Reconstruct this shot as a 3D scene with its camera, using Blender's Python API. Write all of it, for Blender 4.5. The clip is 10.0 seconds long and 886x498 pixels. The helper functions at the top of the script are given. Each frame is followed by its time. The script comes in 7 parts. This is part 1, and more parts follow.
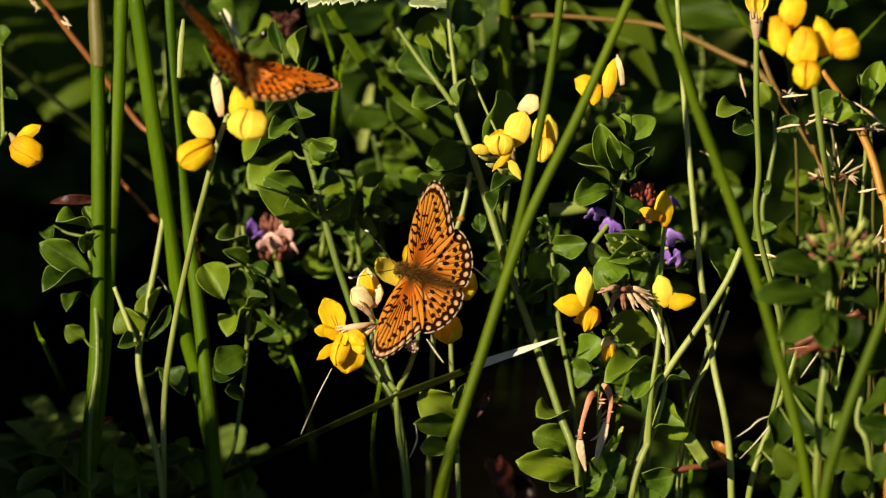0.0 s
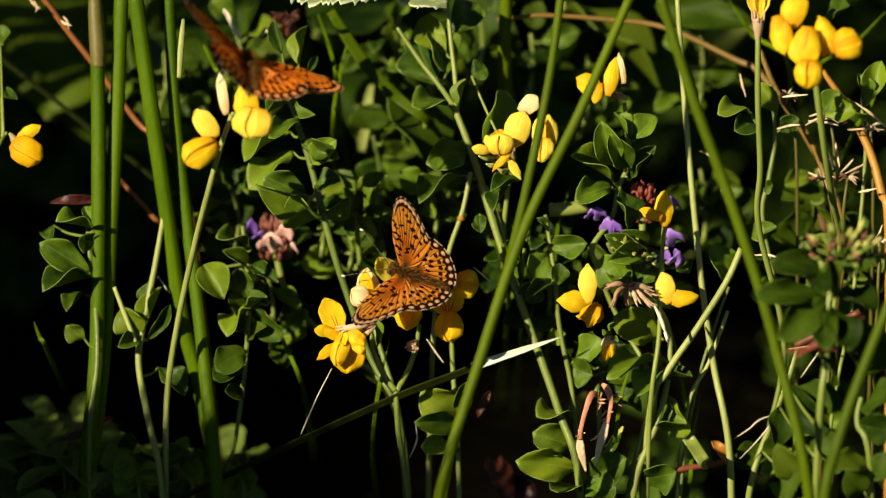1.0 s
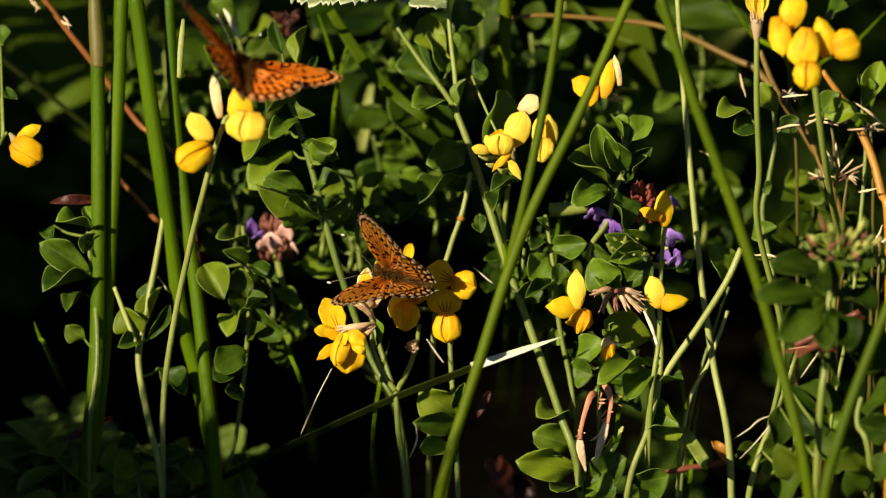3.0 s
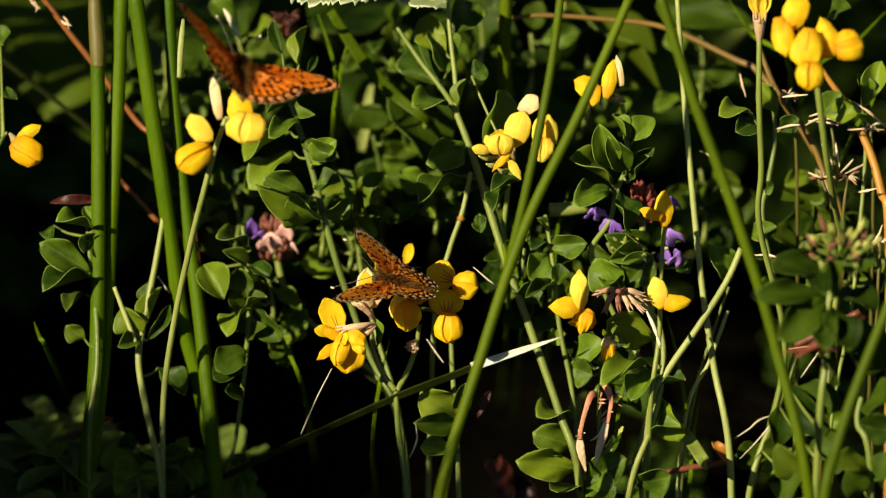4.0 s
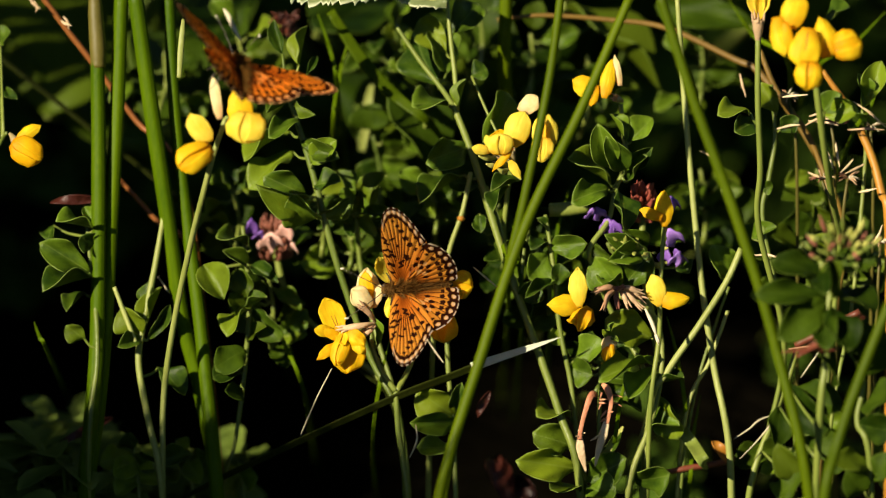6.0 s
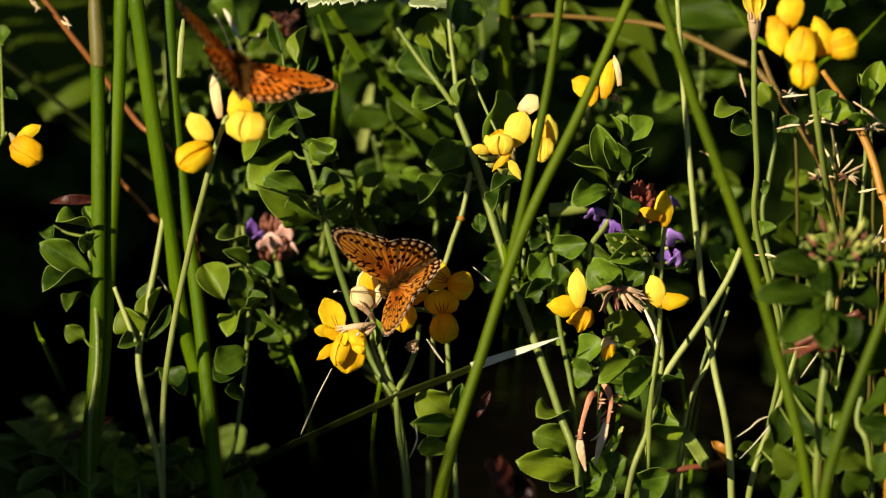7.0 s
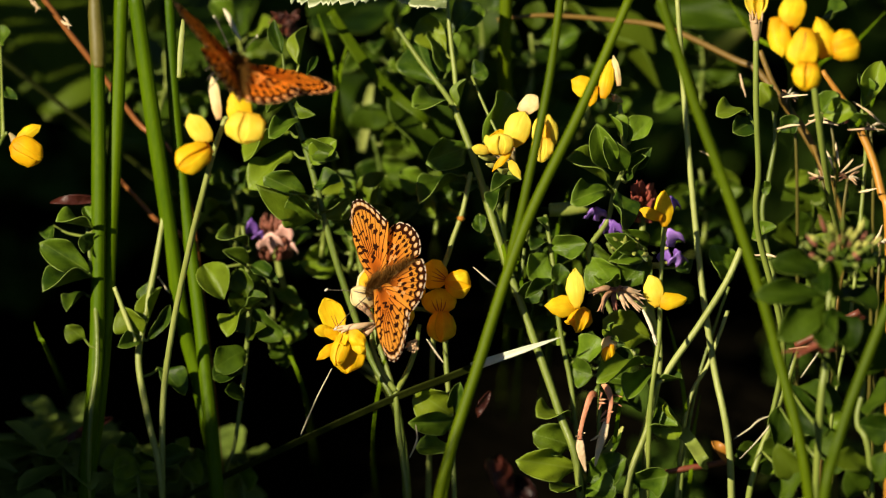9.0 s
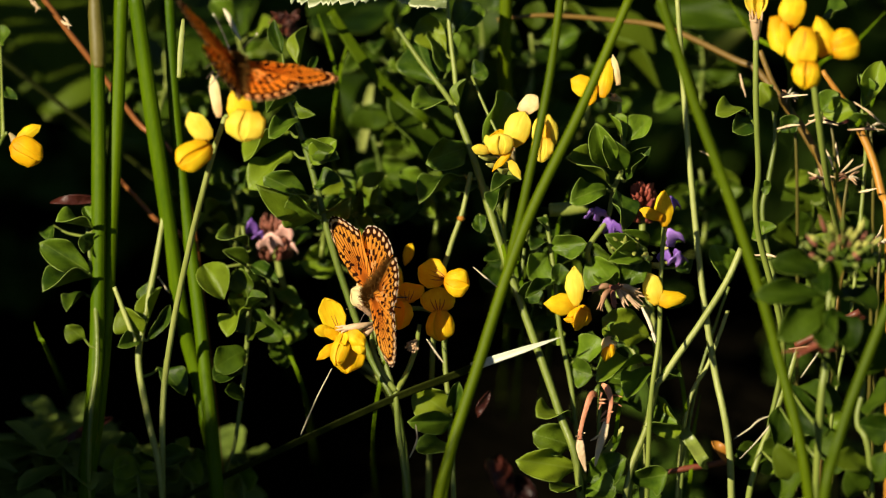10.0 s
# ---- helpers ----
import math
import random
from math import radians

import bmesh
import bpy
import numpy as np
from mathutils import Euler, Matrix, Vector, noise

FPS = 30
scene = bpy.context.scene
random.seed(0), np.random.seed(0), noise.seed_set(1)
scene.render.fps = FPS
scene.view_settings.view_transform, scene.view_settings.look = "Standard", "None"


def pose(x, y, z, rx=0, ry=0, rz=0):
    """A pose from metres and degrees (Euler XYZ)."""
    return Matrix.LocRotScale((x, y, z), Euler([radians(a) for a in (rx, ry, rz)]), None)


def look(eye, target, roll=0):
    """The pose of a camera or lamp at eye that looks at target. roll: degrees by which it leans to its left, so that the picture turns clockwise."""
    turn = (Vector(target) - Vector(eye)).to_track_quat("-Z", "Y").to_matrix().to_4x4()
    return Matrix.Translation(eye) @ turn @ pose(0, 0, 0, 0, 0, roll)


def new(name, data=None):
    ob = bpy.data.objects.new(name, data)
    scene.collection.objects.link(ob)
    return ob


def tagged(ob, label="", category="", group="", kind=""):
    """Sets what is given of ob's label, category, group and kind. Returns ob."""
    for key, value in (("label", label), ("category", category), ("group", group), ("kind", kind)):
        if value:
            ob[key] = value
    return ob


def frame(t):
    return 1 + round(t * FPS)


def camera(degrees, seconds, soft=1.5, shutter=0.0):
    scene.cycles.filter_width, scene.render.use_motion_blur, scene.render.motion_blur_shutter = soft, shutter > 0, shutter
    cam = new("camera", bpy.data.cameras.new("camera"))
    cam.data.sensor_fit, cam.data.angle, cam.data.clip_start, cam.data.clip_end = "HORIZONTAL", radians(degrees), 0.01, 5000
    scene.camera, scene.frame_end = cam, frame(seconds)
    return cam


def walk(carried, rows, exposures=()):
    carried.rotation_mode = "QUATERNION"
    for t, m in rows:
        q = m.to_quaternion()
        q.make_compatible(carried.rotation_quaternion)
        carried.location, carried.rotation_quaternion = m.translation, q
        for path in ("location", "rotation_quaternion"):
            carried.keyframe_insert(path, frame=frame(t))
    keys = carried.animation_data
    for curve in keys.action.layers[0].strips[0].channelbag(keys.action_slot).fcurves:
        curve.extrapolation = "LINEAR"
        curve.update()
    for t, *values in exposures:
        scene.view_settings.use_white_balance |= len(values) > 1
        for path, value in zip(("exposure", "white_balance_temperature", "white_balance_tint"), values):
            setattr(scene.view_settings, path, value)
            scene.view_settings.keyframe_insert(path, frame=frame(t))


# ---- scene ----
cam = camera(8.22, 10.0, soft=1.1)
cam.data.dof.use_dof = True
cam.data.dof.focus_distance = 1.19
cam.data.dof.aperture_fstop = 10.0
EYE, AIM = (0.0, -1.08757, 0.61714), (0.0, 0.0, 0.11)
walk(cam, [(0.0, look(EYE, AIM)), (10.0, look(EYE, AIM))], exposures=[(0.0, 0.42), (10.0, 0.42)])

# ---- daylight: a warm sun over the left shoulder, dim sky ----
SUN_FROM = Vector((-0.62, -0.565, 0.545)).normalized()
world = bpy.data.worlds.new("sky")
scene.world = world
world.use_nodes = True
sky = world.node_tree.nodes.new("ShaderNodeTexSky")
sky.sky_type = "NISHITA"
sky.sun_disc = False
sky.air_density = 0.6
sky.dust_density = 0.3
sky.sun_elevation = math.asin(SUN_FROM.z)
sky.sun_rotation = math.atan2(SUN_FROM.x, SUN_FROM.y)
background = world.node_tree.nodes["Background"]
background.inputs["Strength"].default_value = 0.046
world.node_tree.links.new(sky.outputs["Color"], background.inputs["Color"])
sun_data = bpy.data.lights.new("sun", "SUN")
sun_data.energy = 6.5
sun_data.angle = radians(0.55)
sun_data.color = (1.0, 0.855, 0.645)
sun = new("sun", sun_data)
sun.matrix_world = look(SUN_FROM * 3, (0, 0, 0))

MM = 0.001
rng = random.Random(11)


# ---- materials ----
def organic(name, dark, light, grain=900.0, rough=0.5, through_light=0.0, bump=0.15, pigment="", edge=None, spec=0.4, coarse=90.0, streak=1.0):
    """A living surface: two colours mixed by coarse and fine noise, fine relief, some light let through."""
    m = bpy.data.materials.new(name)
    m.use_nodes = True
    nt = m.node_tree
    n, l = nt.nodes, nt.links
    bsdf = n["Principled BSDF"]
    out = n["Material Output"]
    geo = n.new("ShaderNodeTexCoord")
    fine, big = n.new("ShaderNodeTexNoise"), n.new("ShaderNodeTexNoise")
    fine.inputs["Scale"].default_value, big.inputs["Scale"].default_value = grain, coarse
    fine.inputs["Detail"].default_value = 3.0
    info = n.new("ShaderNodeObjectInfo")
    stretch = n.new("ShaderNodeMapping")
    stretch.inputs["Scale"].default_value = (1.0, 1.0, streak)
    l.new(geo.outputs["Object"], stretch.inputs["Vector"])
    l.new(stretch.outputs["Vector"], fine.inputs["Vector"])
    l.new(geo.outputs["Object"], big.inputs["Vector"])
    add = n.new("ShaderNodeMath")
    add.operation = "MULTIPLY_ADD"
    l.new(big.outputs["Fac"], add.inputs[0])
    add.inputs[1].default_value = 1.3
    l.new(info.outputs["Random"], add.inputs[2])
    mean = n.new("ShaderNodeMath")
    mean.operation = "MULTIPLY_ADD"
    l.new(fine.outputs["Fac"], mean.inputs[0])
    mean.inputs[1].default_value = 0.7
    l.new(add.outputs[0], mean.inputs[2])
    span = n.new("ShaderNodeMapRange")
    span.inputs["From Min"].default_value, span.inputs["From Max"].default_value = 0.7, 2.2
    l.new(mean.outputs[0], span.inputs["Value"])
    mix = n.new("ShaderNodeMix")
    mix.data_type = "RGBA"
    mix.inputs["A"].default_value, mix.inputs["B"].default_value = (*dark, 1), (*light, 1)
    l.new(span.outputs[0], mix.inputs["Factor"])
    colour = mix.outputs["Result"]
    if pigment:
        at = n.new("ShaderNodeAttribute")
        at.attribute_name = pigment
        mul = n.new("ShaderNodeMix")
        mul.data_type, mul.blend_type = "RGBA", "MULTIPLY"
        mul.inputs["Factor"].default_value = 1.0
        l.new(colour, mul.inputs["A"])
        l.new(at.outputs["Color"], mul.inputs["B"])
        colour = mul.outputs["Result"]
    if edge:
        at = n.new("ShaderNodeAttribute")
        at.attribute_name = "rim"
        lift = n.new("ShaderNodeMix")
        lift.data_type = "RGBA"
        lift.inputs["B"].default_value = (*edge, 1)
        l.new(at.outputs["Fac"], lift.inputs["Factor"])
        l.new(colour, lift.inputs["A"])
        colour = lift.outputs["Result"]
    l.new(colour, bsdf.inputs["Base Color"])
    bsdf.inputs["Roughness"].default_value = rough
    bsdf.inputs["Specular IOR Level"].default_value = spec
    relief = n.new("ShaderNodeBump")
    relief.inputs["Strength"].default_value = bump
    relief.inputs["Distance"].default_value = 0.0006
    l.new(fine.outputs["Fac"], relief.inputs["Height"])
    l.new(relief.outputs["Normal"], bsdf.inputs["Normal"])
    if through_light:
        tl = n.new("ShaderNodeBsdfTranslucent")
        l.new(colour, tl.inputs["Color"])
        blend = n.new("ShaderNodeMixShader")
        blend.inputs["Fac"].default_value = through_light
        l.new(bsdf.outputs[0], blend.inputs[1])
        l.new(tl.outputs[0], blend.inputs[2])
        l.new(blend.outputs[0], out.inputs["Surface"])
    return m


LEAF = organic("leaf_green", (0.006, 0.022, 0.003), (0.108, 0.176, 0.010), 1100, 0.46, 0.24, 0.3, edge=(0.27, 0.36, 0.08), spec=0.16)
TOOTHED = organic("toothed_leaf_green", (0.05, 0.09, 0.012), (0.16, 0.22, 0.04), 1100, 0.45, 0.2, 0.4, edge=(0.62, 0.66, 0.42), spec=0.3)
# leaf green darkened: the shade on low and rear leaves is in the colour
SHADED_LEAF = organic("shaded_leaf", (0.016, 0.042, 0.003), (0.05, 0.10, 0.007), 1200, 0.6, 0.15, 0.15, edge=(0.10, 0.17, 0.02), spec=0.1)
STEM = organic("stem_green", (0.060, 0.100, 0.010), (0.21, 0.255, 0.045), 1400, 0.45, 0.0, 0.2, streak=0.03)
PALE_STEM = organic("pale_stem", (0.15, 0.185, 0.028), (0.37, 0.41, 0.125), 1400, 0.5, 0.0, 0.25, streak=0.03)
GRASS = organic("grass_green", (0.028, 0.066, 0.001), (0.102, 0.164, 0.002), 1500, 0.42, 0.0, 0.04, coarse=40, spec=0.05, streak=0.03)
GRASS_DEEP = organic("deep_rush_green", (0.017, 0.038, 0.001), (0.078, 0.116, 0.0015), 1500, 0.42, 0.0, 0.07, coarse=40, spec=0.05, streak=0.03)
RED_STEM = organic("red_brown_stem", (0.12, 0.04, 0.008), (0.30, 0.105, 0.02), 1200, 0.45, 0.0, 0.08)
OCHRE_STEM = organic("ochre_stem", (0.24, 0.09, 0.010), (0.44, 0.21, 0.022), 1200, 0.45, 0.0, 0.08)
DARK_RED = organic("dark_red_dry_stem", (0.05, 0.012, 0.006), (0.17, 0.045, 0.02), 1200, 0.5, 0.0, 0.3, coarse=260)
OLIVE_STEM = organic("olive_brown_stem", (0.07, 0.042, 0.006), (0.21, 0.125, 0.018), 1200, 0.5, 0.0, 0.2)
STRAW = organic("dry_straw", (0.36, 0.31, 0.18), (0.68, 0.62, 0.44), 1300, 0.6, 0.0, 0.3)
BLEACHED = organic("bleached_blade", (0.36, 0.39, 0.27), (0.60, 0.63, 0.48), 900, 0.35, 0.0, 0.1)
BROWN_SHEATH = organic("brown_sheath", (0.05, 0.05, 0.005), (0.10, 0.085, 0.01), 900, 0.55, 0.0, 0.15)
CALYX = organic("calyx_green_pink", (0.30, 0.26, 0.10), (0.52, 0.34, 0.20), 1300, 0.6, 0.1, 0.3)
DRY_CALYX = organic("withered_calyx", (0.28, 0.13, 0.06), (0.62, 0.44, 0.25), 1300, 0.65, 0.1, 0.35)
PURPLE = organic("violet_petal", (0.14, 0.045, 0.34), (0.42, 0.24, 0.72), 1500, 0.5, 0.25, 0.15)
PINK_BRACT = organic("pink_brown_bract", (0.15, 0.042, 0.024), (0.37, 0.15, 0.09), 1300, 0.6, 0.1, 0.35)
PINK_PETAL = organic("pale_pink_petal", (0.55, 0.22, 0.16), (0.84, 0.56, 0.46), 1500, 0.5, 0.25, 0.15)
WINE_BRACT = organic("wine_bract", (0.15, 0.028, 0.02), (0.36, 0.085, 0.05), 1300, 0.55, 0.1, 0.35)
# grass green darkened so blades look shaded without a shadow on them
SHADED_BLADE = organic("shaded_blade", (0.010, 0.016, 0.002), (0.024, 0.030, 0.004), 1200, 0.5, 0.0, 0.2, spec=0.03)
DEAD_LEAF = organic("dead_red_leaf", (0.014, 0.004, 0.0025), (0.07, 0.015, 0.008), 900, 0.45, 0.15, 0.5)


def ground_surface():
    """Shade-blackened peaty soil under the little clearing, giving way unevenly to green turf further out."""
    m = bpy.data.materials.new("peat_and_turf")
    m.use_nodes = True
    n, l = m.node_tree.nodes, m.node_tree.links
    bsdf, co = n["Principled BSDF"], n.new("ShaderNodeTexCoord")

    def cloud(scale, detail=3.0):
        nd = n.new("ShaderNodeTexNoise")
        nd.inputs["Scale"].default_value, nd.inputs["Detail"].default_value = scale, detail
        l.new(co.outputs["Object"], nd.inputs["Vector"])
        return nd.outputs["Fac"]

    def blend(fac, a, b):
        nd = n.new("ShaderNodeMix")
        nd.data_type = "RGBA"
        for key, q in (("Factor", fac), ("A", a), ("B", b)):
            if isinstance(q, tuple):
                nd.inputs[key].default_value = (*q, 1)
            else:
                l.new(q, nd.inputs[key])
        return nd.outputs["Result"]
    fine = cloud(400.0)
    # soil far blacker than peat: the shade between plants is in its colour
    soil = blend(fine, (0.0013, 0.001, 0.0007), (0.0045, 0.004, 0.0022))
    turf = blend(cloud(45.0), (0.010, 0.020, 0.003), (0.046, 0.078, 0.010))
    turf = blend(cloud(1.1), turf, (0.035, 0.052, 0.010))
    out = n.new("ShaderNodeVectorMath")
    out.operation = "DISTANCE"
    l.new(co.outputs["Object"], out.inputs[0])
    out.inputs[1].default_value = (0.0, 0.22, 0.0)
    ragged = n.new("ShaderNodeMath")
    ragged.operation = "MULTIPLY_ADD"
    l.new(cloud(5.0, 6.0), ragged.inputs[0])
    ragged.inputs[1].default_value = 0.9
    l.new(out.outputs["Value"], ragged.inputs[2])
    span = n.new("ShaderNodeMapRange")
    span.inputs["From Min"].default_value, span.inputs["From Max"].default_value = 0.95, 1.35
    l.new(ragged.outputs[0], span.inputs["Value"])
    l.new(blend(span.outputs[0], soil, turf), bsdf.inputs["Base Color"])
    bsdf.inputs["Roughness"].default_value = 0.9
    bsdf.inputs["Specular IOR Level"].default_value = 0.0
    relief = n.new("ShaderNodeBump")
    relief.inputs["Strength"].default_value, relief.inputs["Distance"].default_value = 1.0, 0.0006
    l.new(fine, relief.inputs["Height"])
    l.new(relief.outputs["Normal"], bsdf.inputs["Normal"])
    return m


GROUND = ground_surface()
WING = organic("wing_scales", (0.86, 0.86, 0.86), (1.0, 1.0, 1.0), 3000, 0.7, 0.58, 0.25, pigment="pigment", spec=0.03)
# redder wing copy: shading and light through the wings put into the colour
WING_SHADED = organic("shaded_wing_scales", (1.0, 0.60, 0.34), (1.0, 0.74, 0.42), 3000, 0.7, 0.35, 0.25, pigment="pigment", spec=0.03)
POD = organic("drying_pod_red", (0.28, 0.08, 0.035), (0.66, 0.30, 0.16), 900, 0.55, 0.0, 0.6, coarse=260)
HUSK = organic("papery_husk", (0.50, 0.32, 0.16), (0.85, 0.69, 0.43), 900, 0.55, 0.15, 0.5, coarse=300)
SPENT_GREEN = organic("spent_yellow_green", (0.20, 0.24, 0.03), (0.50, 0.50, 0.12), 1300, 0.6, 0.1, 0.35)
FUR = organic("olive_brown_fur", (0.035, 0.018, 0.004), (0.12, 0.062, 0.012), 2500, 0.8, 0.0, 0.4, spec=0.15)
BODY_HAIR = organic("tawny_hair", (0.07, 0.032, 0.005), (0.30, 0.14, 0.022), 2500, 0.7, 0.2, 0.2, spec=0.2)
GUIDE = organic("nectar_guide_red", (0.22, 0.045, 0.004), (0.34, 0.09, 0.008), 1500, 0.5)
PALE_CALYX = organic("pale_calyx", (0.32, 0.15, 0.07), (0.74, 0.54, 0.31), 700, 0.55, 0.2, 0.5, coarse=380)
CLUB = organic("pale_horn", (0.36, 0.32, 0.24), (0.55, 0.50, 0.40), 2000, 0.5, 0.0, 0.2)
DARK_HORN = organic("dark_horn", (0.02, 0.015, 0.012), (0.06, 0.045, 0.03), 2000, 0.4, 0.0, 0.2)


def leaf_surface(name, dark, light, glow, edge, through_light=0.32, rough=0.4, spec=0.35):
    """A leaflet's skin in the leaflet's own unit space: blotches, a midrib, side veins, a pale rim, light let through."""
    m = bpy.data.materials.new(name)
    m.use_nodes = True
    nt = m.node_tree
    n, l = nt.nodes, nt.links
    bsdf, out = n["Principled BSDF"], n["Material Output"]

    def math_node(op, a, b=None, c=None):
        nd = n.new("ShaderNodeMath")
        nd.operation = op
        for k, q in enumerate((a, b, c)):
            if q is None:
                continue
            if isinstance(q, (int, float)):
                nd.inputs[k].default_value = q
            else:
                l.new(q, nd.inputs[k])
        return nd.outputs[0]

    def blend(fac, a, b, mode="MIX"):
        nd = n.new("ShaderNodeMix")
        nd.data_type, nd.blend_type = "RGBA", mode
        for key, q in (("Factor", fac), ("A", a), ("B", b)):
            if isinstance(q, tuple):
                nd.inputs[key].default_value = (*q, 1)
            elif isinstance(q, float):
                nd.inputs[key].default_value = q
            else:
                l.new(q, nd.inputs[key])
        return nd.outputs["Result"]
    co, info = n.new("ShaderNodeTexCoord"), n.new("ShaderNodeObjectInfo")
    sep = n.new("ShaderNodeSeparateXYZ")
    l.new(co.outputs["Object"], sep.inputs[0])
    rnd = info.outputs["Random"]
    shift = n.new("ShaderNodeVectorMath")
    shift.operation = "ADD"
    l.new(co.outputs["Object"], shift.inputs[0])
    off = n.new("ShaderNodeCombineXYZ")
    l.new(math_node("MULTIPLY", rnd, 41.0), off.inputs[0])
    l.new(math_node("MULTIPLY", rnd, 17.0), off.inputs[1])
    l.new(off.outputs[0], shift.inputs[1])
    big, fine = n.new("ShaderNodeTexNoise"), n.new("ShaderNodeTexNoise")
    big.inputs["Scale"].default_value, fine.inputs["Scale"].default_value = 2.6, 26.0
    fine.inputs["Detail"].default_value = 4.0
    for nd in (big, fine):
        l.new(shift.outputs[0], nd.inputs["Vector"])
    ax = math_node("ABSOLUTE", sep.outputs["X"])
    wavy = math_node("MULTIPLY_ADD", big.outputs["Fac"], 0.12, math_node("MULTIPLY_ADD", ax, -1.1, sep.outputs["Y"]))
    side = math_node("POWER", math_node("ABSOLUTE", math_node("SINE", math_node("MULTIPLY", wavy, 26.0))), 6.0)
    mid = math_node("LESS_THAN", ax, 0.018)
    tone = math_node("MULTIPLY_ADD", math_node("SUBTRACT", big.outputs["Fac"], 0.5), 1.5, math_node("MULTIPLY_ADD", math_node("SUBTRACT", fine.outputs["Fac"], 0.5), 0.5, math_node("MULTIPLY_ADD", math_node("POWER", rnd, 1.5), 0.95, 0.05)))
    tone_n = n.new("ShaderNodeClamp")
    l.new(tone, tone_n.inputs[0])
    col = blend(tone_n.outputs[0], dark, light)
    hue = math_node("FRACT", math_node("MULTIPLY", rnd, 7.31))
    col = blend(math_node("MULTIPLY", math_node("POWER", hue, 4.0), 0.7), col, glow)
    col = blend(math_node("MULTIPLY", side, 0.02), col, edge)
    col = blend(math_node("MULTIPLY", mid, 0.22), col, edge)
    # the pale rim colour stands in for highlights along the leaf edge
    at = n.new("ShaderNodeAttribute")
    at.attribute_name = "rim"
    col = blend(at.outputs["Fac"], col, edge)
    l.new(col, bsdf.inputs["Base Color"])
    l.new(math_node("MULTIPLY_ADD", fine.outputs["Fac"], 0.25, rough - 0.12), bsdf.inputs["Roughness"])
    bsdf.inputs["Specular IOR Level"].default_value = spec
    relief = n.new("ShaderNodeBump")
    relief.inputs["Strength"].default_value = 0.35
    relief.inputs["Distance"].default_value = 0.0005
    l.new(math_node("MULTIPLY_ADD", side, -0.05, math_node("MULTIPLY_ADD", big.outputs["Fac"], 1.8, math_node("MULTIPLY_ADD", mid, -0.5, math_node("MULTIPLY", fine.outputs["Fac"], 0.5)))), relief.inputs["Height"])
    l.new(relief.outputs["Normal"], bsdf.inputs["Normal"])
    tl = n.new("ShaderNodeBsdfTranslucent")
    l.new(blend(0.55, col, glow), tl.inputs["Color"])
    mixed = n.new("ShaderNodeMixShader")
    mixed.inputs["Fac"].default_value = through_light
    l.new(bsdf.outputs[0], mixed.inputs[1])
    l.new(tl.outputs[0], mixed.inputs[2])
    l.new(mixed.outputs[0], out.inputs["Surface"])
    return m


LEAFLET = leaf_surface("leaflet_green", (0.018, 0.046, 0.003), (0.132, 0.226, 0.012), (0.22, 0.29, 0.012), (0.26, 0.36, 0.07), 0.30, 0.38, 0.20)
# darker copy of the leaflet green, shade put into its colour
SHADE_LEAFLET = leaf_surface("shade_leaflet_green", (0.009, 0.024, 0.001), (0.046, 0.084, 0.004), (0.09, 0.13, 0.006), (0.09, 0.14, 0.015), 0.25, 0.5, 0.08)


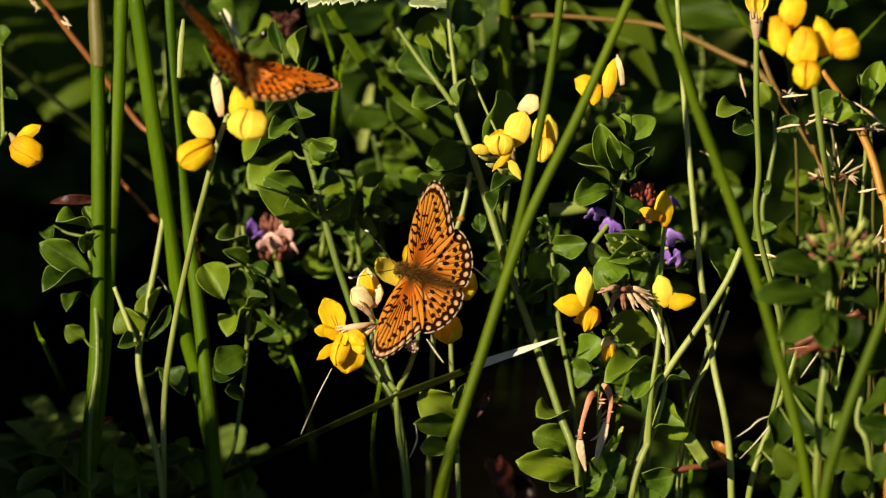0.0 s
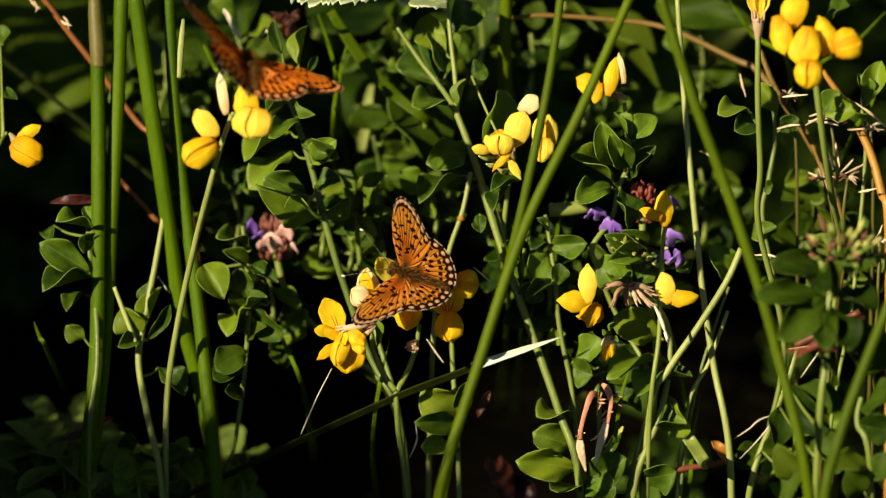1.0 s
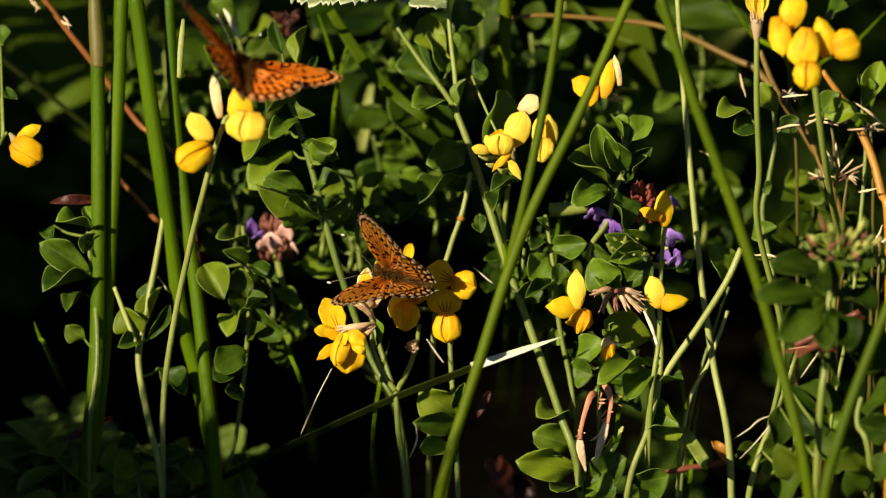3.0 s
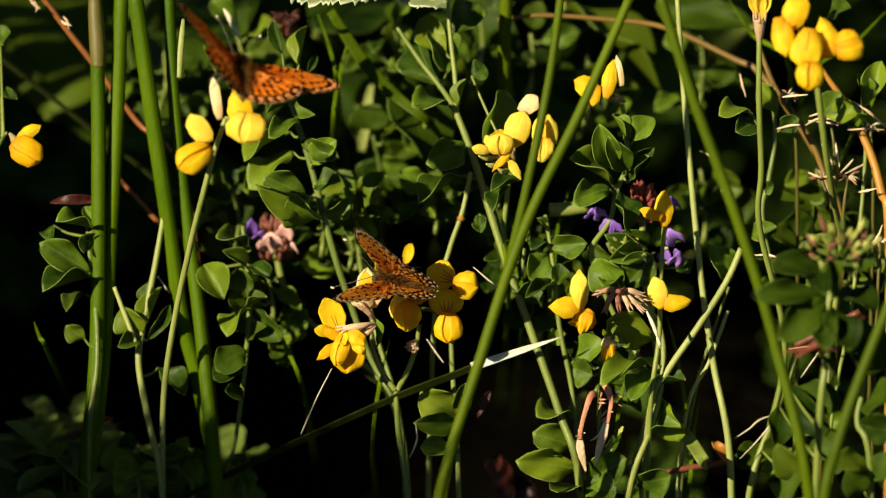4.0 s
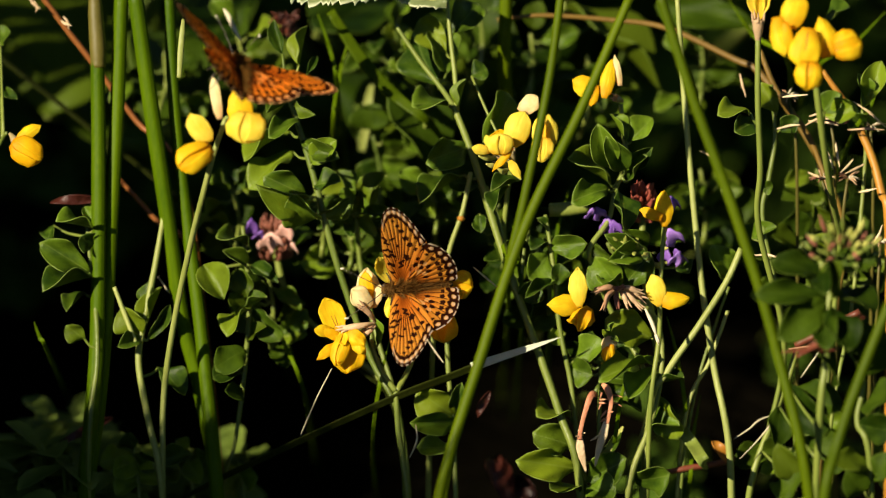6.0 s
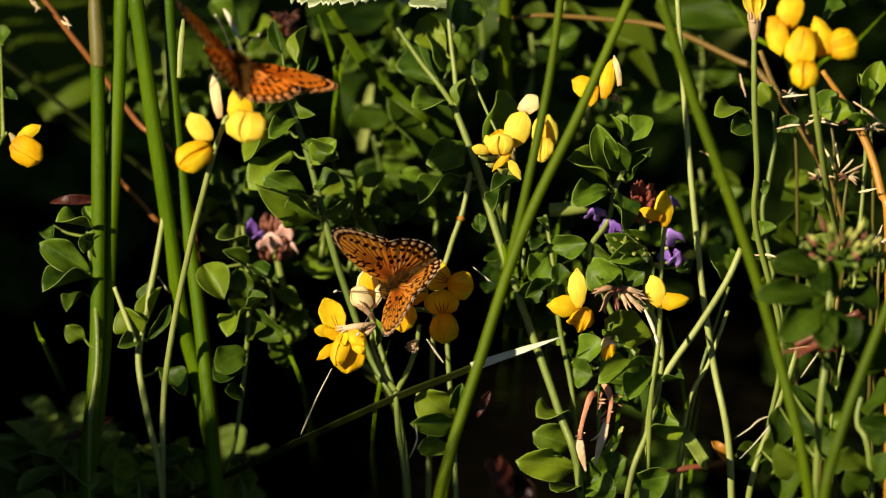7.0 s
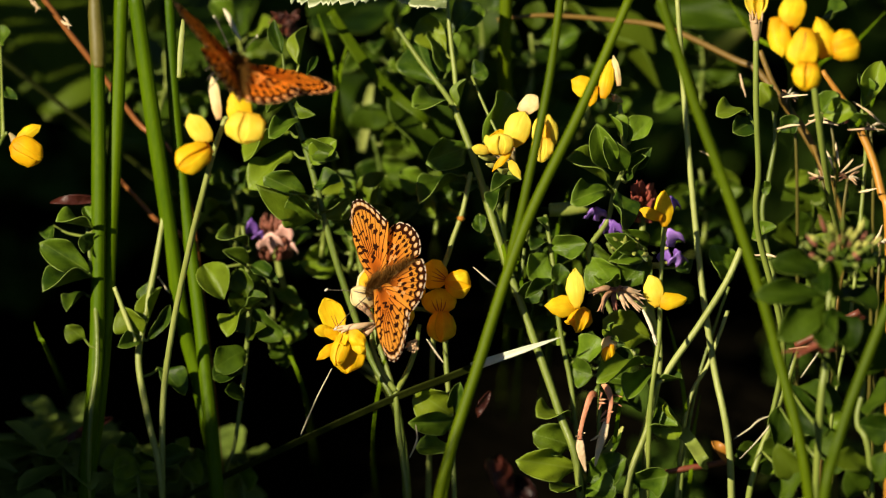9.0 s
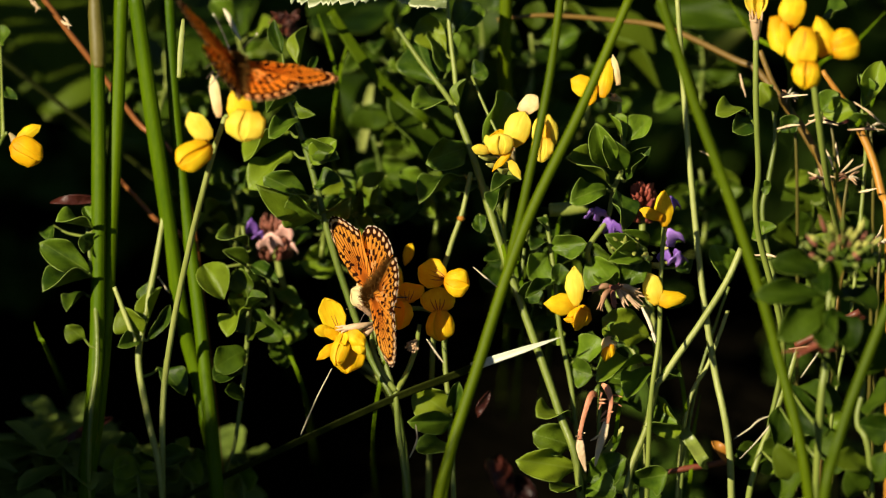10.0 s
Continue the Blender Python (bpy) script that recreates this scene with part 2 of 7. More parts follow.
def petal_surface(name, dark, light, claw, through_light=0.5):
    """A petal's skin in the petal's own unit space: fine lengthwise veins, soft blotches, a warmer claw."""
    m = bpy.data.materials.new(name)
    m.use_nodes = True
    nt = m.node_tree
    n, l = nt.nodes, nt.links
    bsdf, out = n["Principled BSDF"], n["Material Output"]
    co, info = n.new("ShaderNodeTexCoord"), n.new("ShaderNodeObjectInfo")
    place = n.new("ShaderNodeMapping")
    place.inputs["Scale"].default_value = (1.0, 0.12, 1.0)
    l.new(co.outputs["Object"], place.inputs["Vector"])
    ray, big = n.new("ShaderNodeTexNoise"), n.new("ShaderNodeTexNoise")
    ray.inputs["Scale"].default_value, ray.inputs["Detail"].default_value = 24.0, 3.0
    big.inputs["Scale"].default_value = 2.4
    big.noise_dimensions = "4D"
    l.new(info.outputs["Random"], big.inputs["W"])
    l.new(place.outputs[0], ray.inputs["Vector"])
    l.new(co.outputs["Object"], big.inputs["Vector"])
    tone = n.new("ShaderNodeMath")
    tone.operation = "MULTIPLY_ADD"
    l.new(ray.outputs["Fac"], tone.inputs[0])
    tone.inputs[1].default_value = 0.38
    l.new(big.outputs["Fac"], tone.inputs[2])
    span = n.new("ShaderNodeMapRange")
    span.inputs["From Min"].default_value, span.inputs["From Max"].default_value = 0.42, 0.98
    l.new(tone.outputs[0], span.inputs["Value"])
    mix = n.new("ShaderNodeMix")
    mix.data_type = "RGBA"
    mix.inputs["A"].default_value, mix.inputs["B"].default_value = (*dark, 1), (*light, 1)
    l.new(span.outputs[0], mix.inputs["Factor"])
    sep = n.new("ShaderNodeSeparateXYZ")
    l.new(co.outputs["Object"], sep.inputs[0])
    low = n.new("ShaderNodeMapRange")
    low.inputs["From Min"].default_value, low.inputs["From Max"].default_value = 0.42, 0.0
    low.inputs["To Max"].default_value = 0.75
    l.new(sep.outputs["Y"], low.inputs["Value"])
    warm = n.new("ShaderNodeMix")
    warm.data_type = "RGBA"
    warm.inputs["B"].default_value = (*claw, 1)
    l.new(low.outputs[0], warm.inputs["Factor"])
    l.new(mix.outputs["Result"], warm.inputs["A"])
    l.new(warm.outputs["Result"], bsdf.inputs["Base Color"])
    bsdf.inputs["Roughness"].default_value = 0.5
    bsdf.inputs["Specular IOR Level"].default_value = 0.18
    relief = n.new("ShaderNodeBump")
    relief.inputs["Strength"].default_value, relief.inputs["Distance"].default_value = 0.45, 0.0005
    l.new(tone.outputs[0], relief.inputs["Height"])
    l.new(relief.outputs["Normal"], bsdf.inputs["Normal"])
    tl = n.new("ShaderNodeBsdfTranslucent")
    l.new(warm.outputs["Result"], tl.inputs["Color"])
    mixed = n.new("ShaderNodeMixShader")
    mixed.inputs["Fac"].default_value = through_light
    l.new(bsdf.outputs[0], mixed.inputs[1])
    l.new(tl.outputs[0], mixed.inputs[2])
    l.new(mixed.outputs[0], out.inputs["Surface"])
    return m


YELLOW_PETAL = petal_surface("soft_yellow_petal", (0.80, 0.50, 0.006), (0.96, 0.80, 0.022), (0.74, 0.36, 0.006))
LEMON_PETAL = petal_surface("soft_lemon_petal", (0.87, 0.68, 0.04), (0.95, 0.86, 0.13), (0.82, 0.52, 0.02))
AMBER_PETAL = petal_surface("soft_amber_petal", (0.84, 0.49, 0.004), (0.94, 0.66, 0.010), (0.74, 0.32, 0.004))
CREAM_PETAL = petal_surface("soft_cream_petal", (0.80, 0.62, 0.22), (0.90, 0.80, 0.48), (0.70, 0.42, 0.20), 0.35)


# ---- tools ----
def V(p):
    return Vector(p) * MM


def curve_points(pts, per=7):
    """A smooth line through the points, ends included."""
    p = [Vector(q) for q in pts]
    if len(p) == 2:
        p = [p[0], (p[0] + p[1]) / 2, p[1]]
    p = [2 * p[0] - p[1], *p, 2 * p[-1] - p[-2]]
    line = []
    for i in range(1, len(p) - 2):
        for k in range(per):
            t = k / per
            a, b, c, d = p[i - 1:i + 3]
            line.append(0.5 * (2 * b + (c - a) * t + (2 * a - 5 * b + 4 * c - d) * t * t + (3 * b - a - 3 * c + d) * t ** 3))
    return line + [p[-2]]


def tube(bm, pts, radii, sides=10, flat=1.0, ridges=0, per=7, facing=(0, -1, 0.5), crease=0.0):
    """A stem along the points (millimetres), its radius running through the radii; flat squeezes it to a blade."""
    line = curve_points(pts, per)
    n = len(line)
    rings = []
    for i, c in enumerate(line):
        way = (line[min(i + 1, n - 1)] - line[max(i - 1, 0)]).normalized()
        side = way.cross(Vector(facing)).normalized()
        up = side.cross(way)
        f = i / (n - 1) * (len(radii) - 1)
        k = min(int(f), len(radii) - 2)
        r = radii[k] + (radii[k + 1] - radii[k]) * (f - k)
        ring = []
        for s in range(sides):
            a = 2 * math.pi * s / sides
            q = r * (1 + (0.05 * math.cos(ridges * a) if ridges else 0))
            sag = crease * r * (abs(math.cos(a)) - 0.5)
            ring.append(bm.verts.new((c + side * q * math.cos(a) + up * (q * flat * math.sin(a) + sag)) * MM))
        rings.append(ring)
    for a, b in zip(rings, rings[1:]):
        for s in range(sides):
            bm.faces.new((a[s], a[(s + 1) % sides], b[(s + 1) % sides], b[s]))
    bm.faces.new(rings[0][::-1])
    bm.faces.new(rings[-1])


def blob(bm, centre, axes, u=12, v=8, wobble=0.0, turn=None):
    """A closed rounded lump with half axes in millimetres."""
    rows = []
    c = Vector(centre)
    for i in range(v + 1):
        th = math.pi * i / v
        ring = []
        for k in range(u if 0 < i < v else 1):
            ph = 2 * math.pi * k / u
            q = Vector((math.sin(th) * math.cos(ph), math.sin(th) * math.sin(ph), math.cos(th)))
            w = 1 + wobble * noise.noise(q * 2.3 + c * 0.37)
            q = Vector((q.x * axes[0], q.y * axes[1], q.z * axes[2])) * w
            if turn:
                q = turn @ q
            ring.append(bm.verts.new((c + q) * MM))
        rows.append(ring)
    for a, b in zip(rows, rows[1:]):
        for k in range(u):
            j = (k + 1) % u
            if len(a) == 1:
                bm.faces.new((a[0], b[k], b[j]))
            elif len(b) == 1:
                bm.faces.new((a[k], b[0], a[j]))
            else:
                bm.faces.new((a[k], b[k], b[j], a[j]))


def sheet(bm, f, nu, nv, thick, rim=None):
    """A thin closed skin over f(u, v) (millimetres), u and v from 0 to 1, with its rim attribute."""
    edge = bm.verts.layers.float.get("rim") or bm.verts.layers.float.new("rim") if rim else None
    grid = [[Vector(f(i / nu, j / nv)) for j in range(nv + 1)] for i in range(nu + 1)]
    top, low = [], []
    for i in range(nu + 1):
        ra, rb = [], []
        for j in range(nv + 1):
            du = grid[min(i + 1, nu)][j] - grid[max(i - 1, 0)][j]
            dv = grid[i][min(j + 1, nv)] - grid[i][max(j - 1, 0)]
            nrm = du.cross(dv)
            nrm = nrm.normalized() if nrm.length > 1e-9 else Vector((0, 0, 1))
            a, b = bm.verts.new((grid[i][j] + nrm * thick / 2) * MM), bm.verts.new((grid[i][j] - nrm * thick / 2) * MM)
            if rim:
                a[edge] = b[edge] = rim(i / nu, j / nv)
            ra.append(a)
            rb.append(b)
        top.append(ra)
        low.append(rb)

    def face(vs):
        bm.faces.new(vs).smooth = True
    for i in range(nu):
        for j in range(nv):
            at = [(i, j), (i + 1, j), (i + 1, j + 1), (i, j + 1)]
            face([top[a][b] for a, b in at])
            face([low[a][b] for a, b in at[::-1]])
    for i in range(nu):
        for j, order in ((0, 1), (nv, -1)):
            face([low[i][j], low[i + 1][j], top[i + 1][j], top[i][j]][::order])
    for j in range(nv):
        for i, order in ((0, -1), (nu, 1)):
            face([low[i][j], low[i][j + 1], top[i][j + 1], top[i][j]][::order])


def finish(bm, name, material):
    me = bpy.data.meshes.new(name)
    bm.normal_update()
    for fc in bm.faces:
        fc.smooth = True
    bm.to_mesh(me)
    bm.free()
    me.materials.append(material)
    return me


def part(name, bm, material, parent, label=""):
    """Links a bmesh, or a mesh that is shared, as one mesh object under a thing or a part."""
    me = bm if isinstance(bm, bpy.types.Mesh) else finish(bm, name, material)
    ob = new(name, me)
    ob.parent = parent
    return tagged(ob, label)


def thing(name, base, label, category, group="", kind=""):
    ob = new(name)
    ob.empty_display_size = 0.01
    ob.location = V(base)
    return tagged(ob, label, category, group, kind)


def rel(ob, p):
    return tuple(Vector(p) - ob.location / MM)


def to_ground(pts, lean=0.15):
    """The same line carried on down into the soil."""
    p = [Vector(q) for q in pts]
    way = (p[-1] - p[-2]).normalized()
    z = p[-1].z + 3
    side = Vector((way.x, way.y, 0)) * lean
    if z < 8:
        return p
    return p + [p[-1] + side * z * 0.5 + Vector((0, 0, -z * 0.5)), p[-1] + side * z * 0.7 + Vector((0, 0, -z))]


# ---- plants: shared leaf, petal and calyx meshes ----
def leaf_mesh(name, widest, tip, fold, curl, wave, material, nu=10, nv=14):
    """A leaflet of unit width and length: base at the origin, along +y, face up; widest beyond its middle, round or blunt at the tip."""
    def f(u, v):
        s = 2 * u - 1
        s = math.copysign(1 - (1 - abs(s)) ** 1.6, s)
        w = 0.5 * max(0.0, 1 - abs(2 * v ** widest - 1) ** 2.1) ** 0.62
        w *= 1 - tip * max(0, v - 0.72) ** 1.2 * 2
        w = max(w, 0.016) * (1 + 0.035 * math.sin(9 * v + 3 * s + 20 * curl) + 0.08 * s * math.sin(4 * v + 9 * fold))
        x = s * w + 0.05 * math.sin(3 * v + 30 * curl) * v
        z = abs(s) ** 0.85 * w * fold - curl * v * v + wave * math.sin(7 * v + 2.5 * s) * w * abs(s) + 0.02 * s * math.sin(8 * v + 4 * fold)
        return (x * 1000, v * 1000, z * 1000)

    def rim(u, v):
        s = abs(2 * u - 1)
        return 0.6 if s > 0.97 or v > 0.985 else 0.0
    bm = bmesh.new()
    sheet(bm, f, nu, nv, 16, rim=rim)
    return finish(bm, name, material)


LEAF_MESHES = [leaf_mesh("leaflet", w, t, fo, c, wv, LEAFLET) for w, t, fo, c, wv in
               ((1.25, 0.28, 0.46, 0.12, 0.20), (1.45, 0.12, 0.34, 0.26, 0.26), (1.1, 0.45, 0.60, 0.08, 0.18), (1.55, 0.1, 0.22, 0.38, 0.30), (1.3, 0.22, 0.85, 0.18, 0.16))]
SHADE_MESHES = [leaf_mesh("leaflet", w, t, fo, c, wv, SHADE_LEAFLET) for w, t, fo, c, wv in
                ((1.05, 0.4, 0.3, 0.15, 0.14), (1.3, 0.1, 0.16, 0.28, 0.18))]


def calyx_mesh(material, dry):
    bm = bmesh.new()
    tube(bm, [(-1.5, 0, -0.2), (0, 0, 0), (2.6, 0, 0.1), (5.2, 0, 0)], (0.55, 0.9, 1.5, 1.75 if not dry else 1.3), 10)
    for k in range(5):
        a = 2 * math.pi * k / 5
        c, s = math.cos(a), math.sin(a)
        reach = 6.0 if dry else 7.8
        tube(bm, [(4.6, 1.4 * c, 1.4 * s), ((4.6 + reach) / 2, 1.7 * c, 1.7 * s), (reach, 1.9 * c, 1.9 * s)], (0.5, 0.35, 0.05), 5, per=3)
    return finish(bm, "calyx", material)


def loose_petal_mesh(widest, cup):
    """An oval petal of unit width and length, hollow like a spoon."""
    def f(u, v):
        s = 2 * u - 1
        w = 0.5 * max(0.02, 1 - abs(2 * v ** widest - 1) ** 2.4) ** 0.5 * (0.55 + 0.45 * min(1, v * 2.2))
        return (s * w * 1000, (v - 0.04 * math.cos(5 * s) * v) * 1000, (cup * (s * s * w - 0.5 * math.sin(math.pi * v)) + 0.012 * math.sin(6 * s + 5 * v)) * 1000)
    bm = bmesh.new()
    sheet(bm, f, 14, 14, 18)
    return finish(bm, "petal", YELLOW_PETAL)


PETALS = [loose_petal_mesh(1.2, 0.35), loose_petal_mesh(1.5, 0.6), loose_petal_mesh(1.0, 0.15), loose_petal_mesh(1.15, -0.75)]


def tinted(ob, material):
    """Gives one object its own material on a shared mesh."""
    ob.material_slots[0].link = "OBJECT"
    ob.material_slots[0].material = material
    return ob


CALYX_MESH, DRY_CALYX_MESH = calyx_mesh(CALYX, False), calyx_mesh(DRY_CALYX, True)
STEMS = {}


def plant(name, label, category, *stems, material=STEM, group="", part_name="stem", sides=9):
    """A rooted plant: each stem is (points from its top down, radii); the first one is carried on into the soil."""
    runs = [(to_ground(s[0]) if i == 0 or (len(s) > 2 and s[2]) else s[0], s[1]) for i, s in enumerate(stems)]
    base = runs[0][0][-1]
    ob = thing(name, base, label, category, group)
    line = []
    for pts, radii in runs:
        bm = bmesh.new()
        tube(bm, [rel(ob, p) for p in pts], radii, sides)
        part(part_name, bm, material, ob)
        line += curve_points(pts, 6)
    STEMS[ob.name] = line
    return ob


def frame_of(x_axis, z_axis, at, size):
    x = Vector(x_axis).normalized()
    y = Vector(z_axis).cross(x).normalized()
    z = x.cross(y)
    m = Matrix((x, y, z)).transposed().to_4x4()
    return Matrix.Translation(Vector(at) * MM) @ m @ Matrix.Diagonal((size, size, size, 1))


def flower_cup(ob, base, pouch, banner, size=1.0, dry=False):
    """A pea flower's calyx at base, opening towards the pouch, on a thin stalk to the nearest stem."""
    b, p, q = Vector(base), Vector(pouch), Vector(banner)
    cup = part("calyx", DRY_CALYX_MESH if dry else CALYX_MESH, None, ob)
    cup.matrix_basis = frame_of(p - b, q - b, rel(ob, base), size)
    near = min(STEMS[ob.name], key=lambda s: (s - b).length)
    if (near - b).length > 2.5:
        bm = bmesh.new()
        tube(bm, [rel(ob, near), rel(ob, (near + b) / 2 + Vector((0, 0, 0.8))), rel(ob, b)], (0.45, 0.4, 0.6), 6, per=4)
        part("flower_stalk", bm, STEM, ob)
    return cup


LEAN = random.Random(41)


def leaf(ob, base, tip, width, twist=0.0, shape=0, facing=(-0.25, -0.62, 0.74), stalk=True, shade=False):
    """A leaflet from base to tip (millimetres) on the plant ob, with a stalk to the nearest stem."""
    b, t = Vector(base), Vector(tip)
    y = (t - b).normalized()
    z = Vector(facing)
    z = (z - y * z.dot(y)).normalized()
    lean = twist + (0 if width > 9 else LEAN.uniform(-55, 55))
    width /= max(0.72, math.cos(radians(lean - twist)))
    z = Matrix.Rotation(radians(lean), 3, y) @ z
    x = y.cross(z)
    ln = (t - b).length
    m = Matrix(((x.x * width, y.x * ln, z.x * ln, 0), (x.y * width, y.y * ln, z.y * ln, 0), (x.z * width, y.z * ln, z.z * ln, 0), (0, 0, 0, 1)))
    m = Matrix.Diagonal((MM, MM, MM, 1)) @ m
    # shade picks the leaflet copy that has shadow in its colour
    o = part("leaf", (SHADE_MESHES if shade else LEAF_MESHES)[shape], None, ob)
    o.matrix_basis = Matrix.Translation(Vector(rel(ob, base)) * MM) @ m
    if stalk:
        near = min(STEMS[ob.name], key=lambda s: (s - b).length + 0.5 * max(0, s.z - b.z))
        if (near - b).length > 1.2:
            bm = bmesh.new()
            tube(bm, [rel(ob, near), rel(ob, (near * 0.4 + b * 0.6) + Vector((0, 0, -0.6))), rel(ob, b)], (0.35, 0.28, 0.25), 5, per=3)
            part("leaf_stalk", bm, STEM, ob)
    return o


def petal(ob, base, tip, width, tone=None, shape=0, twist=0.0, facing=(-0.3, -0.8, 0.5)):
    """A loose oval petal from base to tip (millimetres) on the plant ob."""
    b, t = Vector(base), Vector(tip)
    y = (t - b).normalized()
    ln = (t - b).length
    z = Vector(facing)
    z = Matrix.Rotation(radians(twist), 3, y) @ (z - y * z.dot(y)).normalized()
    x = y.cross(z) * width
    o = part("petal", PETALS[shape], None, ob)
    w = (width + ln) / 2
    m = Matrix(((x.x, y.x * ln, z.x * w, 0), (x.y, y.y * ln, z.y * w, 0), (x.z, y.z * ln, z.z * w, 0), (0, 0, 0, 1)))
    o.matrix_basis = Matrix.Translation(Vector(rel(ob, base)) * MM) @ Matrix.Diagonal((MM, MM, MM, 1)) @ m
    return tinted(o, tone) if tone else o


def bloom(ob, name, base, tip, widths, dome, skin, ruffle=0.12, guides=0):
    """A petal of its own shape from base to tip (millimetres), with half widths along it; a keel is a closed pouch, the rest are thin domed (or, below 0, hollow) sheets."""
    b, t = Vector(base), Vector(tip)
    y, ln = (t - b).normalized(), (t - b).length
    z = Vector((-0.1, -0.88, 0.46))
    z = (z - y * z.dot(y)).normalized()
    x = y.cross(z)
    k = len(widths) - 1
    seed = b.x * 1.7 + b.z

    def half(v):
        i = min(int(v * k), k - 1)
        q = v * k - i
        q = q * q * (3 - 2 * q)
        w = widths[i] + (widths[i + 1] - widths[i]) * q
        return w * max(0.0, 1 - max(0.0, (v - 0.7) / 0.3) ** 2.2) ** 0.5

    def f(u, v):
        v = 0.45 * v + 0.55 * math.sin(v * math.pi / 2)
        w = half(v)
        rise = max(0.0, math.sin(math.pi * min(1, 0.05 + 0.95 * v))) ** 0.6
        wob = ruffle * math.sin(5 * v + 7 * u + seed) * v
        if name == "keel":
            a = 2 * math.pi * u
            c = math.cos(a) - 0.25 * math.sin(seed * 3)
            seam = (0.34 * math.exp(-(c / 0.13) ** 2) + 0.22 * c) * min(1, 1.5 - v) * (1 if math.sin(a) > 0 else 0)
            lobe = 1 + 0.11 * math.sin(2 * a + seed * 5) + 0.08 * math.sin(3 * a + 5 * v + seed)
            p = (w * lobe * math.cos(a), ln * v, dome * rise * (math.sin(a) * (1.0 if math.sin(a) > 0 else 0.6) - seam) + wob * 0.4)
        else:
            s = 2 * u - 1
            p = (s * w + 0.06 * w * math.sin(3 * v + seed), ln * (v - (0.05 + 0.04 * math.sin(seed * 7 + 5 * s)) * s * s * v), dome * (rise * (1 - s * s) - 0.25 * v * v - 0.18 * math.exp(-(s / 0.1) ** 2) * v) + wob * abs(s) * 1.6)
        return tuple(c * 1000 / ln for c in p)
    bm = bmesh.new()
    sheet(bm, f, 22 if name == "keel" else 16, 16, 180 / ln)
    o = part(name, bm, AMBER_PETAL if name == "keel" and skin is YELLOW_PETAL else skin, ob)
    m = Matrix((x, y, z)).transposed().to_4x4()
    o.matrix_basis = Matrix.Translation(Vector(rel(ob, base)) * MM) @ m @ Matrix.Scale(ln * MM, 4)
    for way in (1, -1) if name == "keel" else ():
        def hug(u, v, way=way):
            q = 0.02 + (0.92 + 0.06 * math.sin(3 * u + seed + way)) * (0.45 * v + 0.55 * math.sin(v * math.pi / 2))
            w = half(q)
            rise = max(0.0, math.sin(math.pi * min(1, 0.05 + 0.95 * q))) ** 0.6
            a = radians(-22 + (96 + 9 * math.sin(seed * 2 + way)) * u)
            free = u ** 3 * q
            p = (way * w * (1.07 * math.cos(a) + 0.05 * math.sin(6 * q + seed)), ln * q, dome * rise * 1.1 * math.sin(a) + 0.10 + free * (0.22 + ruffle * math.sin(7 * q + 2 * way + seed)))
            return tuple(c * 1000 / ln for c in p)
        bm = bmesh.new()
        sheet(bm, hug, 12, 14, 150 / ln)
        part("side_petal", bm, skin, o)
    for g in range(guides):
        u0 = 0.5 + (g - (guides - 1) / 2) * 0.085
        bm = bmesh.new()
        line = [Vector(f(0.5 + (u0 - 0.5) * (1 + 1.6 * v), v)) + Vector((0, 0, 1000 * 0.1 / ln)) for v in (0.08, 0.2, 0.32, 0.36 + 0.12 * (1 - abs(u0 - 0.5) * 5))]
        tube(bm, line, (110 / ln, 100 / ln, 70 / ln, 20 / ln), 5, per=3)
        part("nectar_guide", bm, GUIDE, o, "thin red-brown nectar guide")
    return o


def calyx_tube(ob, pts, radii, skin, label):
    """A flower's calyx as a ribbed widening tube with thin uneven teeth."""
    bm = bmesh.new()
    tube(bm, [rel(ob, p) for p in pts], [0.55 * r for r in radii], 20, 0.75, 10)
    e, way = Vector(pts[-1]), (Vector(pts[-1]) - Vector(pts[-2])).normalized()
    side = way.cross(Vector((0, -0.9, 0.4))).normalized()
    up = way.cross(side)
    for k in range(5):
        a = 1.257 * k + e.x
        out = side * math.cos(a) + up * math.sin(a) * 0.6
        m = e + out * (radii[-1] * 0.45)
        reach = 1.0 + 0.6 * math.sin(e.z * 3 + 2.2 * k)
        tube(bm, [rel(ob, m - way * 0.7), rel(ob, m + way * reach * 0.5 + out * 0.15), rel(ob, m + way * reach + out * (0.35 + 0.3 * math.sin(k + e.x)))], (0.26, 0.2, 0.03), 5, 0.6, per=3)
    part("calyx", bm, skin, ob, label)


def single(name, label, category, pts, radii, material, sides=12, flat=1.0, ridges=0, ground=True, group="", crease=0.0, per=7, facing=(0, -1, 0.5)):
    """A lone stem, blade or twig: one mesh, standing in the soil where ground is set."""
    line = to_ground(pts) if ground else [Vector(p) for p in pts]
    base = line[-1]
    bm = bmesh.new()
    tube(bm, [tuple(Vector(p) - base) for p in line], radii, sides, flat, ridges, per, facing, crease)
    ob = new(name, finish(bm, name, material))
    ob.location = base * MM
    return tagged(ob, label, category, group)


def rush(label, pts, radii, material):
    """A round rush: its stem under an empty at the root."""
    line = to_ground(pts)
    ob = thing("rush", line[-1], label, "grass", "rushes before the flowers")
    bm = bmesh.new()
    tube(bm, [rel(ob, p) for p in line], radii, 21, 1.0, 7)
    part("stem", bm, material, ob)
    return ob


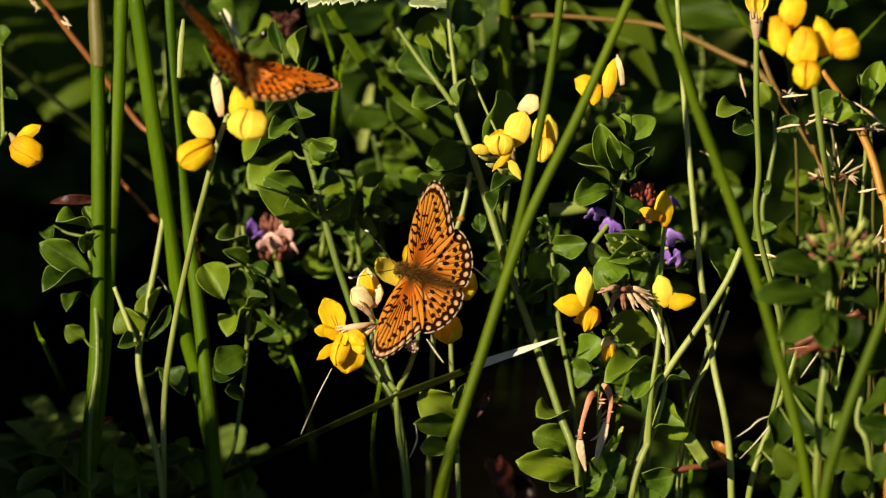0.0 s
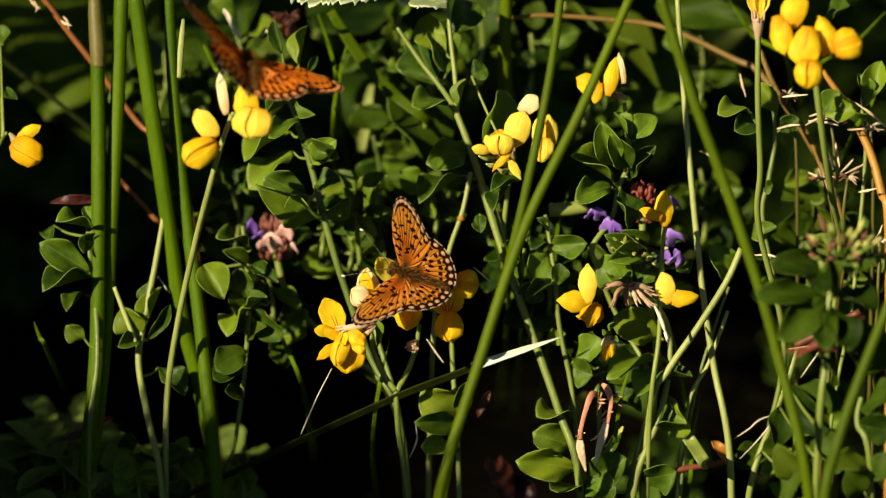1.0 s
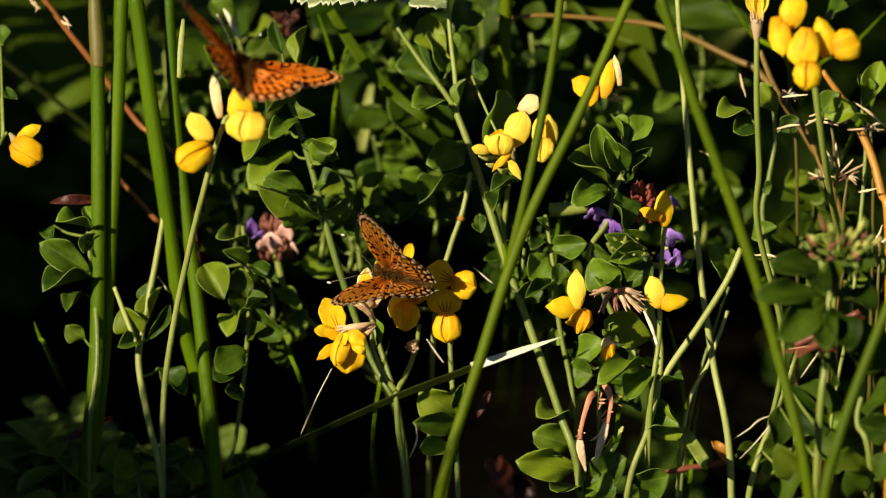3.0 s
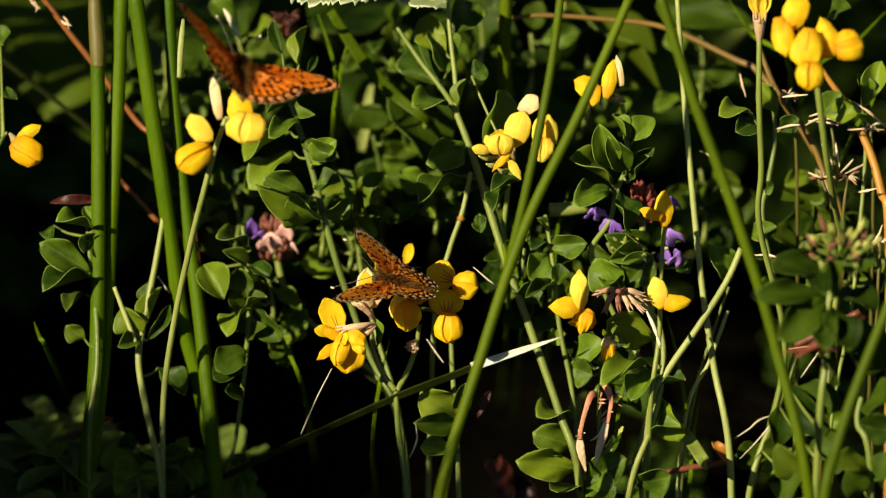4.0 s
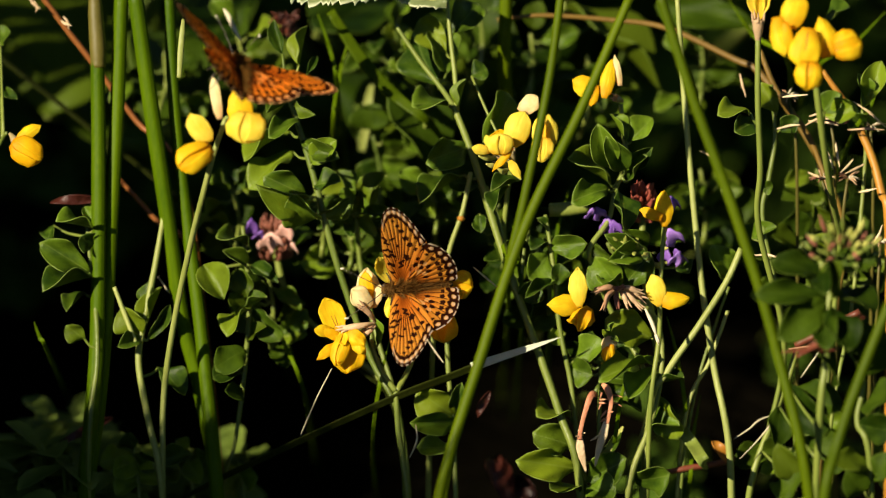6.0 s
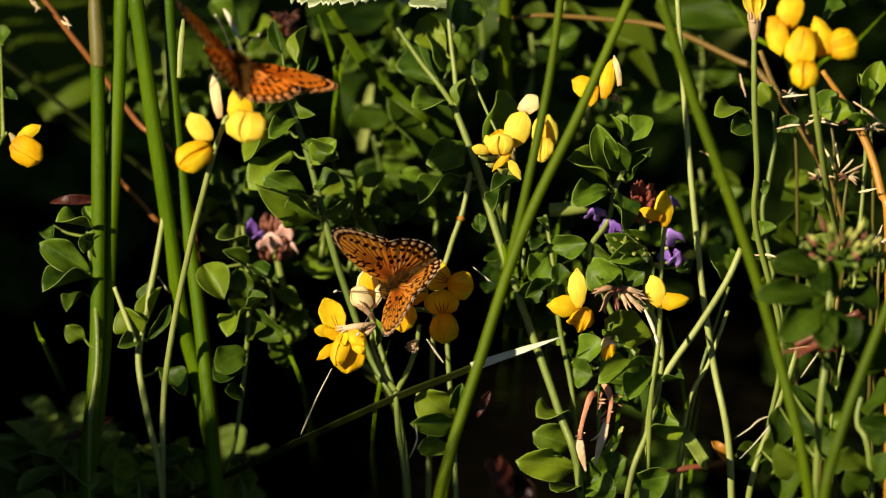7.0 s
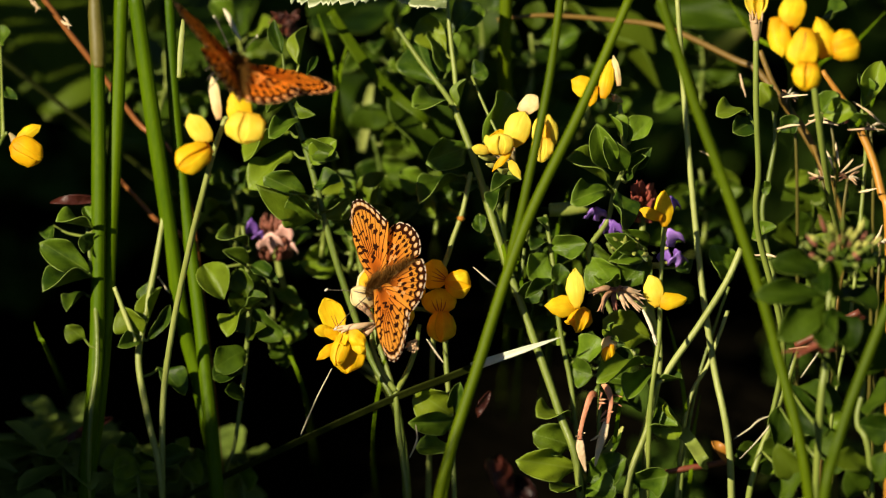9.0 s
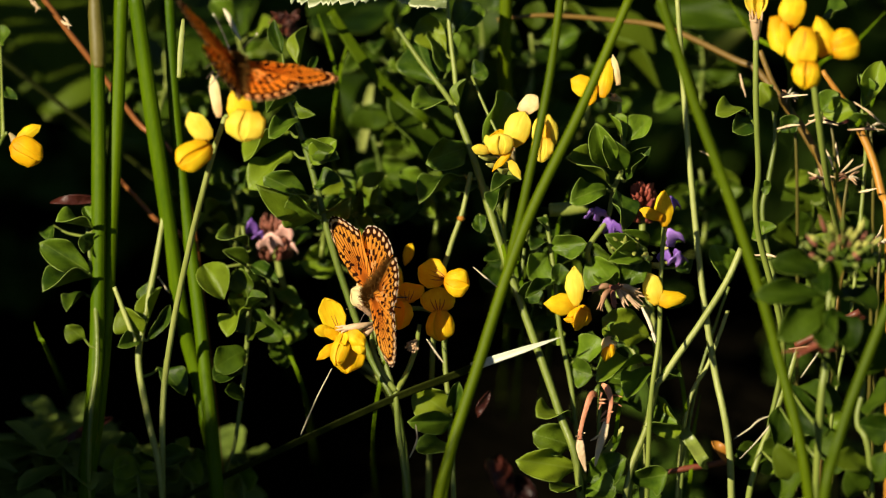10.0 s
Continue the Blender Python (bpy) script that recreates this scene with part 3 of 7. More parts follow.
# ---- ground ----
def build_ground():
    bm = bmesh.new()
    ticks = [-300, -60, -12, -4, -1.5, -0.8] + [-0.5 + 0.025 * i for i in range(45)] + [0.8, 1.5, 4, 12, 60, 300]
    rows = []
    for y in ticks:
        row = []
        for x in ticks:
            near = max(0.0, 1 - max(abs(x), abs(y)) / 1.2)
            z = near * 0.014 * noise.noise(Vector((x * 14, y * 14, 0))) + near * 0.006 * noise.noise(Vector((x * 45, y * 45, 3)))
            row.append(bm.verts.new((x, y, z - 0.002)))
        rows.append(row)
    for a, b in zip(rows, rows[1:]):
        for i in range(len(a) - 1):
            bm.faces.new((a[i], a[i + 1], b[i + 1], b[i]))
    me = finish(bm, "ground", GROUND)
    ob = new("ground", me)
    tagged(ob, "peaty meadow soil, darkened for the shade under dense plants", "ground", kind="structure")


build_ground()


def undergrowth(name, label, n, area, heights, size, seed, material):
    """Uncounted low leaves in threes on thin stalks, as one mesh."""
    r = random.Random(seed)
    verts, faces, rim = [], [], []
    prof = [(0.0, 0.06), (0.3, 0.36), (0.62, 0.5), (0.85, 0.36), (1.0, 0.05)]
    for _ in range(n):
        x, y = r.uniform(*area[0]), r.uniform(*area[1])
        z = r.uniform(*heights) * (0.75 + 0.5 * noise.noise(Vector((x * 0.03, y * 0.03, seed))))
        turn0 = r.uniform(0, 6.28)
        k = len(verts)
        lean = Vector((r.uniform(-8, 8), r.uniform(-8, 8), 0))
        for q in (Vector((x, y, -2)) + lean, Vector((x, y, z))):
            for dx, dy in ((0.4, 0), (-0.2, 0.35), (-0.2, -0.35)):
                verts.append((q + Vector((dx, dy, 0))) * MM)
                rim.append(0.3)
        faces += [(k, k + 1, k + 4, k + 3), (k + 1, k + 2, k + 5, k + 4), (k + 2, k, k + 3, k + 5)]
        for j in range(r.choice((3, 3, 5))):
            ln = r.uniform(*size)
            wd = ln * r.uniform(0.5, 0.75)
            m = Euler((r.uniform(-0.5, 0.7), r.uniform(-0.4, 0.4), turn0 + j * 2.1 + r.uniform(-0.4, 0.4))).to_matrix()
            k = len(verts)
            bend = r.uniform(0.05, 0.3)
            for v, w in prof:
                for s in (-1, 0, 1):
                    p = m @ Vector((s * w * wd, v * ln, abs(s) * w * wd * 0.35 - bend * ln * v * v))
                    verts.append((Vector((x, y, z)) + p) * MM)
                    rim.append(0.5 if s or v == 1 else 0.2)
            for i in range(4):
                for s in range(2):
                    a = k + i * 3 + s
                    faces.append((a, a + 1, a + 4, a + 3))
    me = bpy.data.meshes.new(name)
    me.from_pydata(verts, [], faces)
    at = me.attributes.new("rim", "FLOAT", "POINT")
    at.data.foreach_set("value", rim)
    me.shade_smooth()
    me.materials.append(material)
    tagged(new(name, me), label, "undergrowth", kind="stuff")


undergrowth("undergrowth", "dense low trefoil leaves over the soil, darkened for shade", 24, ((40, 130), (70, 190)), (6, 26), (7, 13), 5, SHADED_LEAF)
undergrowth("far_undergrowth", "dense meadow leaves behind the flowers, darkened for shade", 380, ((-260, 260), (190, 520)), (8, 32), (10, 20), 6, SHADED_LEAF)
undergrowth("near_undergrowth", "low shaded leaves between the stems at the ground", 60, ((-120, 120), (-60, 25)), (8, 26), (6, 11), 7, SHADED_LEAF)
undergrowth("near_undergrowth", "low shaded leaves under the rushes", 210, ((-98, -40), (-20, 30)), (44, 78), (7, 13), 8, LEAF)
undergrowth("near_undergrowth", "low shaded leaves between the flower stems", 20, ((14, 62), (0, 44)), (36, 62), (6, 12), 9, SHADED_LEAF)


def tall_grass(name, label, n, area, heights, seed, rise=0.0, bend=0.35):
    """Uncounted grass blades round about, as one mesh."""
    r = random.Random(seed)
    verts, faces = [], []
    wide = area[0][1] - area[0][0] > 1000
    for i in range(2 * n if wide else n):
        b = Vector((r.uniform(*area[0]), r.uniform(*area[1]), -2))
        if i >= n:
            # stragglers thin out into the meadow
            b.x += math.copysign(abs(r.gauss(0, 900)), b.x)
            b.y += math.copysign(abs(r.gauss(0, 900)), b.y - 270)
        h = r.uniform(*heights) - rise * b.y
        a = r.uniform(0, 6.28)
        lean = Vector((math.cos(a), math.sin(a), 0)) * h * r.uniform(bend / 7, bend)
        s = Vector((-math.sin(a + 1), math.cos(a + 1), 0)) * r.uniform(1.2, 3.2)
        k = len(verts)
        for i in range(6):
            v = i / 5
            c = b + Vector((0, 0, h * v * (1 - 0.15 * v))) + lean * v * v
            w = s * (1 - v ** 2.5) + s * 0.03
            for q in (-w, w * 0.0 + lean.normalized() * -0.5, w):
                verts.append((c + q) * MM)
        for i in range(5):
            for q in range(2):
                o = k + i * 3 + q
                faces.append((o, o + 1, o + 4, o + 3))
    me = bpy.data.meshes.new(name)
    me.from_pydata(verts, [], faces)
    me.shade_smooth()
    me.materials.append(GRASS)
    tagged(new(name, me), label, "grass", kind="stuff")


# unseen taller meadow grass, added round the little clearing to shade its back
tall_grass("meadow_grass", "unseen tall green meadow grass added beside the flowers for shade", 6000, ((-420, -150), (40, 560)), (240, 400), 21, 0.0, 0.45)
tall_grass("meadow_grass", "unseen tall green meadow grass added beside the flowers for shade", 1500, ((150, 420), (-40, 560)), (140, 260), 22)
tall_grass("meadow_grass", "unseen tall green meadow grass added behind to block the sky", 2600, ((-420, 420), (430, 760)), (180, 320), 23)
# two tussocks added out of view, sized so their shadow covers low parts
tall_grass("meadow_grass", "unseen grass tussock added beside the rushes to shade low stems", 2600, ((-215, -135), (-165, -30)), (91.6, 107.6), 24, 0.93, 0.08)
tall_grass("meadow_grass", "unseen grass tussock added to shade the ground behind the rushes", 1800, ((-215, -135), (-70, 60)), (132, 160), 29, 0.0, 0.1)
tall_grass("meadow_grass", "meadow grass round the clearing", 5200, ((-1600, 1600), (-2400, -160)), (40, 95), 25)
tall_grass("meadow_grass", "meadow grass further off", 7000, ((-1900, 1900), (700, 2400)), (120, 300), 26)
tall_grass("meadow_grass", "meadow grass to one side", 3600, ((-1900, -400), (-160, 700)), (90, 220), 27)
tall_grass("meadow_grass", "meadow grass to one side", 3600, ((400, 1900), (-160, 700)), (120, 280), 28)


# ---- broad dim leaves behind ----
def broad_leaf(label, base, tip, width, twist=0, facing=(-0.25, -0.62, 0.74), shape=0):
    ob = thing("broad_leaf_plant", (base[0], base[1] + base[2] * 2.1, -2), label, "plant", "broad leaves behind the flowers")
    b = Vector(base)
    STEMS[ob.name] = [Vector((b.x, b.y, -2)), b]
    bm = bmesh.new()
    tube(bm, [rel(ob, b), rel(ob, (b.x + 2, b.y + b.z * 1.1, b.z * 0.5)), (0, 0, 0)], (0.9, 1.1, 1.3), 8)
    part("leaf_stalk", bm, STEM, ob)
    leaf(ob, base, tip, width, twist, shape, facing, stalk=False, shade=True)
    return ob


DIM = "large dark green meadow leaf in half shade"
for args in (((-81.5, 76.9, 104.5), (-74.6, 106.0, 138.6), 40, 0, (0.15, -0.75, 0.6)), ((-69.7, 81.5, 95.4), (-85.6, 105.1, 122.4), 30, 12, (0.55, -0.65, 0.55)), ((-58.4, 46.4, 114.8), (-52.3, 71.2, 130.3), 18, 25), ((-52.4, 70.0, 118.2), (-40.2, 91.2, 128.2), 20, -15),
             ((-12.0, 57.2, 102.5), (-2.8, 74.6, 116.3), 20, 10), ((-16.8, 72.8, 100.6), (-7.5, 89.4, 112.4), 22, -10), ((12.2, 68.1, 114.1), (1.9, 86.1, 129.0), 18, 12),
             ((20.3, 68.1, 114.1), (40.3, 85.0, 121.9), 17, -8, (0.85, -0.42, 0.12)), ((35.4, 68.9, 111.2), (42.8, 88.3, 121.8), 14, 15, (0.75, -0.5, 0.4)),
             ((-36.3, 65.2, 107.8), (-42.4, 84.0, 119.8), 18, 10), ((-25.9, 74.8, 123.7), (-11.0, 90.7, 127.1), 17, 0)):
    broad_leaf(DIM, *args, shape=rng.randrange(2))

# ---- rushes and grasses ----
RUSH = "upright round green rush before the flowers"
sheathed = rush(RUSH, [(-67.5, 20.9, 145.4), (-67.2, 10.2, 122.4), (-67.5, -3.8, 92.4), (-68.9, -11.3, 76.4), (-70.0, -16.4, 65.4)], (1.35, 1.45, 1.45, 1.3, 1.2), GRASS)
rush(RUSH, [(-62.8, 27.0, 153.6), (-63.7, 16.7, 131.6), (-65.0, 6.4, 109.6), (-65.9, -1.5, 92.5), (-67.3, -6.3, 77.6), (-69.2, -11.5, 61.6)], (1.4, 1.4, 1.3, 1.1, 0.8, 0.7), GRASS)
rush(RUSH, [(-60.2, 24.2, 154.8), (-57.3, 16.3, 135.4), (-54.4, 9.7, 116.6), (-51.2, 3.5, 93.8), (-48.0, -0.3, 80.9), (-44.4, -9.3, 61.7)], (1.5, 1.6, 1.5, 1.4, 0.9, 0.8), GRASS)
rush(RUSH, [(-53.8, 28.8, 152.9), (-52.5, 18.5, 130.8), (-50.0, 9.2, 110.7), (-47.2, -1.1, 91.1), (-44.0, -16.0, 61.5)], (1.1, 1.2, 1.3, 1.5, 1.4), GRASS)
DEEP = "deep green round rush stem crossing before flowers"
rush(DEEP, [(36.1, -10.9, 169.4), (26.3, -20.4, 149.1), (15.6, -29.9, 128.8), (7.6, -39.8, 107.5), (-1.5, -53.3, 78.4)], (0.84, 0.97, 1.05, 1.05, 0.92), GRASS_DEEP)
rush(DEEP, [(22.6, -6.3, 167.5), (20.2, -13.5, 151.9), (16.2, -21.7, 134.4), (13.0, -26.7, 121.4), (9.0, -32.1, 107.3), (0.6, -44.4, 81.0)], (0.76, 0.84, 0.88, 0.76, 0.50, 0.42), GRASS_DEEP)
rush(DEEP, [(40.2, -22.9, 174.4), (46.6, -31.4, 156.2), (55.0, -41.2, 135.2), (62.1, -51.0, 114.1), (68.7, -64.0, 86.4)], (0.92, 1.01, 1.01, 1.05, 1.18), GRASS_DEEP)
rush(DEEP, [(84.2, -57.0, 129.8), (77.9, -63.6, 115.6), (73.2, -69.3, 103.3), (70.1, -75.5, 90.0)], (0.92, 1.0, 1.06, 1.08), GRASS_DEEP)
bm = bmesh.new()
tube(bm, [rel(sheathed, p) for p in ((-68.0, 25.1, 154.4), (-67.8, 22.8, 149.4), (-67.4, 20.2, 143.9), (-67.3, 18.6, 140.4))], (1.2, 1.5, 1.65, 1.45), 14)
part("sheath", bm, BROWN_SHEATH, sheathed, "brown papery sheath")
rush("dim green rush behind the trefoil leaves", [(12.6, 39.9, 148.3), (12.2, 37.0, 132.5), (13.1, 42.8, 121.4), (14.0, 64.2, 105.7), (14.6, 108.4, 82.1), (14.6, 275, -2)], (1.2, 1.4, 1.2, 1.0, 0.9, 0.8), GRASS_DEEP)
single("rush_stub", "cut pale green rush stub", "grass", [(20.8, 12.3, 112.7), (24.5, 12.4, 112.9), (28.4, 12.6, 113.4)], (1.3, 1.4, 1.3), STEM, ground=False, sides=14)
for pts, rad in (([(-90.5, 56.5, 127.2), (-72.1, 46.9, 115.9), (-54.8, 37.5, 105.2), (-34.2, 22.1, 91.1), (-18.4, 14.1, 78.7), (-10.3, 9.0, 72.5), (-7.6, 0.6, 59.2)], (0.8, 0.9, 0.9, 0.8, 0.7, 0.5, 0.4)),
                 ([(-22.3, 39.9, 143.4), (-16.1, 35.8, 134.8), (-9.4, 32.8, 128.2), (-1.6, 32.5, 121.1), (2.5, 80.0, 90.0), (4.0, 220.0, -2.0)], (0.9, 1.3, 1.2, 0.7, 0.6, 0.5))):
    single("grass_blade", "dark leaning grass blade in the shade", "grass", pts, rad, SHADED_BLADE if pts[0][0] < -50 else GRASS_DEEP, flat=0.3, crease=0.2, group="leaning grass blades", facing=(0.8, -0.3, 0.5) if pts[0][0] < -50 else (0.2, -1, 0.5))
blade = thing("grass_blade", (-42.6, -9.7, 65.5), "long grass blade darkened for shade, with a bleached tip, lying across stems", "grass", "leaning grass blades")
bm = bmesh.new()
tube(bm, [rel(blade, p) for p in ((9.0, -8.3, 89.9), (0.7, -9.7, 86.9), (-9.2, -12.2, 83.9), (-26.9, -12.0, 74.9), (-42.6, -9.7, 65.5), (-50.5, -7.9, 60.0))], (0.95, 1.0, 1.0, 0.95, 0.85, 0.7), 12, 0.35, 0, 9, (0.5, -0.9, -0.15), 0.3)
part("blade", bm, SHADED_BLADE, blade)
bm = bmesh.new()
tube(bm, [rel(blade, p) for p in ((22.9, -10.0, 95.8), (16.0, -10.0, 93.2), (5.6, -9.7, 89.2))], (0.05, 0.62, 0.9), 12, 0.25, 0, 9, crease=0.4)
part("blade_tip", bm, BLEACHED, blade, "bleached whitish blade tip")
single("grass_blade", "short pale green folded blade behind pods", "grass", [(35.1, -13.0, 77.9), (33.7, -13.6, 75.6), (32.1, -14.4, 73.3), (30.4, -15.0, 70.6)], (0.2, 0.75, 0.8, 0.5), SPENT_GREEN, flat=0.25, crease=0.4, ground=False)
single("grass_blade", "short bent bright grass blade", "grass", [(43.6, -6.2, 77.8), (45.8, -8.1, 76.1), (48.6, -11.5, 73.6), (51.4, -14.0, 70.4), (58.0, 140.0, -2.0)], (0.5, 1.1, 1.25, 1.25, 0.9), STEM, flat=0.2, crease=0.4)

TWIG = dict(group="dry stalks")
single("dry_stalk", "red-brown dry stalk leaning behind rushes", "stalk", [(-79.6, 36.0, 148.9), (-74.1, 34.0, 141.7), (-69.1, 32.0, 135.5), (-60.8, 28.0, 125.1), (-50.7, 22.0, 112.8)], (0.55, 0.6, 0.55, 0.45, 0.4), RED_STEM, **TWIG)
single("dry_stalk", "short rust-red dry stalk between rushes", "stalk", [(-65.9, 26.0, 115.3), (-60.9, 24.0, 110.1), (-56.2, 22.0, 105.2), (-49.1, 18.0, 98.0)], (0.4, 0.5, 0.5, 0.35), RED_STEM, **TWIG)
single("dry_stalk", "olive-brown arching dry stalk", "stalk", [(10.8, 41.9, 140.7), (19.8, 42.3, 141.5), (33.2, 41.9, 140.7), (44.4, 40.3, 139.6), (57.8, 35.8, 134.8), (62.7, 32.8, 133.1), (71.0, 26.3, 123.7), (76.5, 19.7, 114.5), (78.7, 7.8, 107.7), (76.5, -3.7, 97.3), (73.8, -16.7, 74.2)], (0.4, 0.45, 0.5, 0.6, 0.7, 0.75, 0.7, 0.5, 0.4, 0.4, 0.4), OLIVE_STEM, **TWIG)
single("dry_stalk", "thick ochre-orange dry stalk", "stalk", [(74.2, 20.2, 139.1), (79.1, 17.2, 132.6), (83.5, 12.5, 125.0), (85.6, 8.3, 118.4), (87.0, 4.6, 110.4)], (0.5, 0.8, 0.85, 0.8, 0.75), OCHRE_STEM, **TWIG)
single("dry_stalk", "thin olive-brown stalk among leaves", "stalk", [(62.2, 25.5, 141.1), (65.5, 22.2, 134.0), (71.6, 18.5, 126.0), (75.2, 14.7, 117.9), (78.0, 5.5, 107.6), (75.6, -4.7, 95.3), (73.5, -17.2, 73.2)], (0.5, 0.6, 0.6, 0.5, 0.4, 0.4, 0.4), OLIVE_STEM, **TWIG)
single("dry_stalk", "tall pale straw-green flower stalk", "stalk", [(45.6, 24.2, 154.8), (47.3, 13.9, 132.8), (50.1, 1.4, 105.8), (52.7, -6.6, 88.8), (56.0, -14.6, 71.7)], (0.5, 0.6, 0.65, 0.7, 0.7), PALE_STEM, **TWIG)
single("dry_stalk", "pale slanting flower stalk", "stalk", [(57.9, -3.6, 111.8), (54.9, -6.4, 105.8), (49.4, -10.1, 97.9), (43.5, -12.0, 89.1), (40.3, -13.4, 81.2)], (0.65, 0.65, 0.65, 0.65, 0.5), PALE_STEM, **TWIG)
single("dry_stalk", "thin pale slanting stalk", "stalk", [(55.7, 0.3, 96.5), (52.1, -3.9, 87.5), (47.3, -8.8, 77.0)], (0.35, 0.4, 0.4), PALE_STEM, **TWIG)
single("dry_stalk", "bleached thin broken stalk", "stalk", [(-21.6, -9.8, 89.0), (-24.6, -12.3, 83.7), (-27.7, -14.4, 76.8)], (0.08, 0.14, 0.15), STRAW, ground=False, **TWIG)
single("dry_stalk", "pale yellow-green flat stalk between rushes", "stalk", [(-50.0, 7.0, 155.6), (-50.2, 5.0, 153.4), (-50.5, 3.0, 150.1), (-50.7, 0.0, 146.3)], (0.3, 0.55, 0.6, 0.45), PALE_STEM, flat=0.5, ground=False, **TWIG)
single("dry_stalk", "bleached bent dry strip behind the resting butterfly", "stalk", [(-43.5, 42.0, 143.0), (-42.5, 41.0, 141.7), (-41.5, 40.0, 139.7), (-40.1, 38.0, 137.9)], (0.25, 0.45, 0.45, 0.2), STRAW, flat=0.4, ground=False, **TWIG)
jointed = single("dry_stalk", "pale jointed stalk with a pinkish node", "stalk", [(5.4, 10.0, 121.9), (3.8, 6.7, 114.9), (1.2, 4.3, 107.5), (-1.6, 1.7, 94.7)], (0.45, 0.5, 0.5, 0.5), PALE_STEM, **TWIG)
bm = bmesh.new()
tube(bm, [rel(jointed, p) for p in ((3.5, 5.5, 114.5), (3.5, 5.3, 114.1), (3.4, 5.1, 113.7))], (0.6, 0.85, 0.6), 12, per=4)
part("node", bm, OCHRE_STEM, jointed, "pinkish orange swollen node")
single("dry_stalk", "pale green slender stalk", "stalk", [(-54.4, 8.8, 114.6), (-56.3, 4.1, 104.6), (-58.5, -0.6, 94.5), (-59.5, -4.8, 88.0), (-57.7, -9.4, 78.0), (-55.1, -15.0, 65.9)], (0.5, 0.6, 0.65, 0.65, 0.6, 0.6), PALE_STEM, **TWIG)
single("dry_stalk", "pale green slender stalk", "stalk", [(-64.2, 0.5, 101.6), (-62.0, -1.9, 96.4), (-59.8, -4.3, 91.4)], (0.4, 0.5, 0.4), PALE_STEM, ground=False, **TWIG)
single("dry_stalk", "pale lower grass stalk", "stalk", [(70.0, -2.4, 93.0), (67.5, -6.2, 85.0), (64.2, -9.0, 76.5), (59.8, -15.1, 63.5)], (0.6, 0.65, 0.6, 0.6), STEM, **TWIG)
single("dry_stalk", "dark red creeping stalk on the ground", "stalk", [(40.5, -11.5, 66.4), (47.2, -11.0, 67.6), (53.9, -9.6, 68.1), (57.2, -8.3, 68.5)], (0.4, 0.6, 0.6, 0.4), DARK_RED, ground=False, **TWIG)
for pts in ([(56.7, -12.1, 74.6), (59.7, -12.1, 76.9), (61.9, -11.4, 78.6), (64.8, -11.0, 79.4)], [(57.9, -15.5, 72.1), (61.3, -14.0, 75.3), (64.0, -13.5, 78.8), (66.2, -12.3, 81.2)],
            [(69.8, -8.8, 86.5), (72.8, -7.0, 90.3), (75.8, -5.4, 93.8)], [(-3.2, -4.7, 92.8), (-1.5, -5.7, 90.6), (0.1, -6.6, 88.6)], [(5.9, -5.1, 108.5), (8.1, -5.9, 106.8), (10.5, -6.7, 105.0)],
            [(-6.5, -17.2, 73.2), (-5.1, -15.8, 76.2), (-5.3, -14.5, 79.0)], [(-55.8, 5.0, 101.7), (-53.6, 3.6, 98.7)]):
    single("dry_fibre", "fine bleached dry grass fibre", "fibre", pts, (0.08, 0.2, 0.12), STRAW, sides=6, ground=False, group="dry fibres")

# a toothed pale leaf hanging in at the top, and a pale folded strip
def toothed_leaf(label, base, tip, width, teeth):
    b, t = Vector(base), Vector(tip)
    y = (t - b).normalized()
    ln = (t - b).length
    x = y.cross(Vector((0, -0.7, 0.7))).normalized()
    z = x.cross(y)

    def f(u, v):
        s = 2 * u - 1
        k = v * teeth + 0.5 * math.sin(v * 23)
        saw = 1 + (0.24 + 0.14 * math.sin(int(k) * 2.4 + width)) * (1 - 2 * (k % 1.0)) * abs(s) ** 3
        w = width / 2 * max(0.03, math.sin(math.pi * (0.06 + 0.9 * v))) ** 0.7 * saw
        return tuple(x * (s * w) + y * (ln * v) + z * (0.25 * abs(s) * w + 0.5 * math.sin(9 * v + 2 * s) - 0.06 * ln * v * v))
    bm = bmesh.new()
    sheet(bm, f, 10, teeth * 4, 0.25, rim=lambda u, v: 1.0 if abs(2 * u - 1) > 0.85 else 0.15)
    ob = thing("toothed_leaf", base, label, "leaf", "toothed leaves")
    part("blade", bm, TOOTHED, ob)
    bm = bmesh.new()
    tube(bm, [rel(ob, b - y * 14 + Vector((0, 6, 8))), rel(ob, b - y * 5), rel(ob, b), rel(ob, b + y * ln * 0.8)], (0.5, 0.45, 0.4, 0.1), 7)
    part("midrib", bm, PALE_STEM, ob)


toothed_leaf("pale green leaf with a toothed rim", (-34.5, 21.5, 156.2), (-11.4, 17.6, 157.3), 7.0, 15)
toothed_leaf("pale green leaf with a toothed rim", (-9.3, 24.8, 153.6), (0.7, 20.2, 153.4), 4.2, 8)
single("grass_blade", "pale folded strip of dead blade", "grass", [(-14.4, 57.6, 119.9), (-15.1, 54.3, 117.6), (-15.5, 52.4, 113.4), (-16.5, 51.9, 107.6)], (0.5, 0.9, 1.0, 0.7), PALE_STEM, flat=0.2, crease=0.5, ground=False)
broad_leaf("yellowish green leaf lying in the sun behind stalks", (62.7, 57.0, 133.2), (42.9, 61.0, 137.3), 7.5, 0, (-0.25, -0.62, 0.74), 1)
broad_leaf("broad dark leaf behind the yellow flowers", (24.7, 66.2, 133.6), (45.7, 54.9, 123.5), 11, 0, (0.92, -0.35, 0.15), 0)
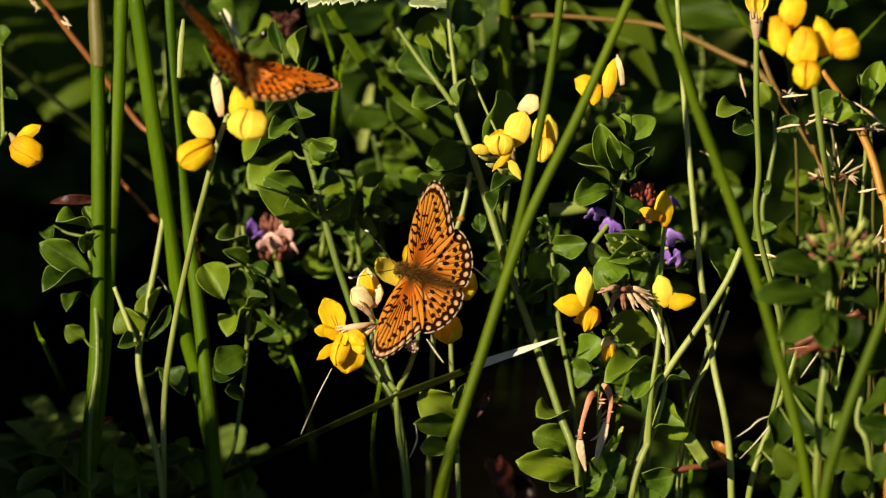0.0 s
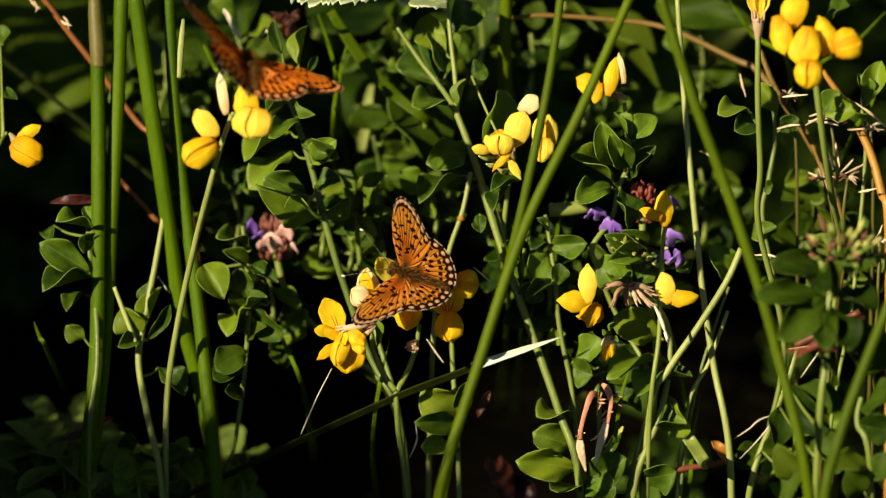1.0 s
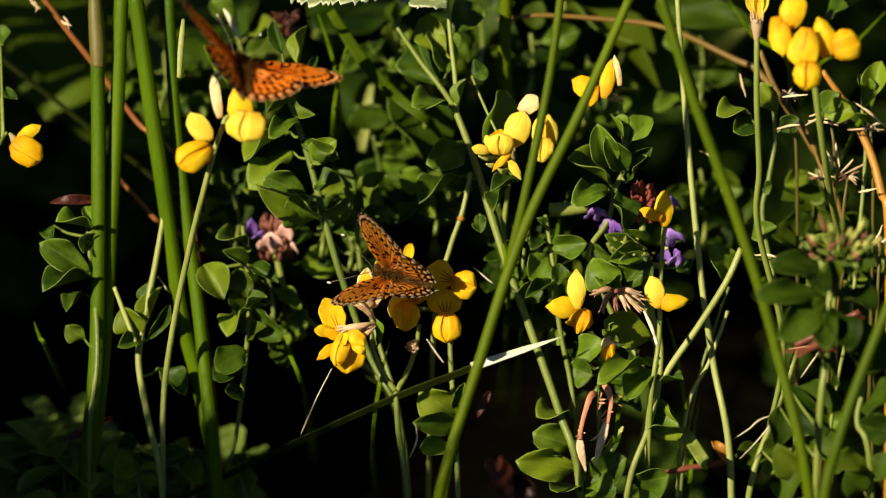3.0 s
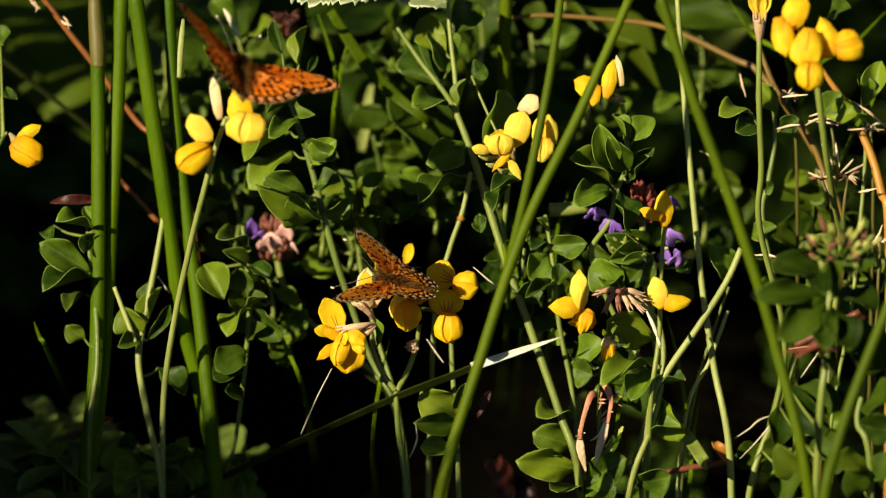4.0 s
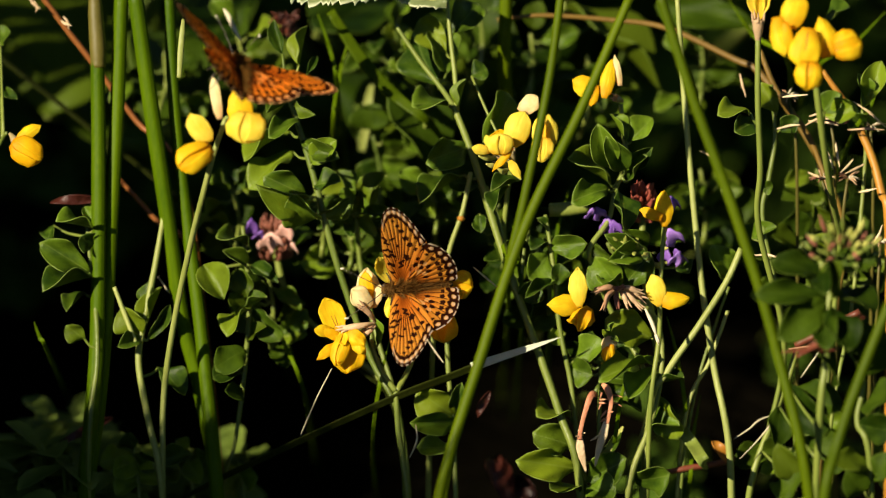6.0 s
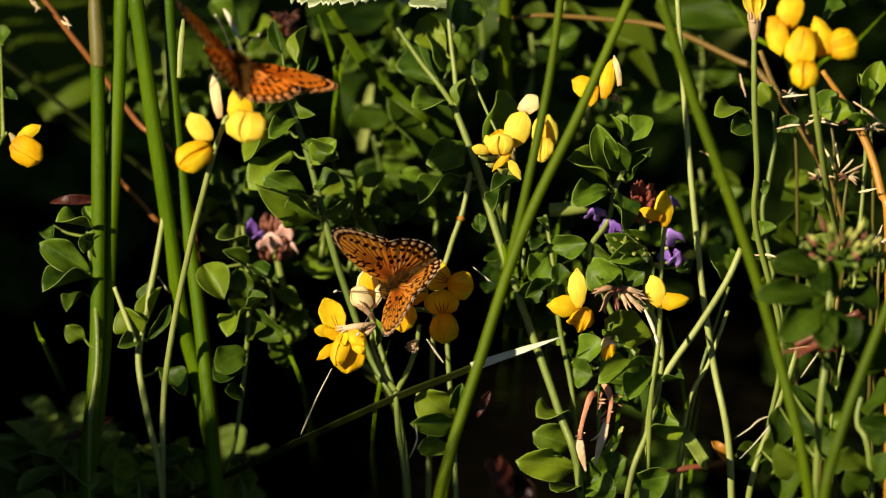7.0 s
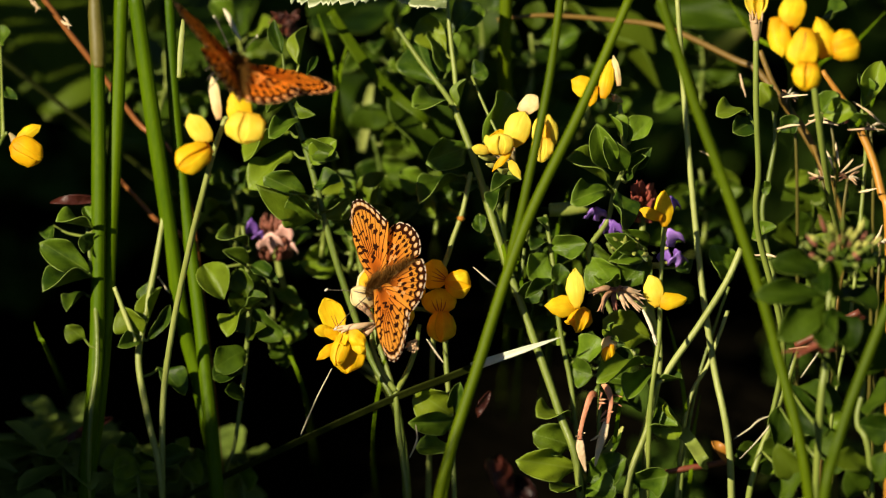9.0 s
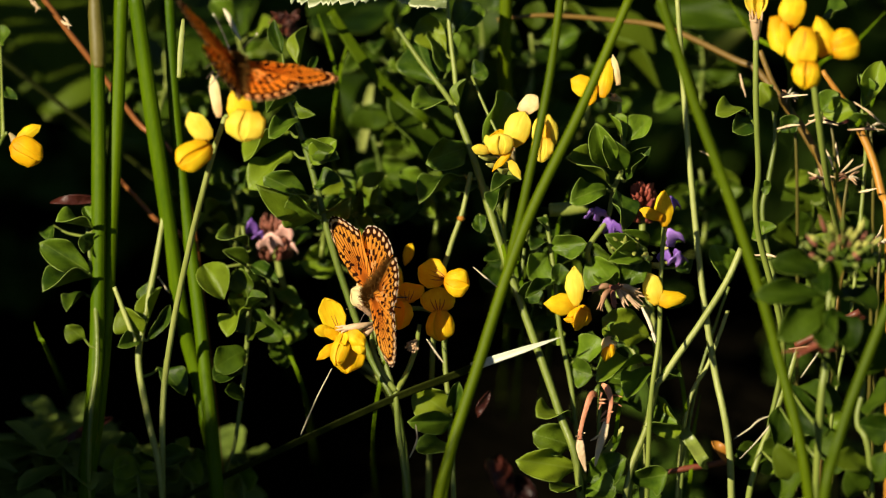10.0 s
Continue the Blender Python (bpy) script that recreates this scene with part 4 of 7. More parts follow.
broad_leaf("broad dark leaf with a pale rim among the stalks", (-10.6, 45.7, 127.5), (0.7, 31.0, 114.9), 12, 0, (0.55, -0.6, 0.5), 1)
single("dry_stalk", "dark red dry twig among leaves", "stalk", [(68.6, -7.9, 93.0), (74.2, -8.5, 96.5), (80.9, -8.8, 100.7)], (0.7, 0.9, 0.7), DARK_RED, ground=False, **TWIG)
for pts in ([(66.2, 14.3, 136.0), (67.8, 12.6, 137.0), (70.9, 10.9, 138.0)], [(70.6, 12.0, 131.0), (73.2, 10.7, 133.0), (76.7, 9.7, 133.2)], [(71.4, 12.8, 132.6), (73.8, 11.1, 133.8), (77.1, 9.5, 132.6)], [(71.2, 12.4, 131.8), (74.1, 10.5, 132.4), (76.9, 9.3, 132.2)],
            [(65.2, 12.6, 130.0), (67.9, 12.0, 131.0), (69.6, 11.1, 131.5)], [(60.8, 3.1, 107.2), (63.5, 1.3, 108.1), (65.6, 0.1, 107.9)], [(67.2, -10.0, 93.2), (71.9, -11.6, 94.5), (76.5, -12.0, 93.7)], [(78.9, 11.6, 130.2), (82.6, 9.9, 131.2), (86.0, 9.8, 131.0)],
            [(80.1, 15.8, 134.4), (83.4, 14.9, 132.4), (86.5, 13.7, 129.8)], [(74.0, 12.3, 126.9), (75.4, 9.3, 125.2), (76.0, 7.5, 123.6)], [(76.6, 12.5, 127.4), (76.9, 9.5, 125.7), (77.3, 7.7, 124.0)], [(71.2, 8.1, 122.7), (72.7, 6.0, 122.9), (74.6, 5.7, 122.3)],
            [(80.0, 9.2, 125.0), (78.6, 7.7, 124.0), (77.4, 6.3, 123.5)], [(82.2, 8.8, 124.2), (80.1, 7.5, 123.6), (78.3, 6.2, 123.3)], [(81.1, 6.5, 119.2), (82.7, 5.7, 119.9), (84.5, 5.0, 120.7)], [(83.7, 0.4, 110.9), (84.8, 0.3, 113.0), (85.4, 0.2, 115.1)],
            [(-81.4, 33.0, 149.0), (-80.5, 32.5, 148.0), (-79.2, 32.0, 147.2)], [(-80.5, 33.0, 148.5), (-79.9, 32.4, 147.5), (-80.1, 32.0, 146.5)], [(-75.2, 31.0, 145.2), (-74.3, 30.5, 144.7), (-73.0, 30.0, 144.5)], [(-74.7, 31.0, 146.0), (-73.9, 30.5, 145.2), (-73.6, 30.0, 143.7)],
            [(50.5, 15.3, 124.0), (52.1, 13.2, 124.2), (53.9, 12.7, 123.1)], [(58.3, 23.6, 137.0), (58.7, 21.8, 135.4), (59.4, 20.8, 133.2)]):
    single("dry_bract", "pinkish straw-coloured dry bract", "dry flower", pts, (0.14, 0.28, 0.08), rng.choice((HUSK, DRY_CALYX, HUSK)), sides=7, flat=0.6, ground=False, group="dry bracts")

# fine grass blades threading through the leaves
for top, mid, low in (((57.0, 48.2, 142.4), (61.8, 49.0, 134.7), (70.6, 59.4, 119.1)), ((88.0, 41.7, 142.7), (80.7, 43.9, 133.2), (73.8, 55.7, 120.7)), ((25.1, 17.9, 115.3), (22.4, 15.5, 105.4), (21.7, 12.5, 89.5)), ((13.4, 11.9, 111.9), (14.6, 10.5, 104.0), (15.7, 8.9, 91.2)),
                      ((-33.8, 7.1, 92.1), (-31.7, 7.0, 87.2), (-27.4, 9.5, 73.5)), ((9.5, 12.4, 117.8), (10.9, 10.1, 110.3), (12.9, 7.2, 97.0)), ((-80.4, 4.8, 91.9), (-79.2, 4.3, 88.5), (-77.8, 5.8, 84.7)), ((37.1, -3.9, 87.5), (34.9, -6.7, 81.5), (33.3, -9.5, 70.6)),
                      ((50.7, 0.5, 78.0), (49.1, -3.3, 69.9), (48.4, -5.7, 59.9)), ((86.3, 26.8, 134.4), (83.6, 24.0, 128.4), (80.1, 26.7, 119.9)), ((-18.4, 41.7, 137.8), (-20.7, 39.7, 128.9), (-22.0, 44.9, 111.7)), ((-25.1, 41.7, 142.7), (-22.4, 40.2, 134.8), (-20.8, 45.1, 121.6)),
                      ((-10.4, -0.2, 90.7), (-12.4, -3.9, 82.6), (-13.8, -5.5, 69.8)), ((44.0, 5.3, 92.9), (46.2, 1.5, 84.9), (47.6, -2.3, 71.9)), ((-48.6, 38.0, 139.4), (-45.3, 37.0, 132.5), (-41.2, 44.6, 120.6))):
    foot = (low[0], low[1] + low[2] * 1.5, -2)
    single("fine_grass_blade", "thin green grass blade among the leaves", "grass", [top, mid, low, foot], (0.06, 0.4, 0.42, 0.3), GRASS, sides=8, flat=0.3, crease=0.3, group="fine grass blades")

# ---- bird's-foot trefoil plants ----


def trefoil(label, *stems, **k):
    return plant("birds_foot_trefoil", label, "wildflower", *stems, group="trefoil plants", **k)


# the plant on which the second butterfly rests
plant_a = trefoil("tall trefoil bearing a resting butterfly and yellow flowers",
                  ([(-41.4, -11.0, 143.2), (-43.8, -13.0, 136.4), (-46.8, -13.1, 124.6), (-48.9, -9.9, 114.7), (-52.0, -8.2, 99.4), (-54.4, -8.0, 83.4), (-54.8, -12.7, 68.5)], (0.5, 0.55, 0.6, 0.6, 0.6, 0.6, 0.6)), material=PALE_STEM)
flower_cup(plant_a, (-46.7, -10.2, 135.4), (-47.1, -20.0, 138.1), (-46.4, -9.9, 140.9), 1.02)
flower_cup(plant_a, (-38.3, -8.6, 141.3), (-37.1, -18.4, 144.0), (-38.8, -8.8, 145.6), 1.02)
bloom(plant_a, "banner", (-44.3, -18.0, 141.3), (-48.0, -15.6, 146.3), (1.0, 1.9, 2.1, 1.9, 1.3), 0.5, LEMON_PETAL)
bloom(plant_a, "keel", (-44.0, -20.1, 141.5), (-50.1, -23.6, 138.7), (1.1, 2.2, 2.5, 2.5, 1.8), 1.3, YELLOW_PETAL)
bloom(plant_a, "banner", (-37.5, -16.6, 144.3), (-39.8, -13.7, 150.5), (1.0, 2.3, 2.5, 1.8, 1.0), 0.5, YELLOW_PETAL)
bloom(plant_a, "keel", (-36.7, -19.2, 148.2), (-37.8, -21.7, 142.8), (1.9, 3.1, 3.4, 3.0, 1.6), 1.0, LEMON_PETAL)
bloom(plant_a, "side_petal", (-35.1, -17.8, 146.4), (-34.4, -19.6, 142.4), (0.5, 0.9, 1.0, 0.7), 0.3, AMBER_PETAL)
bloom(plant_a, "side_petal", (-42.3, -16.1, 145.3), (-43.7, -12.6, 152.7), (0.5, 0.9, 1.0, 1.0, 0.7), 0.3, CREAM_PETAL)

plant_b = trefoil("small trefoil flower on a thin bent stalk", ([(-85.0, 11.4, 129.7), (-86.4, 13.4, 126.9), (-89.7, 14.9, 119.1), (-93.2, 16.4, 105.5), (-96.6, 14.1, 85.9)], (0.35, 0.4, 0.45, 0.4, 0.4)))
flower_cup(plant_b, (-84.1, 10.3, 129.6), (-80.4, 2.7, 127.6), (-79.4, 5.9, 132.2), 0.5)
leaf(plant_b, (-86.9, 23.6, 132.2), (-83.8, 19.8, 133.6), 2.2, 20)
leaf(plant_b, (-87.2, 29.9, 141.0), (-85.4, 29.0, 143.8), 4, 20)
bloom(plant_b, "keel", (-83.6, 4.6, 130.6), (-77.8, 3.2, 127.5), (1.0, 2.4, 2.7, 2.5, 1.5), 1.3, AMBER_PETAL)
bloom(plant_b, "banner", (-82.7, 5.7, 130.6), (-78.0, 7.0, 133.3), (0.5, 1.1, 1.3, 1.1, 0.7), 0.5, YELLOW_PETAL)

plant_c = trefoil("trefoil head of pale yellow flowers and buds", ([(13.3, 9.1, 124.7), (13.0, 8.8, 121.8), (12.4, 8.3, 116.0), (11.9, 6.9, 108.1), (14.1, 1.3, 101.0), (17.9, -4.0, 92.0), (22.8, -11.0, 79.4), (26.8, -16.6, 67.3)], (0.5, 0.5, 0.55, 0.55, 0.5, 0.5, 0.5, 0.5)))
flower_cup(plant_c, (13.7, 8.8, 124.2), (12.8, 8.9, 129.0), (16.0, 6.6, 128.9), 0.5)
flower_cup(plant_c, (13.0, 8.7, 124.0), (8.3, 5.9, 127.4), (9.4, 7.1, 129.9), 0.5)
for pts, r in (([(9.7, 5.3, 128.5), (7.4, 2.7, 130.1), (5.9, 1.0, 131.1)], 1.0), ([(10.3, 4.7, 127.3), (8.5, 2.0, 128.5), (6.8, 1.3, 129.3)], 0.7), ([(11.0, 3.3, 126.5), (9.6, 1.4, 127.1), (8.3, 0.6, 127.9)], 0.6), ([(12.7, 2.9, 125.7), (11.6, 0.9, 126.1), (10.5, 0.3, 127.1)], 0.6),
               ([(13.6, 3.3, 126.5), (14.2, 0.9, 126.1), (15.1, -0.7, 125.1)], 0.9), ([(13.1, 2.6, 127.5), (12.0, 0.5, 127.7), (10.7, -0.2, 128.5)], 0.6)):
    bm = bmesh.new()
    tube(bm, [rel(plant_c, p) for p in pts], (0.3, r, 0.15), 8, 0.6, 3, 5)
    part("calyx", bm, SPENT_GREEN, plant_c, "small crumpled yellow-green calyx")
leaf(plant_c, (7.9, 15.3, 126.2), (14.5, 20.8, 133.2), 6.5, 15, 1)
leaf(plant_c, (14.7, 3.8, 122.9), (9.2, 0.4, 122.6), 3.5, 15, 2)
leaf(plant_c, (12.8, 5.2, 121.1), (9.4, -0.4, 118.5), 3.5, 10, 2)
leaf(plant_c, (5.6, 21.6, 137.3), (8.6, 22.3, 138.8), 4.5, 0, 1)
bloom(plant_c, "banner", (15.2, 6.2, 136.2), (18.3, 7.5, 139.2), (1.1, 1.6, 1.8, 1.4), 0.4, CREAM_PETAL)
bloom(plant_c, "banner", (13.2, 2.5, 130.8), (15.9, 5.4, 137.0), (1.0, 2.3, 2.6, 2.3, 1.6), 0.7, LEMON_PETAL)
bloom(plant_c, "keel", (11.1, -0.0, 130.1), (11.0, 0.8, 134.2), (1.3, 2.1, 2.3, 2.2, 1.8), 0.9, LEMON_PETAL)
bloom(plant_c, "side_petal", (11.2, 2.2, 130.1), (10.9, 4.8, 133.3), (1.3, 2.1, 2.3, 2.1, 1.6), -0.5, AMBER_PETAL)
bloom(plant_c, "side_petal", (9.5, 1.4, 130.8), (8.3, 2.5, 133.2), (0.4, 0.8, 0.8, 0.5), 0.3, LEMON_PETAL)
bloom(plant_c, "banner", (19.9, 3.2, 130.0), (20.5, 6.1, 136.0), (1.1, 2.0, 2.1, 1.8, 1.1), 0.7, LEMON_PETAL)
bloom(plant_c, "side_petal", (19.0, 0.7, 131.7), (18.9, 4.0, 136.4), (0.5, 0.9, 1.0, 0.7), -0.3, AMBER_PETAL)
bloom(plant_c, "side_petal", (18.2, 2.6, 131.0), (18.3, 4.8, 135.7), (0.4, 1.0, 1.0, 0.7), 0.3, LEMON_PETAL)
bloom(plant_c, "keel", (19.4, 0.5, 133.5), (18.9, -1.6, 129.2), (1.3, 2.0, 2.0, 1.4, 0.9), 0.8, LEMON_PETAL)
bloom(plant_c, "side_petal", (13.5, 0.6, 131.4), (9.5, -1.4, 127.1), (0.3, 0.7, 0.7, 0.2), 0.2, AMBER_PETAL)
bloom(plant_c, "side_petal", (12.9, -0.5, 129.1), (15.0, -2.0, 125.9), (0.4, 0.9, 0.8, 0.2), 0.2, LEMON_PETAL)
bloom(plant_c, "side_petal", (9.0, 1.2, 130.3), (5.6, 0.5, 131.3), (0.5, 0.9, 1.0, 0.7), 0.4, LEMON_PETAL)

plant_d = trefoil("trefoil with slender yellow flowers and broad leaves", ([(34.5, 14.6, 134.3), (35.1, 11.2, 129.2), (35.5, 8.8, 124.2), (33.5, 7.7, 119.3), (32.1, 5.1, 113.8), (28.4, 1.8, 109.1), (29.6, 1.8, 104.4), (33.3, 0.8, 95.1), (40.4, -7.5, 84.4), (39.8, -12.4, 76.4), (35.9, -17.7, 64.9)], (0.45, 0.5, 0.5, 0.5, 0.55, 0.55, 0.5, 0.4, 0.4, 0.4, 0.4)))
flower_cup(plant_d, (34.6, 15.0, 135.0), (32.6, 12.6, 137.0), (33.7, 13.5, 139.0), 0.42)
for b, t, w, tw, sh in (((32.3, 5.8, 124.9), (30.0, 5.6, 133.9), 5.6, 20, 2), ((35.2, 5.6, 124.5), (31.7, 3.7, 132.1), 4.5, -25, 2), ((35.3, 9.8, 128.6), (32.8, 13.0, 133.2), 2.8, 50, 2),
                        ((36.5, 10.7, 128.2), (40.3, 12.8, 132.7), 4.2, -30, 1), ((35.9, 8.8, 124.2), (40.0, 6.4, 128.4), 3.6, 30, 4), ((32.4, 6.3, 121.1), (24.8, 4.1, 128.2), 5.4, 10, 0),
                        ((32.0, 5.8, 120.2), (25.6, -0.1, 121.6), 5.6, 0, 1), ((35.9, 6.5, 121.6), (38.8, 5.0, 127.8), 3.6, 15, 0), ((33.7, 5.8, 120.2), (37.1, -0.4, 116.3), 4.6, -20, 3)):
    leaf(plant_d, b, t, w, tw, sh)
bloom(plant_d, "banner", (29.4, 10.2, 138.4), (24.9, 11.4, 141.0), (0.9, 1.9, 2.1, 1.8, 1.1), 0.5, YELLOW_PETAL)
bloom(plant_d, "side_petal", (29.2, 10.0, 140.5), (28.5, 8.2, 136.7), (0.9, 1.2, 1.1, 0.7), 0.3, AMBER_PETAL)
bloom(plant_d, "side_petal", (31.0, 8.9, 138.1), (32.7, 13.1, 144.7), (0.5, 1.3, 1.5, 1.1, 0.5), 0.4, YELLOW_PETAL)
bloom(plant_d, "side_petal", (34.2, 10.9, 139.9), (33.1, 13.4, 145.4), (0.4, 0.7, 0.8, 0.7, 0.3), 0.3, CREAM_PETAL)

plant_e = trefoil("close tall trefoil head of deep yellow flowers", ([(69.1, -15.4, 162.1), (70.3, -18.1, 151.6), (72.1, -17.2, 139.5), (74.3, -12.1, 126.5), (76.6, -4.9, 113.6), (75.7, -5.5, 98.1), (73.8, -14.8, 78.2)], (0.6, 0.65, 0.65, 0.6, 0.6, 0.5, 0.5)),
                  ([(59.9, -0.9, 155.3), (60.0, -4.4, 143.2), (60.7, -6.2, 129.8), (60.7, -5.4, 117.4), (66.2, -5.6, 93.3), (63.9, -9.0, 76.5), (60.0, -14.2, 63.0)], (0.55, 0.6, 0.6, 0.6, 0.4, 0.4, 0.4), True))
flower_cup(plant_e, (68.4, -16.2, 155.7), (67.9, -26.1, 158.1), (67.6, -18.1, 161.1), 0.95)
flower_cup(plant_e, (75.0, -14.6, 159.1), (75.4, -23.7, 163.3), (71.1, -17.2, 163.0), 1.0)
flower_cup(plant_e, (59.9, -1.0, 155.2), (59.8, 0.2, 162.5), (60.9, -3.7, 163.5), 0.7)
petal(plant_e, (59.9, 0.5, 158.3), (59.0, 1.3, 164.8), 3.6, LEMON_PETAL, 0)
petal(plant_e, (60.1, -0.4, 158.7), (61.1, 1.3, 164.8), 3.0, LEMON_PETAL, 0, 30)
leaf(plant_e, (58.9, 0.2, 138.9), (53.0, -2.9, 141.7), 5.5, 10, 1)
leaf(plant_e, (59.5, -0.5, 137.4), (56.0, -4.8, 137.5), 4.0, 10, 0)
leaf(plant_e, (72.3, -12.6, 144.5), (77.6, -16.0, 146.7), 4.6, 0, 1)
leaf(plant_e, (72.1, -12.4, 144.9), (75.2, -12.8, 148.8), 4.6, 0, 0)
leaf(plant_e, (72.1, -6.7, 161.8), (75.9, -7.4, 165.1), 5.0, 10, 1)
leaf(plant_e, (61.1, -5.8, 126.0), (63.3, -5.8, 126.0), 2.4, 0, 2)
bloom(plant_e, "banner", (65.0, -15.4, 163.4), (67.0, -12.6, 169.4), (1.3, 2.2, 2.5, 2.3, 1.6), 0.7, YELLOW_PETAL)
bloom(plant_e, "banner", (62.6, -14.5, 165.3), (63.9, -19.5, 159.3), (0.9, 1.5, 2.0, 1.9, 1.1), 0.7, YELLOW_PETAL)
bloom(plant_e, "side_petal", (64.0, -16.8, 165.2), (64.8, -19.0, 160.3), (0.5, 1.0, 1.1, 0.7), 0.4, AMBER_PETAL)
bloom(plant_e, "banner", (68.3, -18.1, 164.6), (67.1, -22.3, 158.1), (1.2, 2.3, 3.0, 3.0, 2.1), 0.9, YELLOW_PETAL, guides=1)
bloom(plant_e, "keel", (68.5, -23.6, 160.1), (67.9, -25.8, 155.3), (1.4, 2.2, 2.5, 2.2, 1.3), 1.2, YELLOW_PETAL)
bloom(plant_e, "banner", (72.7, -18.6, 159.0), (70.4, -15.4, 165.8), (1.6, 2.4, 2.3, 1.6, 1.0), 0.8, YELLOW_PETAL)
bloom(plant_e, "keel", (73.1, -20.8, 161.3), (78.3, -20.1, 162.7), (1.4, 2.4, 2.7, 2.5, 1.5), 1.3, YELLOW_PETAL)

plant_f = trefoil("fading trefoil head with two yellow flowers and withered calyces",
                  ([(33.8, -5.7, 102.5), (39.1, -5.7, 100.1), (41.9, -6.9, 95.1), (42.0, -10.6, 87.2), (39.7, -14.8, 78.2), (35.6, -20.4, 66.2)], (0.5, 0.5, 0.55, 0.6, 0.65, 0.65)), material=PALE_STEM)
calyx_tube(plant_f, ((32.9, -11.8, 106.9), (31.3, -12.9, 107.7), (29.4, -13.1, 107.2)), (0.44, 0.99, 0.99, 0.77), PALE_CALYX, "cream withered calyx")
calyx_tube(plant_f, ((32.7, -12.5, 106.9), (31.4, -14.2, 106.5), (30.7, -15.0, 104.8)), (0.44, 0.99, 0.99, 0.55), DRY_CALYX, "withered pinkish calyx")
calyx_tube(plant_f, ((33.1, -13.2, 107.1), (32.9, -14.9, 106.7), (33.1, -15.5, 105.5)), (0.44, 0.88, 0.99, 0.66), PINK_BRACT, "withered pinkish calyx")
calyx_tube(plant_f, ((33.7, -13.1, 107.1), (34.4, -14.9, 106.6), (35.0, -15.5, 105.6)), (0.44, 0.88, 0.88, 0.55), PALE_CALYX, "cream withered calyx")
calyx_tube(plant_f, ((33.8, -12.5, 106.9), (35.6, -14.4, 106.3), (37.3, -15.0, 104.8)), (0.55, 0.99, 0.88, 0.55), DRY_CALYX, "withered pinkish calyx")
calyx_tube(plant_f, ((33.7, -11.8, 107.0), (35.6, -13.0, 107.5), (37.2, -12.7, 106.6)), (0.55, 0.99, 0.99, 0.77), PALE_CALYX, "cream withered calyx")
calyx_tube(plant_f, ((34.1, -11.2, 106.6), (36.0, -12.2, 106.0), (37.7, -12.5, 105.3)), (0.44, 0.77, 0.88, 0.66), PALE_CALYX, "cream withered calyx")
calyx_tube(plant_f, ((38.5, -15.8, 104.5), (39.8, -17.9, 102.4), (40.8, -19.1, 99.8)), (0.33, 0.66, 0.66, 0.22), STRAW, "whitish withered calyx")
calyx_tube(plant_f, ((32.3, -13.6, 108.0), (33.1, -14.9, 108.3), (34.0, -13.6, 108.0)), (0.55, 0.88, 0.88, 0.55), PINK_BRACT, "red-brown calyx base")
for b, t, w, tw, sh in (((34.3, -0.5, 101.8), (29.0, -1.1, 107.6), 5.5, 10, 1), ((34.8, -0.3, 102.3), (39.7, -0.7, 108.6), 5.5, -10, 1), ((33.5, -0.8, 103.5), (30.5, -4.6, 105.0), 4.0, 0, 0),
                        ((40.3, -5.6, 93.3), (33.0, -8.7, 98.4), 6.5, 15, 3), ((41.4, -7.5, 89.3), (30.2, -14.2, 91.4), 5.6, 5, 1), ((41.2, -8.2, 87.8), (35.7, -15.6, 86.0), 5.2, -15, 0),
                        ((41.6, -10.2, 85.7), (46.2, -13.2, 88.7), 3.0, 0, 2), ((41.5, -9.3, 82.9), (43.6, -15.5, 76.7), 6.0, 10, 3), ((39.8, -12.1, 76.9), (45.2, -15.0, 80.1), 5.0, 10, 4), ((37.0, -17.2, 68.3), (42.9, -21.8, 70.4), 5.0, 20, 1)):
    leaf(plant_f, b, t, w, tw, sh)
bloom(plant_f, "banner", (25.9, -13.0, 103.4), (25.5, -9.7, 110.5), (0.5, 1.4, 1.9, 1.6, 0.9), 0.4, LEMON_PETAL)
bloom(plant_f, "side_petal", (25.9, -11.9, 103.4), (19.6, -12.8, 103.9), (1.1, 2.0, 2.2, 1.6, 0.7), 0.7, YELLOW_PETAL)
bloom(plant_f, "keel", (28.7, -14.6, 102.5), (24.0, -14.9, 101.7), (1.0, 1.8, 1.6, 1.3, 0.7), 0.5, AMBER_PETAL, ruffle=0.5)
bloom(plant_f, "side_petal", (27.5, -15.0, 103.8), (25.6, -16.8, 100.0), (0.9, 1.4, 1.2, 0.8), 0.4, AMBER_PETAL, ruffle=0.4)
bloom(plant_f, "side_petal", (25.7, -16.0, 101.7), (23.4, -15.9, 102.0), (0.4, 0.5, 0.5, 0.3), 0.2, AMBER_PETAL, ruffle=0.3)
bloom(plant_f, "banner", (41.7, -12.0, 103.3), (39.8, -9.4, 108.8), (0.7, 1.6, 2.0, 1.8, 1.1), 0.5, LEMON_PETAL)
bloom(plant_f, "side_petal", (41.8, -11.6, 104.0), (47.2, -11.3, 104.8), (1.1, 1.8, 1.5, 1.2, 0.8), 0.7, YELLOW_PETAL)

